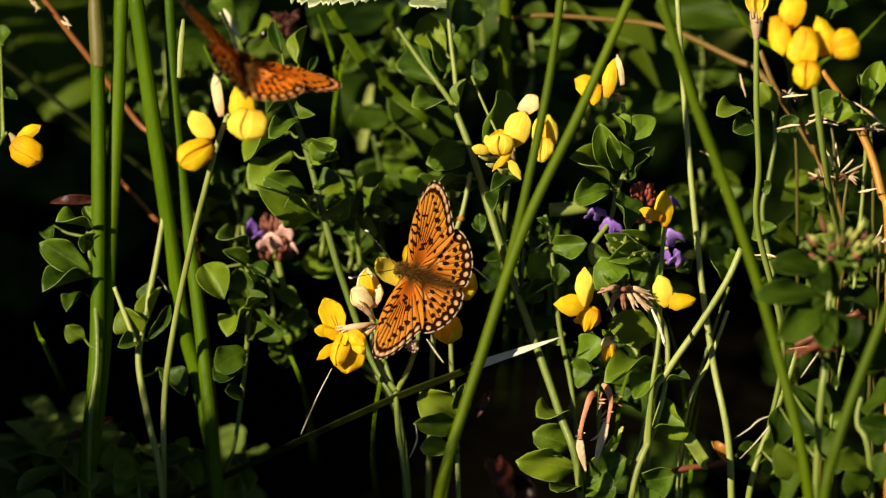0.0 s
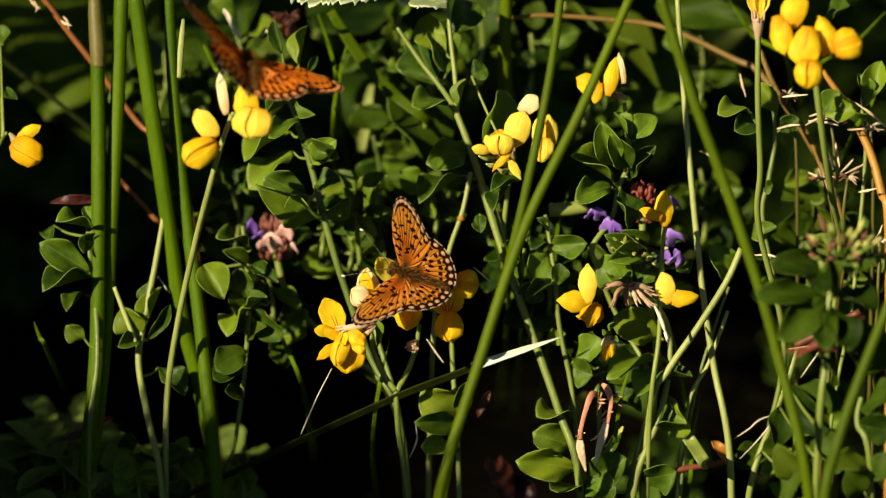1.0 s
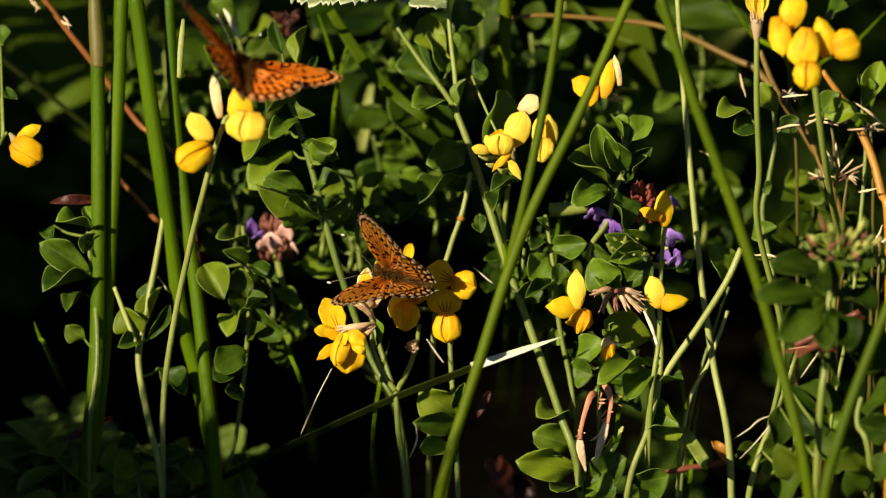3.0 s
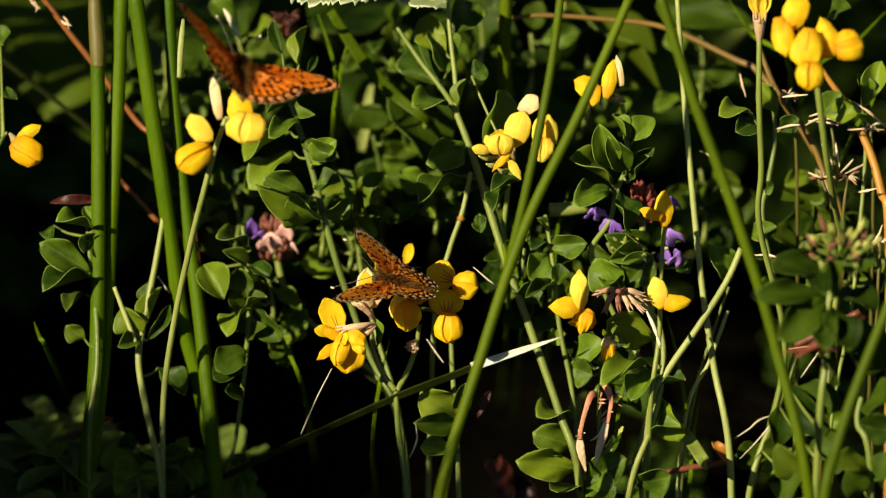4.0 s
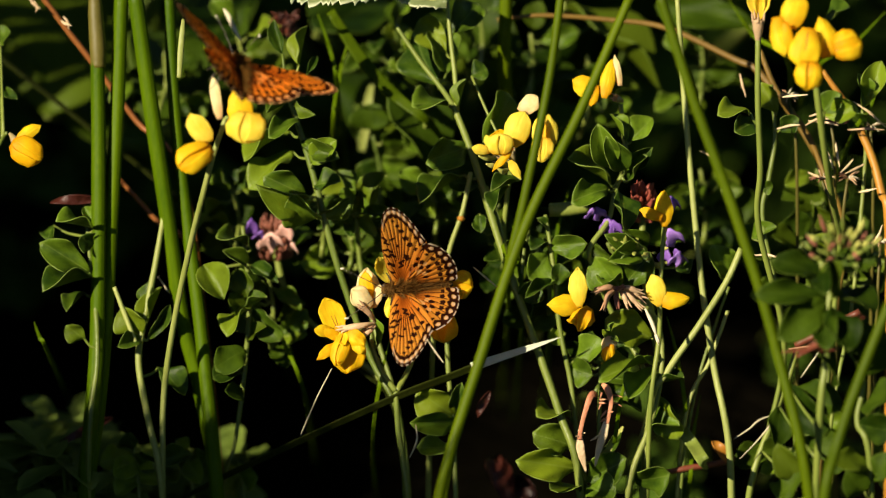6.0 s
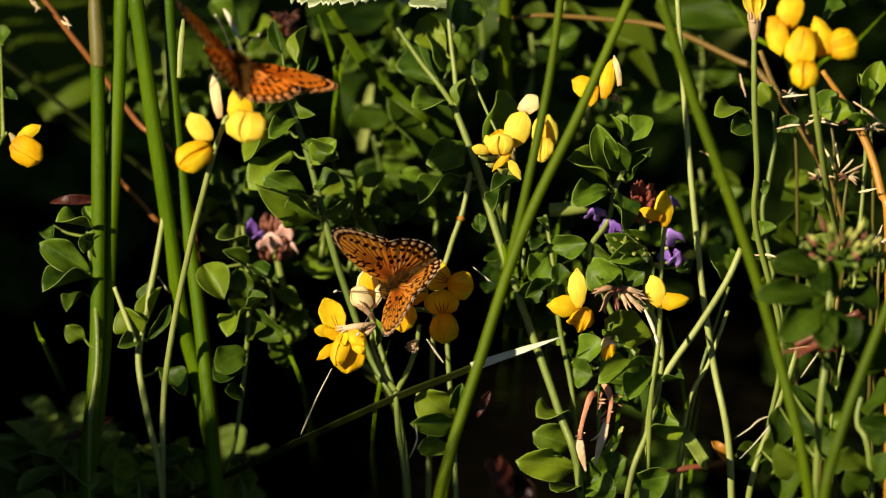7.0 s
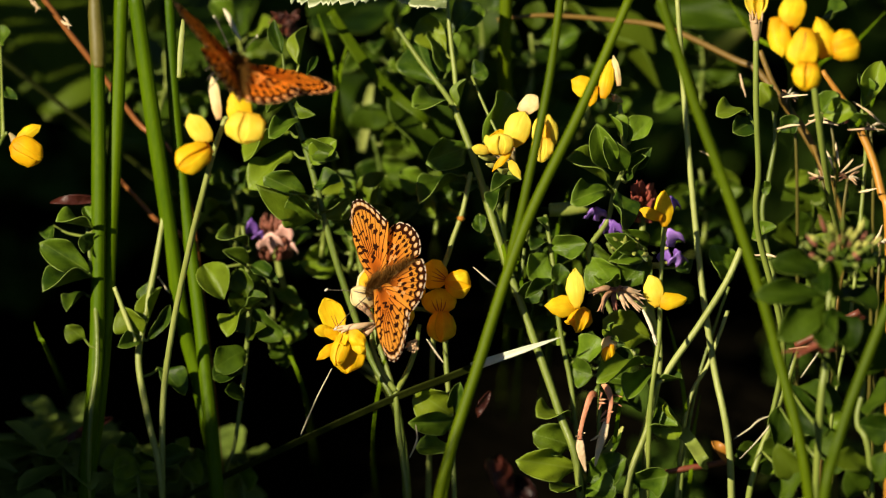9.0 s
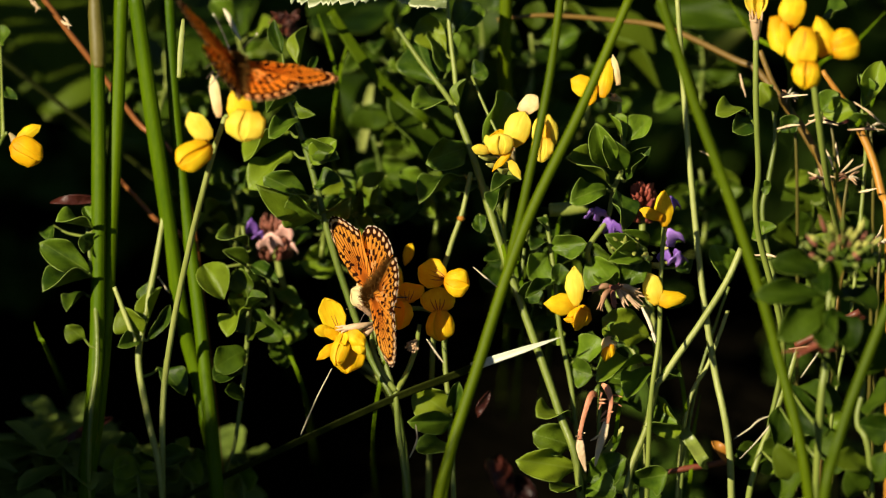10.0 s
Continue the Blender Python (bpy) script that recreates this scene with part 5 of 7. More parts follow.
plant_g = trefoil("trefoil flower standing beside violet selfheal", ([(42.8, -3.3, 117.1), (42.5, -4.9, 111.2), (42.1, -8.2, 104.3), (41.9, -11.0, 95.9), (40.2, -15.7, 81.1)], (0.4, 0.45, 0.5, 0.5, 0.5)))
flower_cup(plant_g, (43.1, -3.7, 116.2), (42.4, -4.4, 119.4), (43.5, -3.1, 122.2), 0.42)
bloom(plant_g, "banner", (42.8, -6.8, 117.9), (42.7, -3.8, 124.3), (0.5, 1.4, 1.9, 1.5, 1.0), 0.5, YELLOW_PETAL)
bloom(plant_g, "side_petal", (42.4, -7.0, 119.9), (37.9, -6.3, 121.3), (0.7, 1.0, 1.1, 0.7), 0.4, AMBER_PETAL)

# the plant under the first butterfly
plant_h = trefoil("trefoil with orange-yellow flowers under a butterfly",
                  ([(-9.2, -11.7, 85.0), (-8.7, -13.9, 77.8), (-7.6, -16.3, 70.3), (-6.8, -18.7, 62.9)], (0.55, 0.6, 0.62, 0.62)),
                  ([(-14.2, -6.5, 96.1), (-13.4, -8.6, 91.7), (-11.4, -10.4, 87.7), (-9.2, -11.7, 85.0)], (0.4, 0.5, 0.55, 0.6)),
                  ([(-4.6, -0.8, 94.0), (-5.4, -4.7, 90.4), (-7.3, -8.6, 86.8), (-9.0, -11.7, 85.0)], (0.4, 0.5, 0.55, 0.6)))
petal(plant_h, (-8.0, 4.1, 99.9), (-12.6, 2.8, 106.6), 4.4, LEMON_PETAL, 0)
petal(plant_h, (-7.5, 6.8, 103.3), (-6.2, 7.7, 107.5), 2.2, YELLOW_PETAL, 0)
leaf(plant_h, (-12.7, -8.8, 93.6), (-13.4, -7.4, 98.8), 1.8, 20, 2)
for p in ((-7.9, -10.4, 92.5), (-7.0, -10.7, 91.8), (-6.1, -10.6, 92.0)):
    flower_cup(plant_h, (-5.4, -4.9, 92.3), p, (-5.4, -6.9, 95.1), 0.5, dry=True)
bloom(plant_h, "banner", (-19.7, -12.4, 96.6), (-22.9, -9.9, 104.2), (0.5, 1.6, 2.4, 2.4, 1.8), -0.5, YELLOW_PETAL, guides=2)
bloom(plant_h, "side_petal", (-19.9, -15.1, 97.9), (-22.9, -15.2, 99.9), (0.4, 1.0, 1.0, 0.7), 0.3, AMBER_PETAL)
bloom(plant_h, "side_petal", (-20.8, -12.8, 97.9), (-24.8, -14.3, 99.5), (0.5, 1.0, 1.2, 0.9), 0.4, YELLOW_PETAL)
bloom(plant_h, "side_petal", (-17.1, -12.7, 98.2), (-18.7, -17.9, 91.8), (1.3, 2.6, 3.2, 3.1, 2.2), 0.9, AMBER_PETAL, ruffle=0.45)
bloom(plant_h, "keel", (-18.8, -14.5, 99.0), (-20.7, -19.1, 94.0), (0.7, 1.4, 1.6, 1.4, 0.9), 0.7, YELLOW_PETAL, ruffle=0.3)
bloom(plant_h, "side_petal", (-18.1, -15.3, 99.8), (-15.2, -17.4, 97.5), (0.8, 1.4, 1.6, 1.1), 0.5, YELLOW_PETAL, ruffle=0.4)
bloom(plant_h, "side_petal", (-20.4, -13.9, 100.3), (-18.9, -17.4, 97.5), (0.7, 1.1, 1.2, 0.9), -0.4, YELLOW_PETAL)
bloom(plant_h, "side_petal", (-16.6, -15.8, 98.7), (-16.1, -18.1, 96.0), (0.9, 1.3, 1.3, 0.9), 0.4, YELLOW_PETAL)
bloom(plant_h, "side_petal", (-20.7, -15.6, 96.8), (-24.4, -17.7, 94.6), (0.7, 1.1, 0.9, 0.3), 0.3, AMBER_PETAL)
bloom(plant_h, "banner", (-14.0, -9.0, 101.5), (-14.7, -5.6, 108.7), (1.1, 2.2, 2.5, 2.0, 1.2), -0.4, CREAM_PETAL)
bloom(plant_h, "side_petal", (-14.4, -11.5, 103.2), (-15.1, -7.7, 109.0), (0.9, 1.4, 1.5, 1.3, 0.8), 0.4, AMBER_PETAL)
bloom(plant_h, "side_petal", (-13.0, -11.4, 103.4), (-12.1, -9.7, 107.0), (0.4, 0.8, 0.9, 0.5), 0.3, CREAM_PETAL)
bloom(plant_h, "side_petal", (-13.8, -12.1, 103.2), (-17.6, -12.0, 107.0), (0.9, 1.7, 2.1, 1.7), 0.6, CREAM_PETAL, ruffle=0.5)
calyx_tube(plant_h, ((-13.1, -11.9, 100.0), (-14.1, -13.0, 102.2), (-15.6, -13.3, 103.9)), (0.44, 0.88, 1.10, 0.99), PALE_CALYX, "pale pinkish cream calyx")
calyx_tube(plant_h, ((-13.1, -12.9, 100.2), (-15.7, -14.9, 100.6), (-19.3, -15.1, 100.1)), (0.44, 0.88, 1.21, 0.99), PALE_CALYX, "pale pinkish cream calyx")
calyx_tube(plant_h, ((-13.1, -12.1, 99.4), (-15.2, -12.7, 98.2), (-18.2, -12.1, 97.1)), (0.44, 0.77, 0.99, 0.77), DRY_CALYX, "pinkish brown calyx")
calyx_tube(plant_h, ((-13.0, -13.0, 99.8), (-14.4, -14.5, 99.0), (-16.1, -15.0, 98.0)), (0.44, 0.77, 0.88, 0.66), PALE_CALYX, "pale pinkish cream calyx")

plant_i = trefoil("trefoil flowers shaded by the butterfly's wings", ([(1.2, -0.1, 95.5), (1.5, -4.3, 86.5), (2.3, -9.0, 76.5), (2.9, -16.0, 61.5)], (0.5, 0.5, 0.55, 0.6)))
flower_cup(plant_i, (4.0, -4.7, 104.6), (4.9, -12.7, 108.8), (-0.7, -8.3, 108.7), 0.9)
flower_cup(plant_i, (0.3, -7.6, 98.4), (0.3, -16.6, 100.5), (-0.1, -11.3, 104.8), 0.92)
flower_cup(plant_i, (-7.5, -1.4, 97.6), (-7.9, -10.0, 100.3), (-4.8, -5.5, 103.0), 0.92)
leaf(plant_i, (1.8, -5.6, 93.3), (1.4, -6.0, 97.1), 2, 30, 2)
for b, t, w, tw, sh in (((2.7, -9.2, 78.5), (-4.0, -11.1, 83.7), 5.5, 10, 1), ((2.7, -9.7, 77.5), (-5.4, -14.4, 79.2), 4.5, -20, 0), ((2.7, -9.0, 79.0), (4.2, -9.3, 85.3), 3.5, 20, 2), ((2.9, -12.2, 72.0), (-2.6, -15.8, 76.2), 5, 0, 3)):
    leaf(plant_i, b, t, w, tw, sh)
bloom(plant_i, "banner", (2.2, -10.3, 108.0), (-3.6, -7.6, 109.2), (0.5, 2.2, 3.0, 2.7, 2.0), 0.5, YELLOW_PETAL, guides=4)
bloom(plant_i, "keel", (1.6, -12.2, 108.6), (6.4, -13.5, 108.3), (1.1, 2.1, 2.5, 2.4, 1.5), 1.2, YELLOW_PETAL)
bloom(plant_i, "banner", (0.3, -13.1, 102.0), (0.3, -9.1, 105.8), (1.0, 2.9, 3.4, 3.4, 2.4), 0.5, YELLOW_PETAL, guides=4)
bloom(plant_i, "keel", (0.7, -15.5, 103.9), (0.7, -18.1, 98.5), (1.2, 2.2, 2.5, 2.4, 1.4), 1.2, YELLOW_PETAL)
bloom(plant_i, "banner", (-5.6, -11.4, 103.4), (-6.1, -7.8, 106.3), (1.1, 2.9, 3.4, 3.3, 2.2), 0.4, AMBER_PETAL, guides=4)
bloom(plant_i, "side_petal", (-7.9, -11.9, 106.9), (-10.1, -15.1, 102.5), (0.5, 1.2, 1.4, 1.3, 0.9), 0.4, LEMON_PETAL)
bloom(plant_i, "keel", (-7.1, -14.6, 105.9), (-7.4, -16.2, 100.1), (1.0, 2.2, 2.5, 2.1, 1.1), 1.1, YELLOW_PETAL)
bloom(plant_i, "side_petal", (-9.2, -13.0, 99.9), (-5.0, -12.8, 100.4), (0.4, 1.0, 1.1, 0.9, 0.5), 0.2, AMBER_PETAL)

# the branching pale stalk in the middle
plant_j = trefoil("tall branching pale trefoil stalk with leaves",
                  ([(2.2, 17.2, 132.6), (6.0, 12.0, 124.0), (9.7, 6.0, 113.4), (13.3, 0.4, 103.8), (17.7, -5.6, 93.3), (22.7, -12.5, 80.7), (26.5, -18.1, 68.8)], (0.65, 0.75, 0.75, 0.8, 0.8, 0.8, 0.8)),
                  ([(-9.3, 25.8, 146.4), (-4.3, 21.8, 140.2), (-0.4, 18.8, 136.1), (2.4, 17.1, 132.4)], (0.4, 0.5, 0.5, 0.6)),
                  ([(0.7, 28.6, 152.4), (1.4, 24.2, 145.2), (2.4, 19.5, 137.6), (2.7, 16.9, 132.1)], (0.4, 0.45, 0.5, 0.6)),
                  ([(8.6, 9.7, 119.0), (11.2, 6.4, 112.0), (12.2, 2.3, 105.4)], (0.3, 0.4, 0.5)), material=STEM)
for b, t, w, tw, sh in (((-1.0, 22.7, 135.0), (-7.1, 30.6, 142.5), 8, 20, 3), ((1.8, 19.0, 131.8), (-5.4, 16.3, 135.4), 7.0, 5, 1), ((0.7, 23.6, 137.0), (-1.6, 29.2, 144.3), 6.5, 10, 0), ((3.1, 16.2, 133.0), (4.2, 17.7, 138.4), 3.2, -20, 2),
                        ((5.1, 13.9, 125.6), (-2.1, 7.5, 126.0), 5.0, 10, 1), ((4.0, 11.6, 120.6), (-4.8, 4.2, 119.1), 5.2, 10, 0), ((0.7, 25.3, 140.6), (-4.9, 30.2, 146.3), 6, 0, 1), ((1.8, 26.0, 144.5), (7.3, 31.6, 149.3), 6, 0, 1),
                        ((7.1, 8.3, 113.6), (7.3, 5.1, 111.4), 3, 0, 0), ((6.8, 12.4, 117.8), (1.8, 10.2, 120.0), 4, 0, 1)):
    leaf(plant_j, b, t, w, tw, sh)

plant_k = trefoil("dark green leafy trefoil shoot", ([(-30.5, 16.5, 135.9), (-28.0, 13.5, 129.4), (-25.3, 9.7, 121.4), (-22.5, 5.1, 111.4), (-19.5, 1.8, 102.0), (-14.3, -3.4, 88.5), (-8.8, -9.9, 79.4), (-7.5, -15.0, 65.9)], (0.5, 0.6, 0.7, 0.7, 0.65, 0.5, 0.5, 0.5)))
for b, t, w, tw, sh in (((-28.1, 19.7, 140.5), (-27.0, 23.9, 147.1), 2.6, 10, 2), ((-31.4, 22.5, 141.7), (-33.1, 26.2, 147.4), 2.2, 30, 2), ((-26.4, 19.0, 139.0), (-24.5, 21.4, 141.6), 1.6, 20, 2), ((-28.6, 15.1, 135.3), (-34.5, 9.6, 135.3), 2.4, 20, 2),
                        ((-28.0, 13.2, 131.3), (-33.4, 7.2, 132.4), 4.2, 10, 1), ((-25.6, 8.8, 124.2), (-21.1, 8.1, 129.6), 4.4, -10, 0), ((-25.8, 10.7, 125.8), (-24.7, 12.5, 127.4), 4.0, 40, 1), ((-29.8, 16.0, 127.7), (-39.6, 12.0, 126.2), 7.0, 10, 1),
                        ((-29.2, 14.3, 124.2), (-37.9, 8.1, 122.7), 6.8, 0, 3), ((-25.2, 7.0, 120.2), (-20.8, 4.9, 123.0), 4.6, 0, 1), ((-26.9, 7.2, 118.3), (-34.0, 4.9, 123.0), 4.8, 15, 1), ((-26.4, 7.0, 117.8), (-35.5, 1.1, 121.7), 4.2, -20, 4),
                        ((-24.7, 5.3, 114.3), (-29.5, 1.5, 120.3), 5.5, -20, 4), ((-24.2, 6.5, 114.4), (-17.8, 6.0, 118.0), 3.2, 30, 2), ((-28.6, 14.9, 134.8), (-25.2, 11.0, 133.5), 2.0, 10, 2), ((-27.5, 11.6, 127.8), (-21.8, 4.7, 127.3), 3.6, 0, 1)):
    leaf(plant_k, b, t, w, tw, sh)

plant_l = trefoil("young trefoil shoot with bright rosette", ([(-17.1, 17.2, 111.3), (-16.9, 16.4, 107.4), (-16.1, 14.5, 98.4), (-12.9, 7.0, 87.2), (-8.9, -0.4, 75.9), (-6.7, -6.6, 60.4)], (0.5, 0.5, 0.5, 0.4, 0.4, 0.4)))
for b, t, w, tw, sh in (((-14.4, 16.3, 111.7), (-12.1, 16.3, 119.0), 5.0, 15, 0), ((-17.7, 15.4, 112.2), (-19.3, 14.9, 116.0), 3.4, 0, 1), ((-18.0, 15.0, 111.5), (-22.6, 11.6, 113.5), 3.2, 10, 0), ((-17.7, 14.6, 110.7), (-20.9, 10.0, 112.4), 2.6, 0, 2),
                        ((-16.6, 14.0, 111.6), (-15.9, 11.1, 117.2), 2.4, 30, 2), ((-16.2, 15.0, 111.5), (-10.4, 11.9, 111.9), 3.0, 0, 1), ((-16.6, 13.5, 110.6), (-19.0, 7.4, 111.6), 2.8, 10, 3), ((-16.9, 13.8, 111.3), (-14.3, 8.0, 110.7), 2.8, 10, 3), ((-18.0, 18.1, 113.3), (-20.5, 21.1, 117.5), 3.0, 0, 2)):
    leaf(plant_l, b, t, w, tw, sh)

plant_m = trefoil("leafy trefoil shoot in half shade", ([(-39.3, 11.0, 109.9), (-38.4, 7.2, 101.9), (-38.1, 3.5, 93.8), (-39.3, -0.3, 80.9), (-41.1, -3.7, 68.9), (-43.2, -5.2, 60.9)], (0.45, 0.5, 0.5, 0.4, 0.4, 0.4)))
for b, t, w, tw, sh in (((-37.5, 7.3, 106.7), (-43.3, 5.3, 111.9), 4.6, 15, 1), ((-38.6, 5.9, 103.7), (-42.4, 3.4, 107.9), 3.0, 30, 4), ((-37.5, 5.9, 103.7), (-32.4, 0.9, 102.4), 3.2, 0, 2), ((-37.5, 0.8, 97.5), (-43.2, -4.7, 95.3), 6.0, 10, 1),
                        ((-36.9, 0.6, 97.0), (-33.5, -5.6, 93.3), 5.0, 10, 3), ((-38.0, -2.0, 91.5), (-35.1, -4.4, 95.8), 3.4, -10, 0), ((-38.6, -2.9, 89.5), (-43.9, -8.4, 89.7), 6.6, 0, 1), ((-39.0, 1.7, 94.7), (-41.3, 1.7, 99.6), 4.0, 0, 0), ((-38.1, 3.1, 97.7), (-39.7, 3.6, 103.6), 4.0, 20, 1),
                        ((-38.6, 0.6, 97.0), (-34.6, -2.1, 100.8), 2.6, 0, 2), ((-39.2, -2.5, 85.6), (-44.6, -6.4, 86.9), 6.0, 0, 1), ((-39.2, -4.9, 80.6), (-41.8, -8.9, 83.8), 4.0, 0, 0)):
    # low leaves wear the shade-coloured leaflet
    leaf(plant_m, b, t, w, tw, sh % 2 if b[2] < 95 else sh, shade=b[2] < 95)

plant_n = trefoil("leafy trefoil shoot beside the rushes", ([(-69.4, 5.5, 112.4), (-68.9, 2.7, 106.4), (-68.0, -0.1, 100.4), (-67.3, -9.2, 90.2), (-68.9, -15.8, 76.2)], (0.45, 0.5, 0.55, 0.55, 0.55)))
for b, t, w, tw, sh in (((-68.3, 4.4, 112.3), (-74.9, 1.7, 116.0), 4.4, 10, 0), ((-69.0, 0.8, 104.6), (-77.4, -0.4, 111.5), 5.6, 10, 1), ((-68.3, 0.4, 103.8), (-77.7, -5.7, 104.9), 4.6, -5, 0), ((-68.3, 5.5, 112.4), (-70.0, 8.1, 115.5), 2.6, 30, 2), ((-68.8, 2.8, 108.8), (-69.7, 1.0, 112.1), 3.4, 20, 1),
                        ((-76.4, 11.0, 109.9), (-77.9, 8.2, 108.7), 3.4, 0, 1), ((-70.2, 3.6, 98.7), (-73.8, -1.4, 97.6), 3.4, 0, 2), ((-70.1, -2.0, 91.5), (-73.3, -2.9, 94.4), 3.4, 0, 1)):
    leaf(plant_n, b, t, w, tw, sh)

plant_r = trefoil("slender leafy stalk beside the rushes", ([(-56.9, 5.0, 101.7), (-58.2, 0.8, 95.1), (-59.4, -3.6, 88.0), (-57.6, -8.5, 77.5), (-55.0, -14.4, 65.0)], (0.3, 0.35, 0.4, 0.4, 0.4)))
for b, t, w, tw, sh in (((-59.0, -1.6, 92.3), (-62.4, -2.5, 97.6), 5.4, 0, 1), ((-58.4, -1.5, 92.5), (-55.5, 2.3, 100.8), 2.4, 30, 2), ((-59.2, -3.0, 91.8), (-63.2, -7.0, 92.5), 3.0, 20, 2), ((-57.7, -1.1, 91.1), (-53.3, 1.7, 97.1), 2.4, 20, 2), ((-57.8, 2.2, 95.7), (-57.1, 3.7, 101.3), 3.0, 20, 0), ((-55.8, -2.5, 85.6), (-50.4, -7.1, 83.0), 4.4, 0, 1), ((-56.9, -10.5, 68.6), (-49.2, -9.5, 70.6), 4, 0, 1)):
    leaf(plant_r, b, t, w, tw, sh)
leaf(plant_m, (-46.9, 5.9, 103.7), (-42.8, -0.2, 100.2), 5.2, 30, 4)

plant_u = trefoil("low trefoil shoots in dappled shade under the rushes", ([(-61.1, -4.0, 69.0), (-60.4, -8.0, 66.1), (-59.6, -12.0, 61.4)], (0.35, 0.4, 0.45)), ([(-50.8, 2.0, 65.0), (-50.1, -3.0, 62.3), (-49.2, -8.0, 59.1)], (0.35, 0.4, 0.45), True), ([(-74.3, -1.0, 62.8), (-73.8, -4.0, 61.5), (-73.2, -8.0, 59.1)], (0.35, 0.4, 0.45), True), ([(-40.6, 5.0, 60.2), (-40.2, 3.0, 57.9), (-39.7, 0.0, 55.0)], (0.35, 0.4, 0.45), True))
for b, t, w, tw, sh in (((-60.9, -6.0, 68.0), (-66.7, -10.0, 69.3), 5, 10, 1), ((-60.6, -7.0, 67.8), (-64.1, -12.0, 66.6), 4.5, 0, 0), ((-60.4, -6.0, 68.5), (-57.7, -12.0, 68.4), 4, 20, 3), ((-60.9, -5.0, 68.8), (-62.0, -4.0, 71.8), 4, 0, 1), ((-50.5, 0.0, 64.3), (-53.9, -6.0, 63.1), 4.5, 10, 1), ((-50.3, -1.0, 64.3), (-48.1, -7.0, 62.8), 4.5, -10, 0), ((-50.5, 1.0, 64.5), (-47.0, -3.0, 64.8), 4, 0, 3), ((-60.6, -8.0, 66.6), (-55.7, -13.0, 65.9), 4.5, 0, 1), ((-60.1, -10.0, 64.6), (-64.0, -14.0, 63.9), 4.5, 0, 0), ((-50.8, 2.0, 64.7), (-52.8, 3.0, 67.0), 3.5, 10, 2), ((-74.2, -2.0, 62.0), (-77.7, -6.0, 62.6), 5, 0, 1), ((-73.9, -3.0, 62.0), (-71.6, -8.0, 61.3), 5, 10, 0), ((-74.1, -2.0, 62.8), (-74.4, 0.0, 65.3), 4.5, 0, 1), ((-40.4, 4.0, 58.9), (-43.0, 0.0, 58.0), 4.5, 0, 1), ((-40.3, 4.0, 59.4), (-37.2, 0.0, 60.0), 4.5, 10, 0), ((-40.4, 5.0, 59.7), (-40.9, 7.0, 62.2), 4, 0, 1)):
    leaf(plant_u, b, t, w, tw, sh)

plant_s = trefoil("small green shoot behind an ochre stalk", ([(81.9, 16.0, 132.5), (82.7, 13.9, 125.6), (81.6, 7.4, 111.6), (79.5, -2.8, 96.8), (75.4, -14.8, 78.2)], (0.35, 0.4, 0.4, 0.4, 0.4)))
for b, t, w, tw, sh in (((82.3, 15.6, 133.9), (85.5, 17.1, 142.0), 4.6, 20, 1), ((82.1, 15.3, 133.4), (81.4, 17.2, 139.8), 3.6, 30, 2), ((82.2, 14.6, 129.5), (80.2, 12.8, 132.7), 3.4, 10, 1)):
    leaf(plant_s, b, t, w, tw, sh)

plant_t = trefoil("single dark leaf on a thin stalk", ([(56.0, 4.1, 99.9), (53.6, 2.1, 93.2), (49.6, -3.5, 81.2), (46.7, -11.5, 64.1)], (0.25, 0.3, 0.3, 0.3)))
leaf(plant_t, (56.0, 4.4, 100.5), (54.1, 3.8, 108.6), 5.2, 20, 1)

plant_o = trefoil("leafy shoot on slender green stalks", ([(20.0, 6.5, 114.4), (20.9, 4.1, 109.4), (21.8, 1.3, 103.4), (22.8, -2.0, 94.0), (25.0, -6.6, 84.0), (26.3, -11.3, 74.0), (27.7, -15.0, 65.9)], (0.35, 0.45, 0.5, 0.5, 0.55, 0.55, 0.55)),
                  ([(15.9, 5.5, 107.6), (15.3, 2.7, 101.6), (14.8, -0.1, 98.0)], (0.35, 0.4, 0.4)))
for b, t, w, tw, sh in (((21.1, 3.0, 109.3), (27.6, -0.5, 111.3), 4.4, 10, 0), ((20.5, 3.2, 107.4), (17.4, -1.4, 104.7), 5.0, 0, 1), ((20.3, 4.1, 109.4), (17.0, 1.0, 109.7), 4.0, 20, 2), ((20.5, 5.1, 111.4), (18.5, 5.3, 114.3), 2.0, 30, 2), ((21.6, -0.0, 102.8), (16.0, -4.8, 102.1), 2.6, 10, 2),
                        ((22.2, -0.3, 102.3), (23.2, 0.5, 106.3), 3.6, 20, 1), ((15.2, -0.5, 99.4), (18.3, -0.9, 103.3), 4.0, 10, 4), ((25.0, -9.4, 78.0), (18.8, -12.1, 81.7), 6.4, 10, 1), ((25.5, -11.8, 73.0), (19.4, -15.3, 77.2), 6.0, 0, 3), ((26.0, -14.5, 69.4), (16.0, -20.1, 74.1), 5.0, 10, 1),
                        ((26.6, -17.3, 65.9), (21.5, -20.8, 70.1), 6.0, 10, 1), ((26.1, -3.4, 88.5), (30.4, -6.1, 92.3), 5.5, 0, 1), ((25.0, -4.3, 86.5), (28.8, -7.7, 86.3), 5.0, 0, 0), ((28.0, -17.2, 68.3), (34.7, -20.3, 73.6), 5.0, -5, 1), ((28.2, -17.7, 67.3), (31.9, -23.7, 68.6), 6.0, 10, 1),
                        ((30.5, -13.6, 71.4), (34.8, -13.0, 77.3), 2.0, 30, 2), ((23.9, 0.3, 91.7), (21.1, -2.0, 91.5), 3.4, 0, 1)):
    leaf(plant_o, b, t, w, tw, sh)

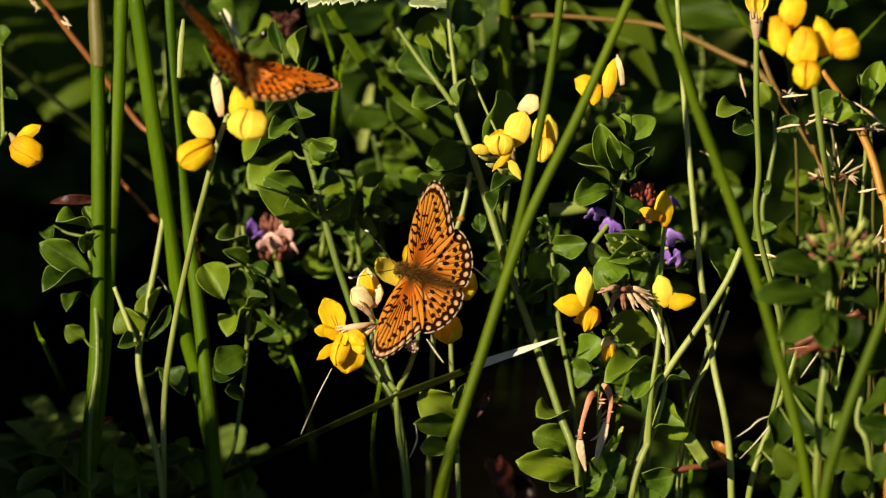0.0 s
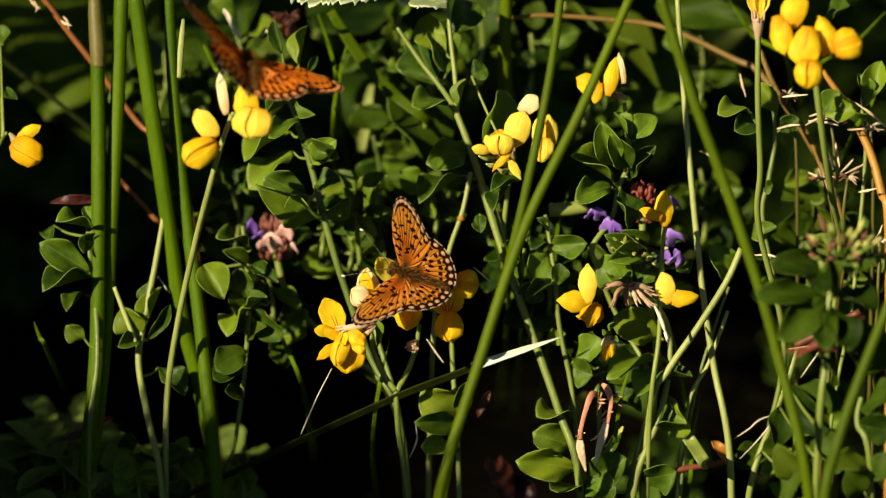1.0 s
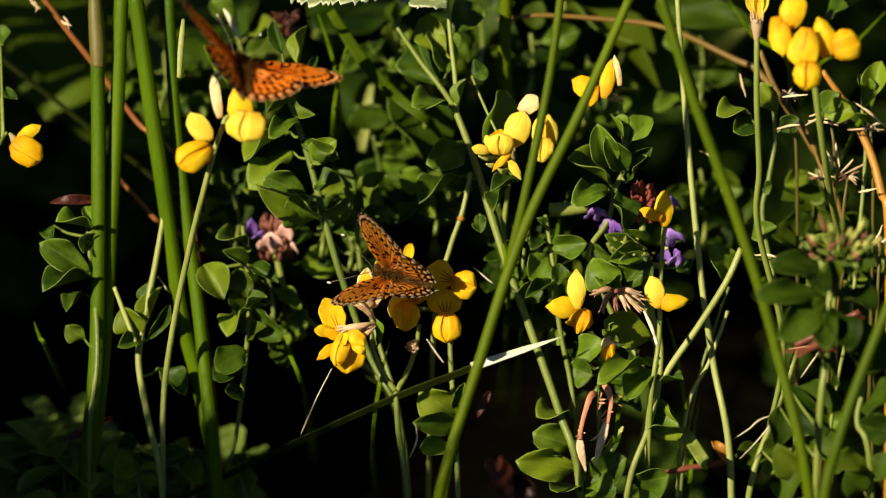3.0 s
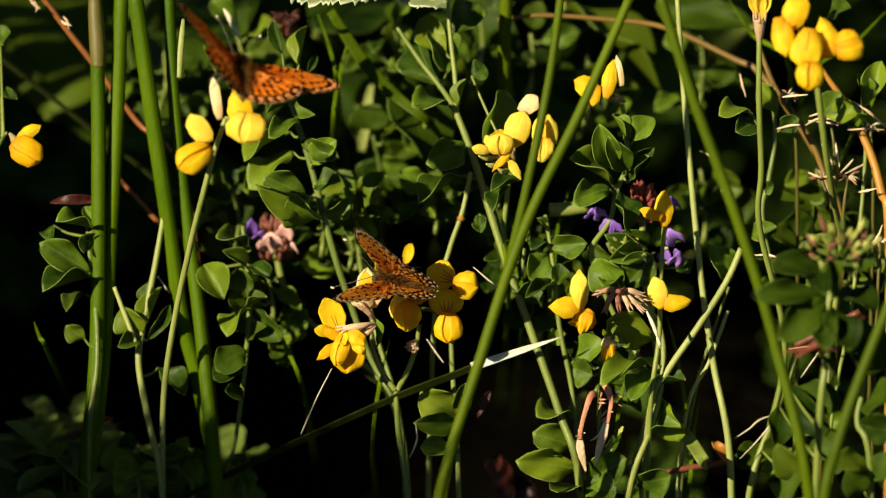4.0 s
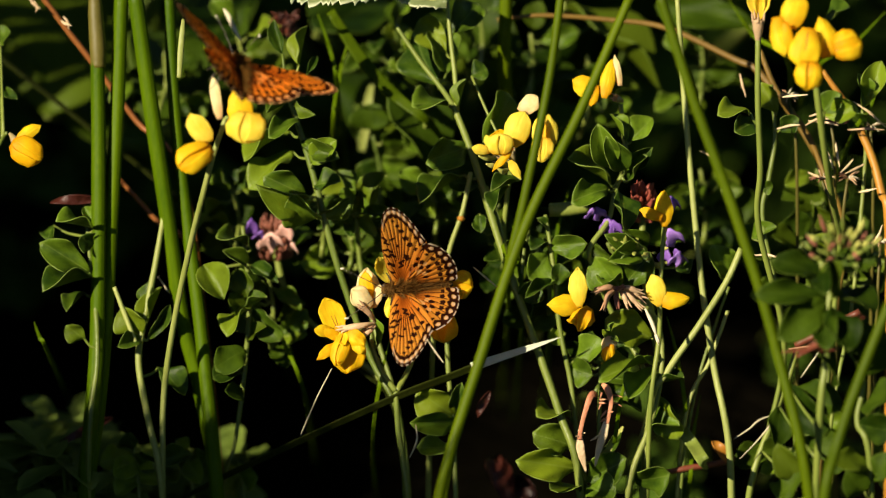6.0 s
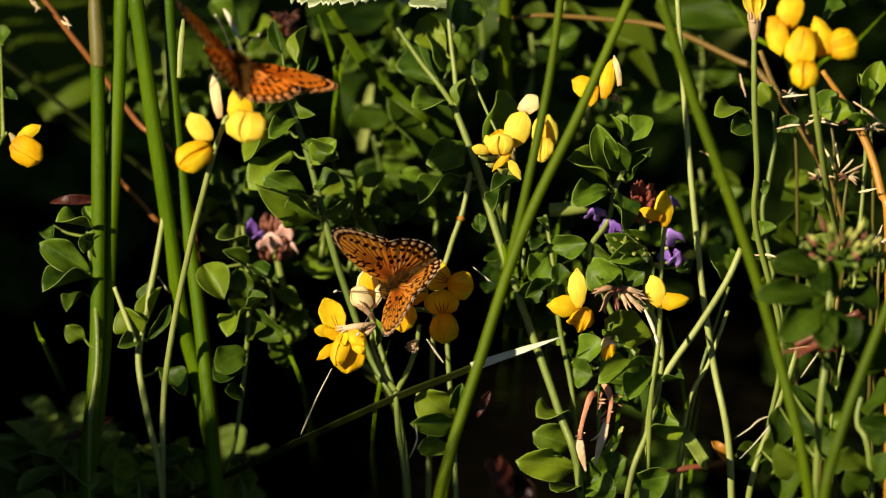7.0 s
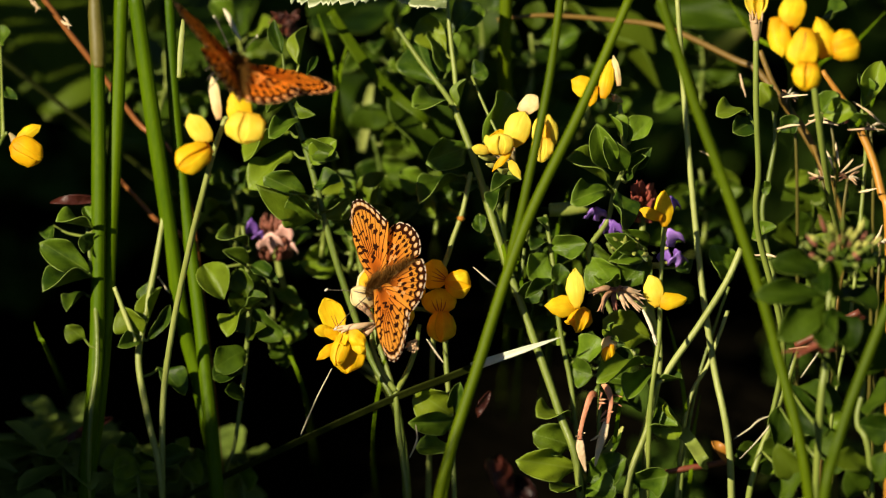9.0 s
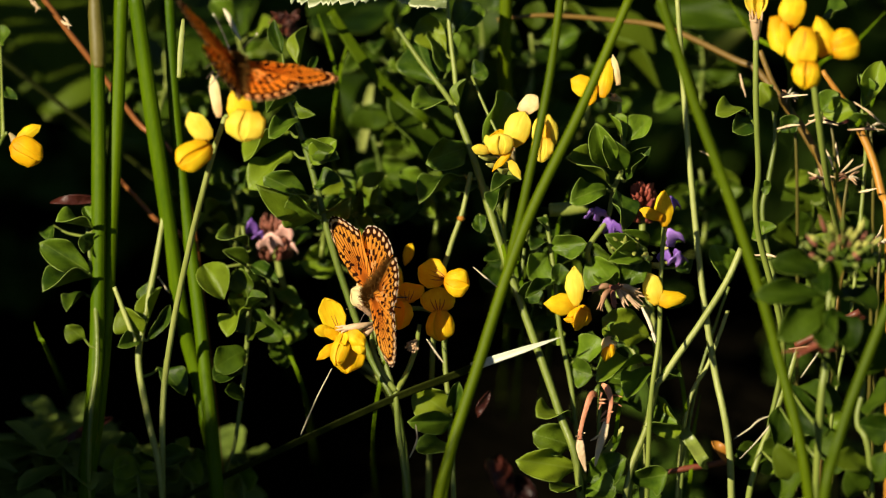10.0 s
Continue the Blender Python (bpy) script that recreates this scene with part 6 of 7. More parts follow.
plant_p = trefoil("broad-leaved bright green shoot beside dry stalks", ([(73.0, -43.4, 130.3), (72.5, -46.1, 124.6), (71.9, -48.8, 118.9), (71.7, -50.5, 110.3), (70.5, -54.1, 97.9)], (0.5, 0.6, 0.7, 0.7, 0.7)),
                  ([(79.3, -45.6, 106.7), (78.8, -47.8, 101.9), (78.0, -50.0, 97.1), (80.4, -53.6, 89.4)], (0.5, 0.55, 0.6, 0.6), True))
for b, t, w, tw, sh in (((71.9, -45.9, 125.1), (62.9, -47.4, 131.3), 6.0, 10, 3), ((71.4, -47.4, 121.7), (60.0, -51.8, 126.7), 6.0, -20, 1), ((71.9, -47.6, 121.3), (63.5, -56.9, 120.4), 7.0, 10, 3), ((72.5, -44.3, 128.4), (68.7, -55.1, 128.9), 5.5, 20, 1), ((73.0, -43.8, 129.4), (78.9, -49.9, 130.5), 6.5, 0, 1),
                        ((72.6, -49.0, 123.1), (72.5, -52.2, 130.4), 6.0, 0, 3), ((72.9, -49.9, 121.1), (75.0, -59.5, 119.4), 6.5, 5, 1), ((72.3, -50.1, 120.6), (69.7, -59.5, 119.4), 6.5, 10, 1), ((73.5, -46.6, 123.6), (80.2, -52.8, 124.3), 6.5, 0, 3), ((76.0, -46.0, 110.5), (82.1, -48.2, 115.2), 6.0, 10, 1),
                        ((73.8, -45.1, 112.4), (72.5, -54.1, 107.4), 7.0, 20, 4), ((78.2, -46.1, 105.8), (83.6, -49.6, 112.2), 7.0, 10, 1), ((78.8, -48.7, 100.0), (83.6, -52.7, 105.5), 7.0, 0, 1), ((78.0, -50.0, 97.1), (83.6, -56.3, 97.9), 6.0, 0, 3), ((66.0, -40.2, 99.3), (73.6, -47.0, 99.1), 7.5, 0, 3),
                        ((65.4, -39.7, 100.3), (69.9, -49.2, 94.3), 7.5, 20, 1), ((63.9, -39.8, 95.5), (63.7, -46.1, 91.5), 4.4, 20, 1), ((70.1, -47.0, 89.5), (75.2, -49.6, 93.3), 6.0, 0, 1), ((67.9, -49.7, 83.7), (63.4, -51.4, 91.9), 5.0, 0, 1), ((80.4, -53.6, 89.4), (74.8, -55.9, 94.0), 6.0, 0, 1), ((80.9, -54.6, 87.5), (83.3, -56.3, 93.2), 5.0, 0, 1),
                        ((79.3, -55.5, 85.5), (75.9, -57.7, 90.3), 6.5, 0, 4), ((63.7, -50.6, 81.8), (66.7, -52.3, 87.6), 5.0, 0, 3), ((60.8, -41.6, 86.9), (64.3, -44.7, 89.6), 4.0, 0, 1)):
    # big or low leaves get the copy coloured as shaded
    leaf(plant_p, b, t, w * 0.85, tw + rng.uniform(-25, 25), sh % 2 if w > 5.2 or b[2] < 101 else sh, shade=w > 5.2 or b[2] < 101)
r_bud = random.Random(23)
for k in range(90):
    way = Vector((r_bud.uniform(-1, 1), r_bud.uniform(-1, 0.3), r_bud.uniform(-0.9, 1))).normalized()
    p = Vector((74.5, -46.5, 131.0)) + Vector((way.x * 6.5, way.y * 2.5, way.z * 5.0)) * r_bud.uniform(0.3, 1.0)
    tip = p + (way + Vector((0, 0, 0.6))) * r_bud.uniform(1.0, 2.4)
    bm = bmesh.new()
    tube(bm, [rel(plant_p, p), rel(plant_p, (p + tip) / 2), rel(plant_p, tip)], (0.3, r_bud.uniform(0.4, 0.75), 0.08), 7, 0.6, 0, 4)
    part("bud", bm, r_bud.choice((SPENT_GREEN, STEM, STEM, PINK_BRACT)), plant_p, "yellow-green bud of a forming head")

plant_q = trefoil("small leafy shoot under the dry stalk", ([(64.2, 19.0, 136.6), (65.0, 14.8, 127.6), (63.7, 11.1, 119.6), (62.6, 7.6, 112.1), (66.8, -1.1, 91.1), (63.9, -8.3, 75.6), (60.0, -13.5, 62.2)], (0.4, 0.5, 0.5, 0.4, 0.35, 0.35, 0.35)))
for b, t, w, tw, sh in (((65.2, 14.9, 132.4), (62.1, 15.4, 138.2), 3.6, 20, 1), ((65.8, 13.5, 129.4), (68.9, 11.4, 132.1), 3.0, 0, 1), ((60.5, 8.2, 108.7), (64.7, 5.5, 112.4), 3.4, 0, 0)):
    leaf(plant_q, b, t, w, tw, sh)


# leafy shoots in the half shade behind
for top, foot in (((-9.6, 57.4, 133.6), (-10.8, 57.1, 118.8)), ((-2.7, 48.5, 128.8), (-3.9, 47.7, 113.0)), ((7.5, 60.2, 134.9), (6.4, 57.6, 119.9)), ((17.8, 60.1, 130.0), (16.7, 57.5, 114.9)), ((29.2, 58.1, 125.9), (28.2, 55.5, 110.8)),
                  ((-14.1, 45.9, 113.8), (-13.0, 42.8, 97.7)), ((10.8, 27.4, 107.3), (11.9, 25.3, 93.3)), ((16.4, 27.0, 111.1), (15.9, 24.9, 97.2)), ((52.2, 63.8, 128.4), (51.3, 60.6, 112.3)), ((-41.4, 56.4, 131.6), (-40.4, 53.3, 115.5)), ((-56.3, 56.8, 127.7), (-57.6, 54.2, 112.6)),
                  ((71.3, 22.7, 102.0), (72.1, 19.7, 86.0)), ((68.5, -0.4, 75.9), (68.7, -4.3, 62.9)), ((-42.2, 32.5, 108.7), (-41.2, 30.4, 94.7)), ((-25.2, 28.4, 109.3), (-24.1, 26.3, 95.4)), ((51.8, 43.0, 107.6), (52.0, 39.9, 91.5)),
                  ((-35.1, 16.8, 98.6), (-34.1, 13.3, 81.7)), ((-19.5, 23.7, 104.0), (-18.5, 23.5, 94.2)), ((19.0, 12.7, 104.2), (20.8, 10.7, 90.4)), ((32.4, 13.2, 105.2), (34.1, 11.7, 97.3)), ((30.6, -0.3, 85.8), (29.5, -1.3, 78.9)),
                  ((74.3, 30.3, 113.4), (75.0, 27.3, 102.3)), ((79.9, 18.2, 106.5), (80.1, 15.3, 95.6)), ((-2.7, 27.0, 111.1), (-1.6, 26.4, 100.3))):
    t, f = Vector(top), Vector(foot)
    shoot = plant("trefoil_shoot", "leafy trefoil shoot in the shade behind", "wildflower", ([tuple(t), tuple((t + f) / 2 + Vector((1, 0, 0))), tuple(f), (f.x, f.y + f.z * 1.2, f.z * 0.4), (f.x, f.y + f.z * 1.9, -1)], (0.35, 0.45, 0.5, 0.5, 0.4)), group="shoots behind the flowers")
    for k in range(9):
        b = t.lerp(f, rng.uniform(0.0, 1.0))
        a = rng.uniform(0, 6.28)
        way = Vector((math.cos(a), -0.35 + 0.4 * math.sin(a), 0.5 * math.sin(a) + 0.2)) * rng.uniform(5, 9)
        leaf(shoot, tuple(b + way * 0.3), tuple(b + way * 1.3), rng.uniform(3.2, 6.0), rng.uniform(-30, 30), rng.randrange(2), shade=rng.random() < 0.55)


# ---- selfheal ----
def selfheal(label, head, foot, bracts, petals, size=1.0):
    ob = plant("selfheal", label, "wildflower", ([head, *foot], (0.7, 0.7, 0.6, 0.5)), group="selfheal plants")
    h = Vector(head)
    r = random.Random(int(h.x * 10))
    bm = bmesh.new()
    for ring in range(5):
        for k in range(14):
            a = 2 * math.pi * k / 14 + ring * 0.35 + r.uniform(-0.15, 0.15)
            out = Vector((math.cos(a), math.sin(a), 0)) * (3.4 - 0.35 * ring) * size
            c = h + out * 0.6 + Vector((0, 0, (ring * 1.9 - 3.8) * size))
            tip = c + out * r.uniform(0.4, 1.0) + Vector((0, 0, r.uniform(2.0, 4.2) * size))
            tube(bm, [rel(ob, c), rel(ob, (c + tip) / 2 + out * 0.2), rel(ob, tip)], (0.4 * size, r.uniform(0.5, 0.85) * size, 0.06), 7, 0.5, 0, 4)
    part("flower_head", bm, bracts, ob, "crowded rough bracts of the flower head")
    for p, s, tint in petals:
        bm = bmesh.new()

        def f(u, v):
            w = 2.4 * s * math.sin(math.pi * (0.10 + 0.86 * v)) ** 0.5 * (1 + 0.14 * math.sin(9 * u + 6 * v))
            return ((2 * u - 1) * w, -3.6 * s * v * math.cos(v * 1.1), 4.2 * s * v - 1.5 * (2 * u - 1) ** 2 * s)
        sheet(bm, f, 6, 6, 0.25)
        lip = bm
        o = part("petal", lip, tint, ob, "hooded petal")
        o.matrix_basis = Matrix.Translation(Vector(rel(ob, p)) * MM) @ Euler((r.uniform(-0.4, 0.4), r.uniform(-0.6, 0.6), r.uniform(-0.8, 0.8))).to_matrix().to_4x4()
    return ob


selfheal("fading pinkish selfheal head with a violet petal", (-33.6, 22.7, 100.6), [(-30.5, 18.9, 90.1), (-22.0, 17.1, 81.5), (-10.7, 11.2, 73.7), (-7.5, -1.3, 60.9)], PINK_BRACT, [((-38.3, 20.9, 103.8), 0.70, PURPLE), ((-36.8, 18.7, 103.9), 0.52, PURPLE), ((-31.4, 18.7, 103.9), 0.81, PINK_PETAL), ((-32.5, 16.3, 103.5), 0.68, PINK_PETAL), ((-29.3, 17.7, 101.7), 0.61, PINK_PETAL), ((-34.8, 17.0, 102.6), 0.81, PINK_PETAL)], 0.80)
heal_b = selfheal("selfheal with violet petals and wine-red bracts", (39.2, 10.8, 114.1), [(39.2, 5.9, 103.7), (41.6, -0.2, 90.7), (41.6, -6.2, 82.5), (36.2, -16.0, 63.9)], WINE_BRACT,
                  [((29.1, 6.5, 114.4), 0.64, PURPLE), ((30.9, 5.5, 114.6), 0.59, PURPLE), ((32.4, 5.2, 111.6), 0.69, PURPLE), ((34.0, 4.2, 111.8), 0.59, PURPLE), ((45.6, 2.6, 110.8), 0.80, PURPLE), ((43.4, 0.9, 107.3), 0.64, PURPLE), ((44.9, -0.2, 107.3), 0.59, PURPLE), ((46.9, 1.1, 107.7), 0.69, PURPLE), ((45.6, 7.2, 116.0), 0.53, PURPLE)], 0.72)
r_spent = random.Random(17)
for k in range(26):
    p = Vector((38.8, 2.5, 108.2)) + Vector((r_spent.uniform(-4.4, 4.4), r_spent.uniform(-2, 2), r_spent.uniform(-2.6, 2.6)))
    way = Vector((r_spent.uniform(-1, 1), r_spent.uniform(-1, 0), r_spent.uniform(-0.2, 1))).normalized() * r_spent.uniform(1.5, 3.2)
    bm = bmesh.new()
    tube(bm, [rel(heal_b, p), rel(heal_b, p + way * 0.5), rel(heal_b, p + way)], (0.25, r_spent.uniform(0.4, 0.75), 0.06), 7, 0.45, 0, 4)
    part("bract", bm, SPENT_GREEN, heal_b, "yellow-green spent bract")
for b, t, w, tw in (((38.2, 3.7, 108.4), (32.0, 1.0, 112.1), 3.5, 0), ((38.2, 3.2, 107.4), (33.1, -2.7, 109.0), 3.5, 10), ((39.3, 3.7, 108.4), (35.8, -0.4, 113.9), 3.0, 0), ((46.5, 2.3, 105.4), (48.0, -0.0, 105.3), 4.0, 0)):
    leaf(heal_b, b, t, w, tw, 4)


# ---- withered and dead things ----
pods = plant("withered_trefoil", "withered trefoil with two drooping pinkish pods", "wildflower", ([(30.6, -11.6, 85.2), (30.4, -13.9, 77.8), (30.7, -18.6, 65.3)], (0.4, 0.45, 0.5)))
for pts, low in (([(30.0, -14.0, 85.0), (28.9, -16.0, 86.3), (27.8, -18.0, 84.4), (26.8, -19.3, 80.8), (26.5, -19.6, 78.4)], [(26.5, -19.2, 78.9), (26.6, -20.0, 77.1), (27.1, -20.6, 74.7), (27.8, -21.0, 72.0)]),
                 ([(31.0, -14.5, 87.8), (31.9, -16.5, 87.7), (32.5, -18.4, 86.1), (32.1, -19.4, 83.4), (31.6, -19.6, 81.6)], [(31.8, -19.4, 82.7), (31.1, -20.2, 79.9), (30.2, -20.6, 76.7), (29.5, -21.0, 73.2)])):
    bm = bmesh.new()
    tube(bm, [rel(pods, p) for p in pts], (0.35, 0.72, 0.5, 0.42, 0.5), 15, 0.75, 5, crease=0.2)
    pod = part("pod", bm, POD, pods, "salmon-brown drying pod")
    bm = bmesh.new()
    tube(bm, [rel(pods, p) for p in low], (0.5, 0.85, 0.62, 0.12), 16, 0.5, 4, crease=0.3)
    part("husk", bm, HUSK, pod, "papery cream husk")
for k in range(16):
    q = Vector(((30.6, 26.9, 32.0, 30.4)[k % 4], (-15.5, -18.6, -18.6, -19.6)[k % 4], (86.4, 80.5, 83.6, 79.5)[k % 4])) + Vector((r_spent.uniform(-0.5, 0.5), -0.4, r_spent.uniform(-2.2, 1.0)))
    way = Vector((r_spent.uniform(-1, 1), -0.5, r_spent.uniform(-1.6, 0.4))).normalized() * r_spent.uniform(1.0, 2.4)
    bm = bmesh.new()
    tube(bm, [rel(pods, q), rel(pods, q + way * 0.5), rel(pods, q + way)], (0.18, r_spent.uniform(0.14, 0.3), 0.03), 6, 0.4, 0, 4)
    part("dry_bract", bm, (POD, HUSK)[k % 2], pods)
for pts in ([(32.4, -15.6, 86.0), (33.7, -16.5, 86.4), (34.8, -17.6, 86.5)], [(32.6, -16.2, 84.8), (33.7, -17.2, 85.0), (34.6, -18.3, 84.9)]):
    bm = bmesh.new()
    tube(bm, [rel(pods, p) for p in pts], (0.18, 0.15, 0.06), 6, per=4)
    part("bract", bm, POD, pods)
bud = bloom(pods, "bud", (32.4, -15.4, 98.5), (31.6, -17.0, 95.4), (0.7, 1.4, 1.6, 1.3, 0.8), 1.0, CREAM_PETAL, ruffle=0.4)
for base, tip, width in (((31.9, -17.4, 97.3), (31.2, -18.4, 94.6), 0.9), ((32.6, -17.2, 97.7), (32.4, -18.0, 95.4), 0.6)):
    bloom(pods, "petal", base, tip, (0.4, width, width, 0.4), 0.4, AMBER_PETAL, ruffle=0.3)
for base, tip in (((32.5, -14.8, 98.5), (30.8, -15.2, 99.9)), ((32.6, -15.2, 98.7), (35.1, -16.4, 97.1)), ((32.3, -14.0, 98.6), (33.0, -13.4, 100.7)), ((32.5, -15.6, 98.6), (33.8, -17.0, 98.1))):
    leaf(pods, base, tip, 1.3, 0, 2, stalk=False)


def dead_leaf(label, base, tip, width, curl, skin=DEAD_LEAF):
    b, t = Vector(base), Vector(tip)
    y = (t - b).normalized()
    ln = (t - b).length
    x = y.cross(Vector((0, -0.8, 0.6))).normalized()
    z = x.cross(y)
    bm = bmesh.new()

    def f(u, v):
        s = 2 * u - 1
        w = width / 2 * math.sin(math.pi * (0.05 + 0.9 * v)) ** 0.6
        q = x * (w * math.sin(s * curl) / curl) + y * (ln * v) + z * (w * (1 - math.cos(s * curl)) / curl + 0.8 * math.sin(5 * v + s) - 1.5 * v * v)
        return tuple(q)
    sheet(bm, f, 10, 10, 0.2)
    ob = new("dead_leaf", finish(bm, "dead_leaf", skin))
    ob.location = b * MM
    tagged(ob, label, "dead leaf", "dead leaves")


dead_leaf("dark red curled dead leaf low in the shade", (13.5, -3.1, 56.0), (9.7, 10.1, 60.6), 7, 1.4)
dead_leaf("dark red withered leaf curling at the ground", (18.6, -2.6, 57.1), (11.3, 4.4, 57.9), 6, 1.2)
dead_leaf("red withered leaf strip among leaves", (65.6, -57.0, 114.4), (78.7, -51.8, 120.8), 1.6, 0.9, DARK_RED)
dead_leaf("thin reddish dry leaf strip", (63.0, -56.6, 115.2), (73.8, -56.2, 116.1), 0.8, 0.6, DARK_RED)
dead_leaf("brown dry leaf tip behind the rushes", (-76.8, 11.1, 114.9), (-67.9, 9.7, 116.6), 2.0, 0.8)
dead_leaf("dull red stem leaf at the ground", (-76.0, -5.5, 69.8), (-65.0, -1.1, 74.4), 1.8, 0.8)
dead_leaf("pinkish dry bract among green leaves", (73.9, 12.5, 132.0), (78.2, 10.7, 133.0), 2.2, 0.9)
dead_leaf("rust-brown dead leaf at a stalk's foot", (52.9, -9.0, 72.6), (56.2, -12.0, 70.0), 2.6, 1.2, OCHRE_STEM)
dead_leaf("small brown curled dry leaf", (6.7, -8.3, 78.0), (8.6, -8.5, 82.4), 2.2, 1.2)


def spent_head(at, foot, n, seed, skins=(STRAW, DRY_CALYX, DRY_CALYX, PINK_BRACT), label="withered flower head with pale pinkish spread bracts"):
    """A withered flower head: pale dry bracts spread from one point."""
    r = random.Random(seed)
    ob = plant("spent_flower_head", label, "dry flower", ([at, foot], (0.3, 0.35, 0.35)), material=BROWN_SHEATH, group="spent flower heads")
    for k in range(n + n // 3):
        a = 1.5 * math.pi * k / n + r.uniform(-0.3, 0.3)
        way = Vector((math.cos(a), 0.6 * math.sin(a) - 0.3, r.uniform(-0.3, 0.6))).normalized() * r.uniform(1.6, 3.4)
        bm = bmesh.new()
        p = Vector(at)
        tube(bm, [rel(ob, p), rel(ob, p + way * 0.5 + Vector((0, 0, 0.4))), rel(ob, p + way)], (0.12, r.uniform(0.14, 0.26), 0.05), 6, 0.6, 0, 4)
        part("bract", bm, r.choice(skins), ob)


spent_head((75.7, 14.3, 131.2), (76.7, 10.6, 118.6), 12, 1)
spent_head((73.9, 7.5, 121.4), (76.3, 4.6, 110.4), 10, 2)
spent_head((79.0, 9.5, 120.8), (78.0, 6.0, 108.6), 11, 3)
spent_head((67.6, 19.9, 133.8), (69.4, 14.8, 120.4), 6, 4)
spent_head((85.4, 4.1, 109.4), (84.8, -1.0, 96.0), 10, 5)
spent_head((83.6, 15.5, 129.1), (84.2, 10.1, 115.2), 8, 6)
for at, seed in (((-32.3, 48.0, 137.6), 7), ((-30.8, 50.0, 137.5), 8), ((-31.5, 49.0, 135.2), 9)):
    spent_head(at, (at[0] + 1, at[1] + 290, 1.0), 22, seed, (DARK_RED, DEAD_LEAF, DEAD_LEAF), "dark red-brown withered flower head in the shade")


# ---- butterflies ----
FORE_EDGE = ((2.9, 0.2), (3.6, 3.4), (3.95, 7.5), (3.85, 11.0), (3.4, 14.4), (2.7, 17.2), (1.5, 18.7), (0.0, 18.4), (-1.6, 16.6), (-3.0, 14.0), (-4.1, 11.5), (-4.7, 9.4), (-3.0, 5.0), (-0.8, 0.2))
HIND_EDGE = ((0.6, 0.2), (-1.2, 5.0), (-3.0, 9.3), (-4.6, 10.3), (-6.3, 9.7), (-7.8, 8.2), (-9.0, 6.0), (-9.6, 3.6), (-9.6, 1.4), (-9.0, -0.4), (-6.0, -0.5), (-3.0, -0.4), (-0.4, -0.2))
# scale marks on the wing: place (forward, outward), half length, half width, turn
FORE_SPOTS = ((1.0, 15.5, 0.30, 0.30, 0), (0.3, 14.3, 0.36, 0.34, 0), (-0.3, 13.0, 0.46, 0.44, 0), (-0.9, 11.2, 0.54, 0.50, 0), (-1.5, 9.6, 0.52, 0.46, 0), (-2.5, 8.4, 0.40, 0.36, 0),
              (-0.5, 6.6, 0.70, 0.48, 75), (0.9, 9.5, 0.34, 0.26, 90), (2.9, 5.4, 0.42, 0.34, 20), (2.3, 4.95, 0.40, 0.34, 60), (2.6, 3.3, 0.48, 0.22, 30), (-1.8, 4.9, 0.40, 0.24, 100))
# zigzag strokes: half width, then the corners
FORE_STROKES = ((0.22, (3.5, 11.7), (2.9, 11.2), (3.2, 10.5), (2.6, 10.1)), (0.20, (2.1, 11.1), (1.3, 11.4)), (0.22, (3.6, 8.7), (2.9, 8.9), (2.2, 8.2)), (0.22, (3.5, 7.6), (2.8, 7.1), (2.3, 7.6), (1.7, 6.9)),
                (0.22, (0.2, 5.8), (1.0, 5.3), (0.5, 4.6), (1.2, 4.2)))
HIND_SPOTS = ((-4.5, 7.5, 0.32, 0.30, 0), (-5.5, 6.2, 0.44, 0.42, 0), (-6.2, 4.9, 0.44, 0.42, 0), (-6.5, 3.5, 0.46, 0.44, 0), (-6.4, 2.0, 0.42, 0.42, 0), (-6.5, 0.7, 0.34, 0.34, 0),
              (-1.3, 2.7, 0.40, 0.38, 0), (-2.0, 5.0, 0.60, 0.40, 120), (-3.3, 5.6, 0.50, 0.36, 120), (-3.0, 4.1, 0.46, 0.36, 130), (-4.4, 4.4, 0.55, 0.32, 140), (-4.3, 3.1, 0.55, 0.34, 155), (-3.6, 1.6, 0.50, 0.30, 165), (-2.6, 6.6, 0.40, 0.28, 110))
HIND_PALE = ((-1.3, 2.7, 0.85, 0.80, 0), (-1.6, 4.0, 0.50, 0.40, 110), (-2.5, 3.1, 0.50, 0.40, 140), (-3.5, 2.5, 0.52, 0.36, 160), (-2.6, 4.7, 0.42, 0.30, 125), (-3.8, 5.0, 0.50, 0.34, 130))
FORE_CELLS = (60, 72, 80, 84.5, 87.5, 90.7, 94.0, 97.2, 101, 106, 112.5, 121, 135, 150)
HIND_CELLS = (92, 104, 116, 129.5, 140.5, 150.5, 162, 173.5, 186)


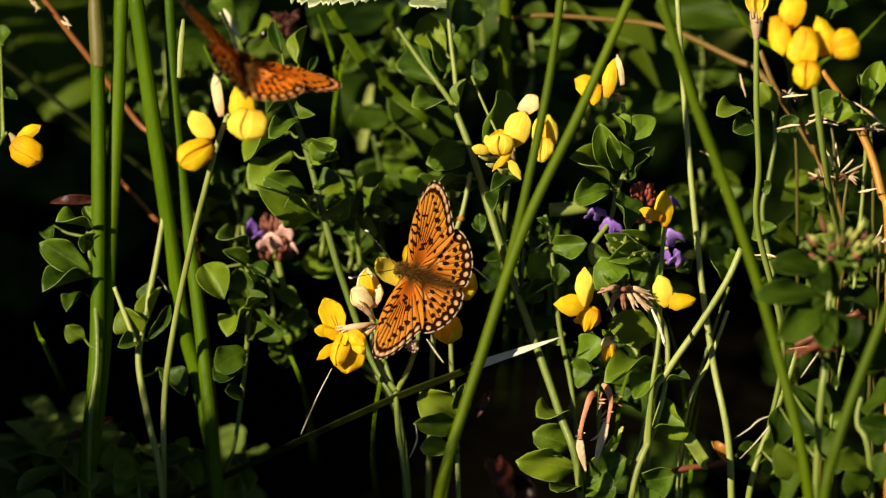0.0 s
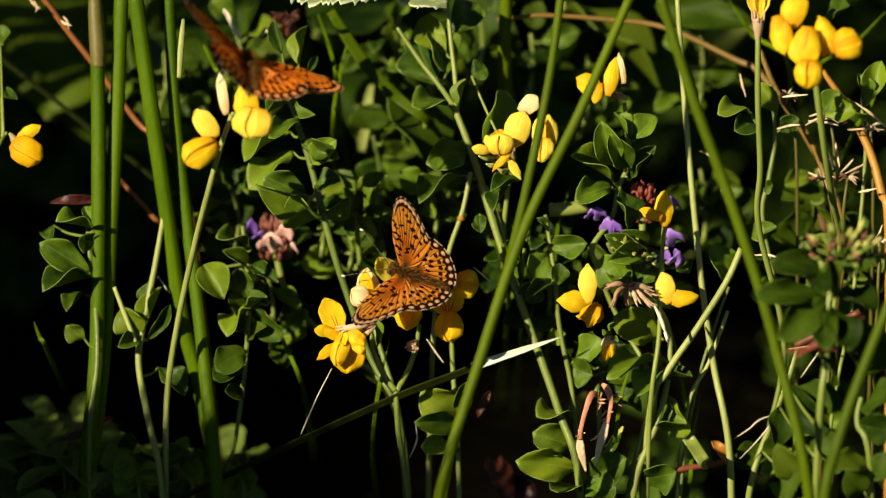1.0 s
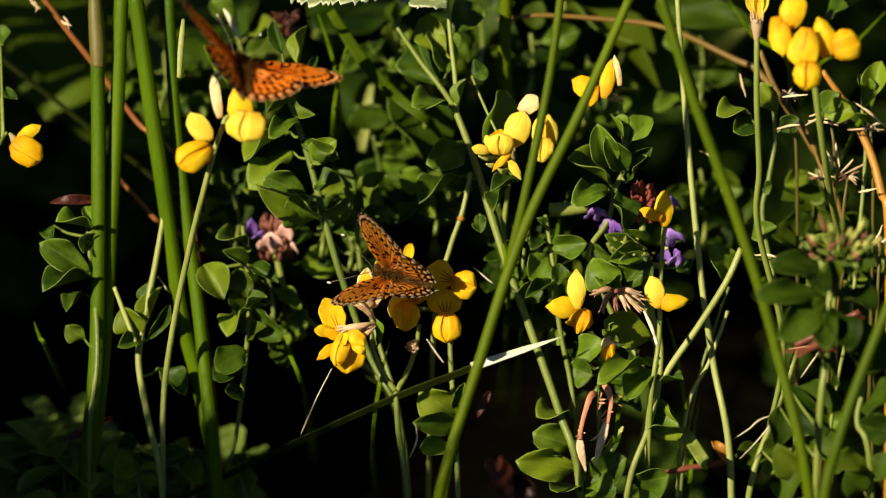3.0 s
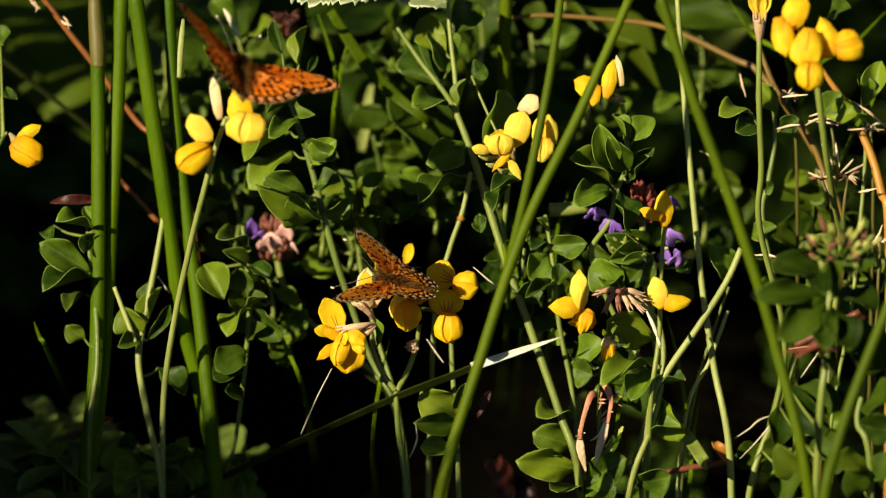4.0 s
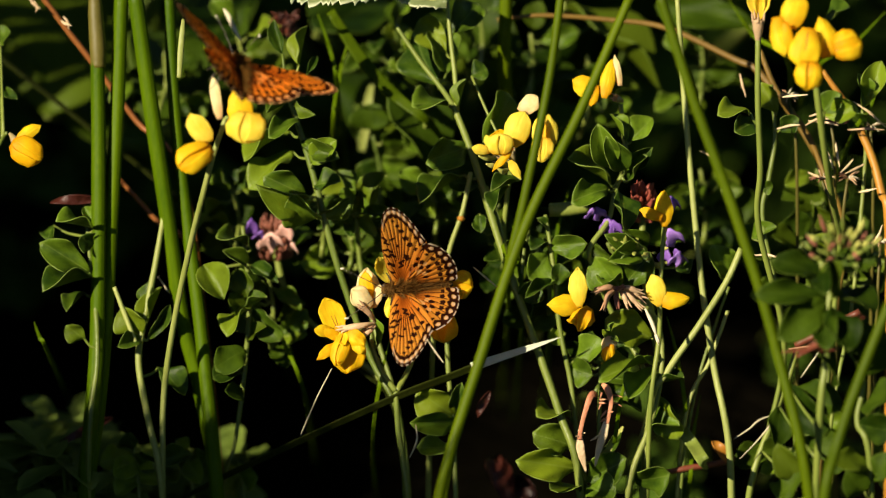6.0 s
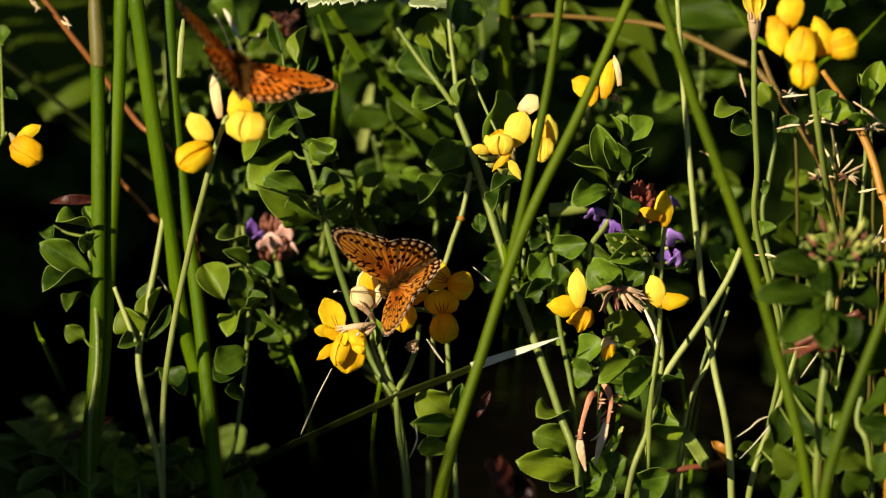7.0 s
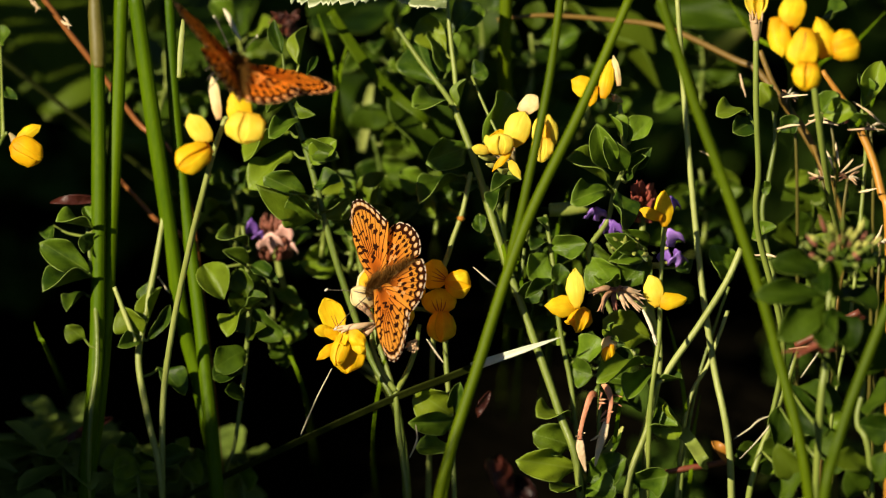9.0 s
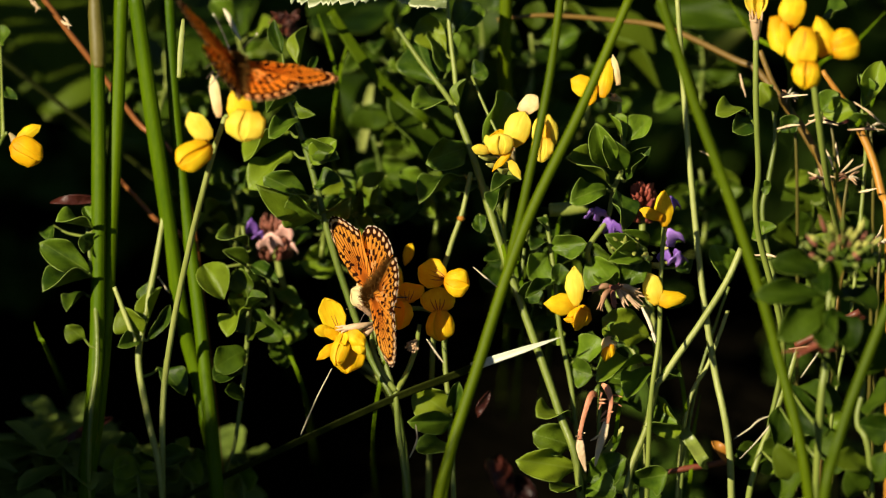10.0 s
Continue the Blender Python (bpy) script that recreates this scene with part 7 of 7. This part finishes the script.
def wing_mesh(name, edge, root, cells, marks, strokes, pale_marks, outer, side):
    """One wing, flat in x (forward) and y (outward), its scales coloured by veins, marks and the chequered margin."""
    n, m = 420, 110
    hind = name == "hindwing"
    line = np.array(curve_points([(x, y, 0) for x, y in edge], 40))[:, :2]
    line = line[np.round(np.linspace(0, len(line) - 1, n + 1)).astype(int)]
    r0 = np.array(root)
    v = np.linspace(0.0, 1.0, m + 1)[None, :, None]
    out = line - r0
    swing = np.degrees(np.arctan2(out[:, 1], out[:, 0])) % 360
    bounds = np.array(cells)
    mids = (bounds[1:] + bounds[:-1]) / 2
    on_margin = (swing > outer[0]) & (swing < outer[1])
    to_mid = np.abs(swing[:, None] - mids).min(1) * math.pi / 180 * np.hypot(*out.T)
    line = line - np.where(on_margin, 0.10 * (1 - np.clip(to_mid / 0.9, 0, 1)) * -1, 0)[:, None] * out / np.hypot(*out.T)[:, None]
    q = r0 + (line - r0)[:, None, :] * v
    x, y = q[..., 0], q[..., 1]
    far = np.hypot(x - r0[0], y - r0[1])
    rim = (np.hypot(*(line - r0).T))[:, None] - far
    ang = np.degrees(np.arctan2(y - r0[1], x - r0[0])) % 360
    ang[:, 0] = swing
    vein = np.abs(ang[..., None] - bounds).min(-1) * math.pi / 180 * far
    mid = np.abs(ang[..., None] - mids).min(-1) * math.pi / 180 * far
    vv = np.broadcast_to(v[..., 0], x.shape)

    def lay(mask, colour):
        col[mask] = colour

    def ellipse(s):
        c, sn = math.cos(radians(s[4])), math.sin(radians(s[4]))
        a, b = (x - s[0]) * c + (y - s[1]) * sn, -(x - s[0]) * sn + (y - s[1]) * c
        return (a / s[2]) ** 2 + (b / s[3]) ** 2 < 1.45 + 0.4 * np.sin(5 * np.arctan2(b, a) + s[0] * 7)

    deep, clear = np.array((0.66, 0.150, 0.010)), np.array((0.88, 0.365, 0.045))
    k = np.clip((vv - 0.12) * 1.55, 0, 1)[..., None] ** 1.2
    col = deep * (1 - k) + clear * k
    dusk = np.clip((0.40 if hind else 0.30) - vv, 0, 1) * (2.8 if hind else 2.6)
    if hind:
        dusk = np.maximum(dusk, np.clip(1.0 - (y + 0.3) / 1.7, 0, 1) * np.clip((x + 7.6) / 1.6, 0, 1) * 0.9)
    dusk = np.clip(dusk, 0, 0.93)[..., None]
    col = col * (1 - dusk) + np.array((0.050, 0.020, 0.006)) * dusk
    ink, pale = (0.038, 0.010, 0.0045), (0.84, 0.42, 0.13)
    lay((vein < 0.085) & (vv > 0.3), (0.10, 0.022, 0.005))
    for s in pale_marks:
        lay(ellipse(s), pale)
    for s in marks:
        lay(ellipse(s), ink)
    for half, *corners in strokes:
        for (ax, ay), (bx, by) in zip(corners, corners[1:]):
            t = np.clip(((x - ax) * (bx - ax) + (y - ay) * (by - ay)) / ((bx - ax) ** 2 + (by - ay) ** 2), 0, 1)
            lay(np.hypot(x - ax - t * (bx - ax), y - ay - t * (by - ay)) < 1.25 * half, ink)
    margin = np.broadcast_to(on_margin[:, None], x.shape)
    tip = np.clip((y - 15.5) / 3, 0, 1) * (0 if hind else 0.9)
    lay(margin & (rim < 2.5 + tip - 0.8 * mid), ink)
    lay(margin & ((rim - 1.12) ** 2 + (0.80 * mid) ** 2 < 0.20), pale)
    lay(margin & ((rim - 1.05) ** 2 + (0.9 * mid) ** 2 < 0.12), (0.90, 0.64, 0.40))
    lay(margin & (rim < 0.62), ink)
    lay(margin & (rim < 0.27), (0.76, 0.62, 0.45))
    lay(margin & (rim < 0.27) & (vein < 0.30), ink)
    if not hind:
        lay((~margin) & (rim < 0.30) & (swing[:, None] < 90), (0.30, 0.085, 0.016))
    z = 0.55 * np.sin(2.4 * vv) + 0.10 * vv * np.cos(np.clip(mid / np.maximum(mid + vein, 1e-6), 0, 1) * math.pi) - 0.35 * vv ** 3 * np.sin(swing / 23.0)[:, None]
    verts = np.stack([x, y * side, z], -1).reshape(-1, 3) * MM
    i, j = np.meshgrid(np.arange(n), np.arange(m), indexing="ij")
    a = (i * (m + 1) + j).ravel()
    quads = np.stack([a, a + m + 1, a + m + 2, a + 1], 1)
    if side < 0:
        quads = quads[:, ::-1]
    me = bpy.data.meshes.new(name)
    me.from_pydata(verts.tolist(), [], quads.tolist())
    at = me.attributes.new("pigment", "FLOAT_COLOR", "POINT")
    at.data.foreach_set("color", np.concatenate([col, np.ones(col.shape[:2] + (1,))], -1).astype(np.float32).ravel())
    me.shade_smooth()
    me.materials.append(WING)
    return me


WINGS = []
for side in (1, -1):
    WINGS.append((wing_mesh("forewing", FORE_EDGE, (1.2, 0.3), FORE_CELLS, FORE_SPOTS, FORE_STROKES, (), (82, 121.5), side),
                  wing_mesh("hindwing", HIND_EDGE, (0.0, 0.3), HIND_CELLS, HIND_SPOTS, (), HIND_PALE, (112, 185), side)))


def body_mesh():
    bm = bmesh.new()
    blob(bm, (1.7, 0, 0.5), (2.7, 1.55, 1.5), 16, 12, 0.15)
    tube(bm, [(0.2, 0, 0.5), (-1.5, 0, 0.5), (-3, 0, 0.5), (-4.5, 0, 0.45), (-6.0, 0, 0.35), (-7.4, 0, 0.25), (-8.5, 0, 0.15)], (1.1, 1.05, 1.12, 1.0, 0.95, 0.75, 0.3), 14, ridges=0)
    return bm


def fur_mesh():
    bm = bmesh.new()
    r = random.Random(3)
    for i in range(2600):
        if i < 1400:
            th, ph = r.uniform(0, 2 * math.pi), r.uniform(-0.35, 1.57)
            n = Vector((math.cos(th) * math.cos(ph), math.sin(th) * math.cos(ph), math.sin(ph)))
            c = Vector((1.8 + 3.0 * n.x, 1.6 * n.y, 0.6 + 1.6 * n.z))
            ln = r.uniform(0.6, 1.7)
        else:
            th = r.uniform(-0.2, 3.34)
            x = -7.8 * r.random() ** 1.3
            n = Vector((0, math.cos(th), math.sin(th)))
            c = Vector((x, 1.0 * n.y, 0.5 + 0.95 * n.z))
            ln = r.uniform(0.5, 2.0) * (1 + 0.08 * x)
        tip = c + (n + Vector((-0.8, 0, 0)) + Vector((r.uniform(-0.4, 0.4), r.uniform(-0.4, 0.4), r.uniform(0, 0.4)))) * ln
        s = n.cross(Vector((r.uniform(-1, 1), 1, 0.3))).normalized() * 0.08
        vs = [bm.verts.new(q * MM) for q in (c + s, c - s, tip)]
        bm.faces.new(vs)
    return bm


BODY, FURS = finish(body_mesh(), "body", FUR), finish(fur_mesh(), "fur", BODY_HAIR)


def butterfly(label):
    ob = thing("butterfly", (0, 0, 0), label, "butterfly", "fritillary butterflies")
    part("body", BODY, None, ob, "furry olive-brown body")
    part("fur", FURS, None, ob)
    bm = bmesh.new()
    blob(bm, (4.5, 0, 0.0), (1.0, 1.1, 1.0), 12, 8, 0.1)
    part("head", bm, FUR, ob)
    for s in (1, -1):
        bm = bmesh.new()
        blob(bm, (4.8, 0.9 * s, 0.2), (0.55, 0.4, 0.6), 10, 8)
        part("eye", bm, DARK_HORN, ob)
        bm = bmesh.new()
        tube(bm, [(5.2, 0.4 * s, 0.6), (8.2, 2.4 * s, 2.0), (12.0, 4.6 * s, 2.9)], (0.09, 0.07, 0.08), 6)
        feeler = part("antenna", bm, DARK_HORN, ob, "thin dark ringed antenna")
        bm = bmesh.new()
        blob(bm, (12.3, 4.8 * s, 2.95), (0.50, 0.24, 0.24), 10, 8)
        part("club", bm, CLUB, feeler, "pale club of the antenna")
        bm = bmesh.new()
        for k in range(9):
            p = Vector((5.2, 0.4 * s, 0.6)).lerp(Vector((8.2, 2.4 * s, 2.0)), k / 4.5) if k < 5 else Vector((8.2, 2.4 * s, 2.0)).lerp(Vector((12.0, 4.6 * s, 2.9)), (k - 4) / 5.0)
            blob(bm, p + Vector((0.25, 0.15 * s, 0.14)), (0.05, 0.095, 0.095), 6, 4)
        part("rings", bm, CLUB, feeler, "whitish rings along the antenna")
        for x, rx in ((3.2, 4.6), (1.8, 1.4), (0.6, -1.6)):
            bm = bmesh.new()
            tube(bm, [(x, 0.9 * s, -0.6), ((x + rx) / 2, 2.6 * s, -1.2), (rx, 3.4 * s, -4.2)], (0.22, 0.18, 0.1), 6)
            part("leg", bm, DARK_HORN, ob)
    wings = []
    for k, s in ((0, 1), (1, -1)):
        for me, nm, z in ((WINGS[k][0], "forewing", 1.28), (WINGS[k][1], "hindwing", 1.12)):
            w = part(nm, me, None, ob, "orange wing with black spots and white fringe")
            w.location = (0, 0.9 * s * MM, z * MM)
            wings.append((w, s, z, nm))
    return ob, wings


fly_a, wings_a = butterfly("orange fritillary butterfly with black-spotted open wings on flowers")
fly_b, wings_b = butterfly("orange-brown fritillary butterfly resting on a trefoil head")
for wing, s, z, nm in wings_b:
    tinted(wing, WING_SHADED)


# ---- what moves ----
def wing_rows(wings, flaps):
    """Key each wing's lift (degrees) about the body's length: seconds, left and right forewing, left and right hindwing."""
    for w, s, z, nm in wings:
        k = (1 if nm == "forewing" else 3) + (0 if s > 0 else 1)
        walk(w, [(row[0], pose(0, 0.9 * s * MM, z * MM, row[k] * s, 0, 0)) for row in flaps])


def sway(ob, height, rows):
    """Key a plant's lean about its root: its head, so high above the root, shifts across and down (millimetres)."""
    x, y, z = ob.location
    walk(ob, [(t, pose(x, y, z, math.degrees(dz / height / 0.42), math.degrees(dx / height), 0)) for t, dx, dz in rows])


def motions():
    # the basking butterfly: seconds, place in millimetres, turn in degrees, lift of its left and right forewing and hindwing
    track = (
        (0, -4.3, -13.4, 110.5, -56.6, -11.2, 161.8, 20, 26, 15, 20),
        (0.5, -3.5, -13.5, 110.5, -60.9, -12.9, 168.0, 21, 25, 17, 21),
        (0.8, -4.4, -13.4, 110.2, -54.5, -5.1, 157.9, 40, 40, 37, 36),
        (1, -5.8, -12.9, 110.3, -53.4, -6.6, 151.3, 44, 52, 46, 49),
        (1.2, -7.5, -12.8, 110.4, -57.9, -2.5, 146.2, 55, 53, 58, 59),
        (1.5, -8.6, -12.4, 111.2, -51.9, -1.4, 143.1, 53, 54, 61, 60),
        (2, -8.5, -12.3, 111.0, -57.9, 2.3, 140.0, 68, 63, 76, 71),
        (2.5, -8.7, -12.7, 110.6, -58.9, 3.0, 139.8, 70, 64, 77, 72),
        (3.8, -9.1, -13.0, 109.5, -64.5, -9.1, 162.4, 54, 50, 53, 50),
        (4, -8.4, -13.1, 109.4, -63.2, -0.7, 147.1, 72, 65, 77, 69),
        (4.2, -9.2, -13.1, 109.5, -66.2, -6.7, 150.3, 65, 60, 70, 63),
        (4.3, -8.3, -13.5, 108.8, -71.0, -30.2, 177.6, 36, 38, 33, 37),
        (4.5, -6.8, -13.5, 108.9, -36.7, -18.4, 162.2, 6, -13, -4, -9),
        (4.7, -8.5, -13.2, 110.0, -42.4, -5.6, 164.7, 11, -5, 2, -5),
        (5, -7.9, -13.2, 108.8, -54.5, -3.5, 159.3, 42, 50, 37, 47),
        (5.5, -7.2, -14.0, 108.6, -64.4, 6.6, 163.7, 49, 46, 42, 47),
        (5.7, -6.1, -14.6, 108.1, -64.5, -1.0, 175.8, 36, 35, 32, 39),
        (6.8, -8.1, -13.4, 109.7, -60.3, 35.0, 170.6, 53, 53, 60, 60),
        (7, -7.7, -13.5, 109.6, -59.5, 37.6, 172.7, 53, 53, 55, 60),
        (7.2, -8.1, -14.2, 108.7, -33.3, 40.7, 178.1, 7, 10, 5, -3),
        (7.4, -8.9, -13.4, 109.1, -60.7, 33.8, 169.2, 52, 52, 60, 57),
        (7.5, -8.2, -14.0, 108.9, -34.7, 37.9, 175.4, 12, 12, 10, 1),
        (7.6, -9.3, -13.7, 109.3, -50.5, 34.7, 176.5, 57, 56, 59, 63),
        (7.8, -8.2, -13.8, 110.4, -26.9, 21.8, 185.9, -1, 2, -1, -8),
        (8, -9.8, -13.9, 109.3, -29.3, 31.7, 180.6, 10, 10, 11, -5),
        (8.5, -9.0, -14.0, 109.5, -30.8, 43.5, 173.1, 18, 21, 17, 9),
        (9, -10.5, -14.0, 109.4, -35.8, 39.5, 168.2, 2, 4, 2, -8),
        (9.2, -10.7, -14.4, 107.7, -41.4, 48.6, 167.5, 7, 9, 5, 0),
        (9.3, -11.1, -14.6, 107.0, -46.6, 61.1, 158.0, 24, 23, 21, 14),
        (9.5, -11.7, -14.3, 107.7, -62.6, 61.3, 150.2, 8, -3, 4, -9),
        (9.8, -11.3, -14.5, 107.2, -45.1, 59.4, 159.0, 28, 24, 24, 18),
        (10, -12.1, -14.0, 108.1, -53.9, 61.9, 147.7, 3, 8, 7, 1),
    )
    walk(fly_a, [(t, pose(x * MM, y * MM, z * MM, rx, ry, rz)) for t, x, y, z, rx, ry, rz, *lifts in track])
    wing_rows(wings_a, [(row[0], *row[7:]) for row in track])
    sway(plant_a, 130, ((0, 0.22, 0.00), (0.5, 0.55, 0.33), (1, 0.99, -0.33), (1.5, 0.22, -0.33), (2, 0.00, -0.33), (2.5, 0.00, 0.00), (4, 0.00, 0.55), (4.5, 0.00, 0.66), (5.5, 0.00, 0.55), (7, 0.00, 0.33), (7.5, -0.11, 0.22), (8.5, -0.11, 0.55), (9, -0.11, 0.55), (10, -0.11, 0.22)))
    sway(plant_d, 140, ((0, 0.66, -0.22), (0.5, 0.66, -0.33), (1, 0.99, -0.88), (1.5, 1.21, -1.32), (2, 0.33, -0.55), (2.5, 0.00, 0.00), (4, 0.55, 0.11), (4.5, 0.33, 0.22), (5, 0.44, 0.00), (5.5, 0.33, 0.00), (7, 0.11, 0.11), (8, 0.11, 0.11), (9, 0.00, 0.11), (10, -0.11, -0.22)))
    sway(plant_f, 95, ((0, 1.54, -0.11), (0.5, 1.65, -0.33), (1, 2.09, -0.88), (1.5, 2.75, -1.32), (2, 0.55, -1.21), (2.5, 0.00, 0.00), (4, 0.66, 0.33), (4.5, 0.44, 0.00), (5, 0.66, -0.22), (5.5, 0.55, -0.22), (7, 0.33, 0.00), (8, 0.33, 0.11), (9, 0.00, 0.00), (10, -0.11, -0.44)))
    sway(plant_e, 165, ((0, 0.11, 0.11), (0.5, 1.10, 0.11), (1, 0.44, 0.00), (1.5, 0.33, 0.00), (2, 0.11, -0.33), (2.5, 0.00, 0.00), (4, 0.66, 0.33), (4.5, 0.33, 0.33), (5.5, 0.66, 0.33), (7, -0.33, 0.11), (7.5, 0.11, 0.33), (9, 0.00, 0.33), (10, 0.00, 0.11)))
    sway(plant_i, 95, ((0, 0.22, 0.22), (0.8, 0.66, 0.00), (1.2, 0.22, -0.22), (1.6, 0.66, -0.33), (2, 0.00, -0.11), (2.5, 0.00, 0.00), (4, 0.33, 0.11), (4.2, 0.00, 0.11), (4.9, -0.11, 0.22), (5.5, -0.33, 0.00), (6.8, -0.66, 0.11), (7.2, -0.22, 0.22), (8, -0.66, 0.00), (8.5, -0.77, 0.22), (9, -0.88, -0.11), (9.2, -0.44, 0.11), (9.8, -0.66, -0.11), (10, -1.10, -0.33)))
    # the resting butterfly sways with its flower head
    rest = (
        (0, -38.02, -24.12, 157.90, 11.7, 19.5),
        (0.5, -37.73, -24.26, 157.60, 9.7, 18.9),
        (1, -37.34, -23.98, 158.20, 8.7, 18.6),
        (1.5, -38.15, -23.98, 158.20, 16.7, 21.0),
        (2, -38.41, -23.98, 158.20, 19.7, 21.9),
        (2.5, -38.46, -24.12, 157.90, 19.7, 21.9),
        (4, -38.59, -24.35, 157.40, 13.7, 20.1),
        (4.5, -38.63, -24.40, 157.30, 11.7, 19.5),
        (5.5, -38.72, -24.35, 157.40, 10.7, 19.2),
        (7, -38.85, -24.26, 157.60, 12.7, 19.8),
        (7.5, -39.01, -24.21, 157.70, 13.7, 20.1),
        (8.5, -39.10, -24.35, 157.40, 11.7, 19.5),
        (9, -39.14, -24.35, 157.40, 11.7, 19.5),
        (10, -39.23, -24.21, 157.70, 17.7, 21.3),
    )
    walk(fly_b, [(t, pose(x * MM, y * MM, z * MM, 31.3, -12.0, 97.9)) for t, x, y, z, a, b in rest])
    wing_rows(wings_b, [(t, b, a, b - 4.8, a + 8) for t, x, y, z, a, b in rest])


motions()
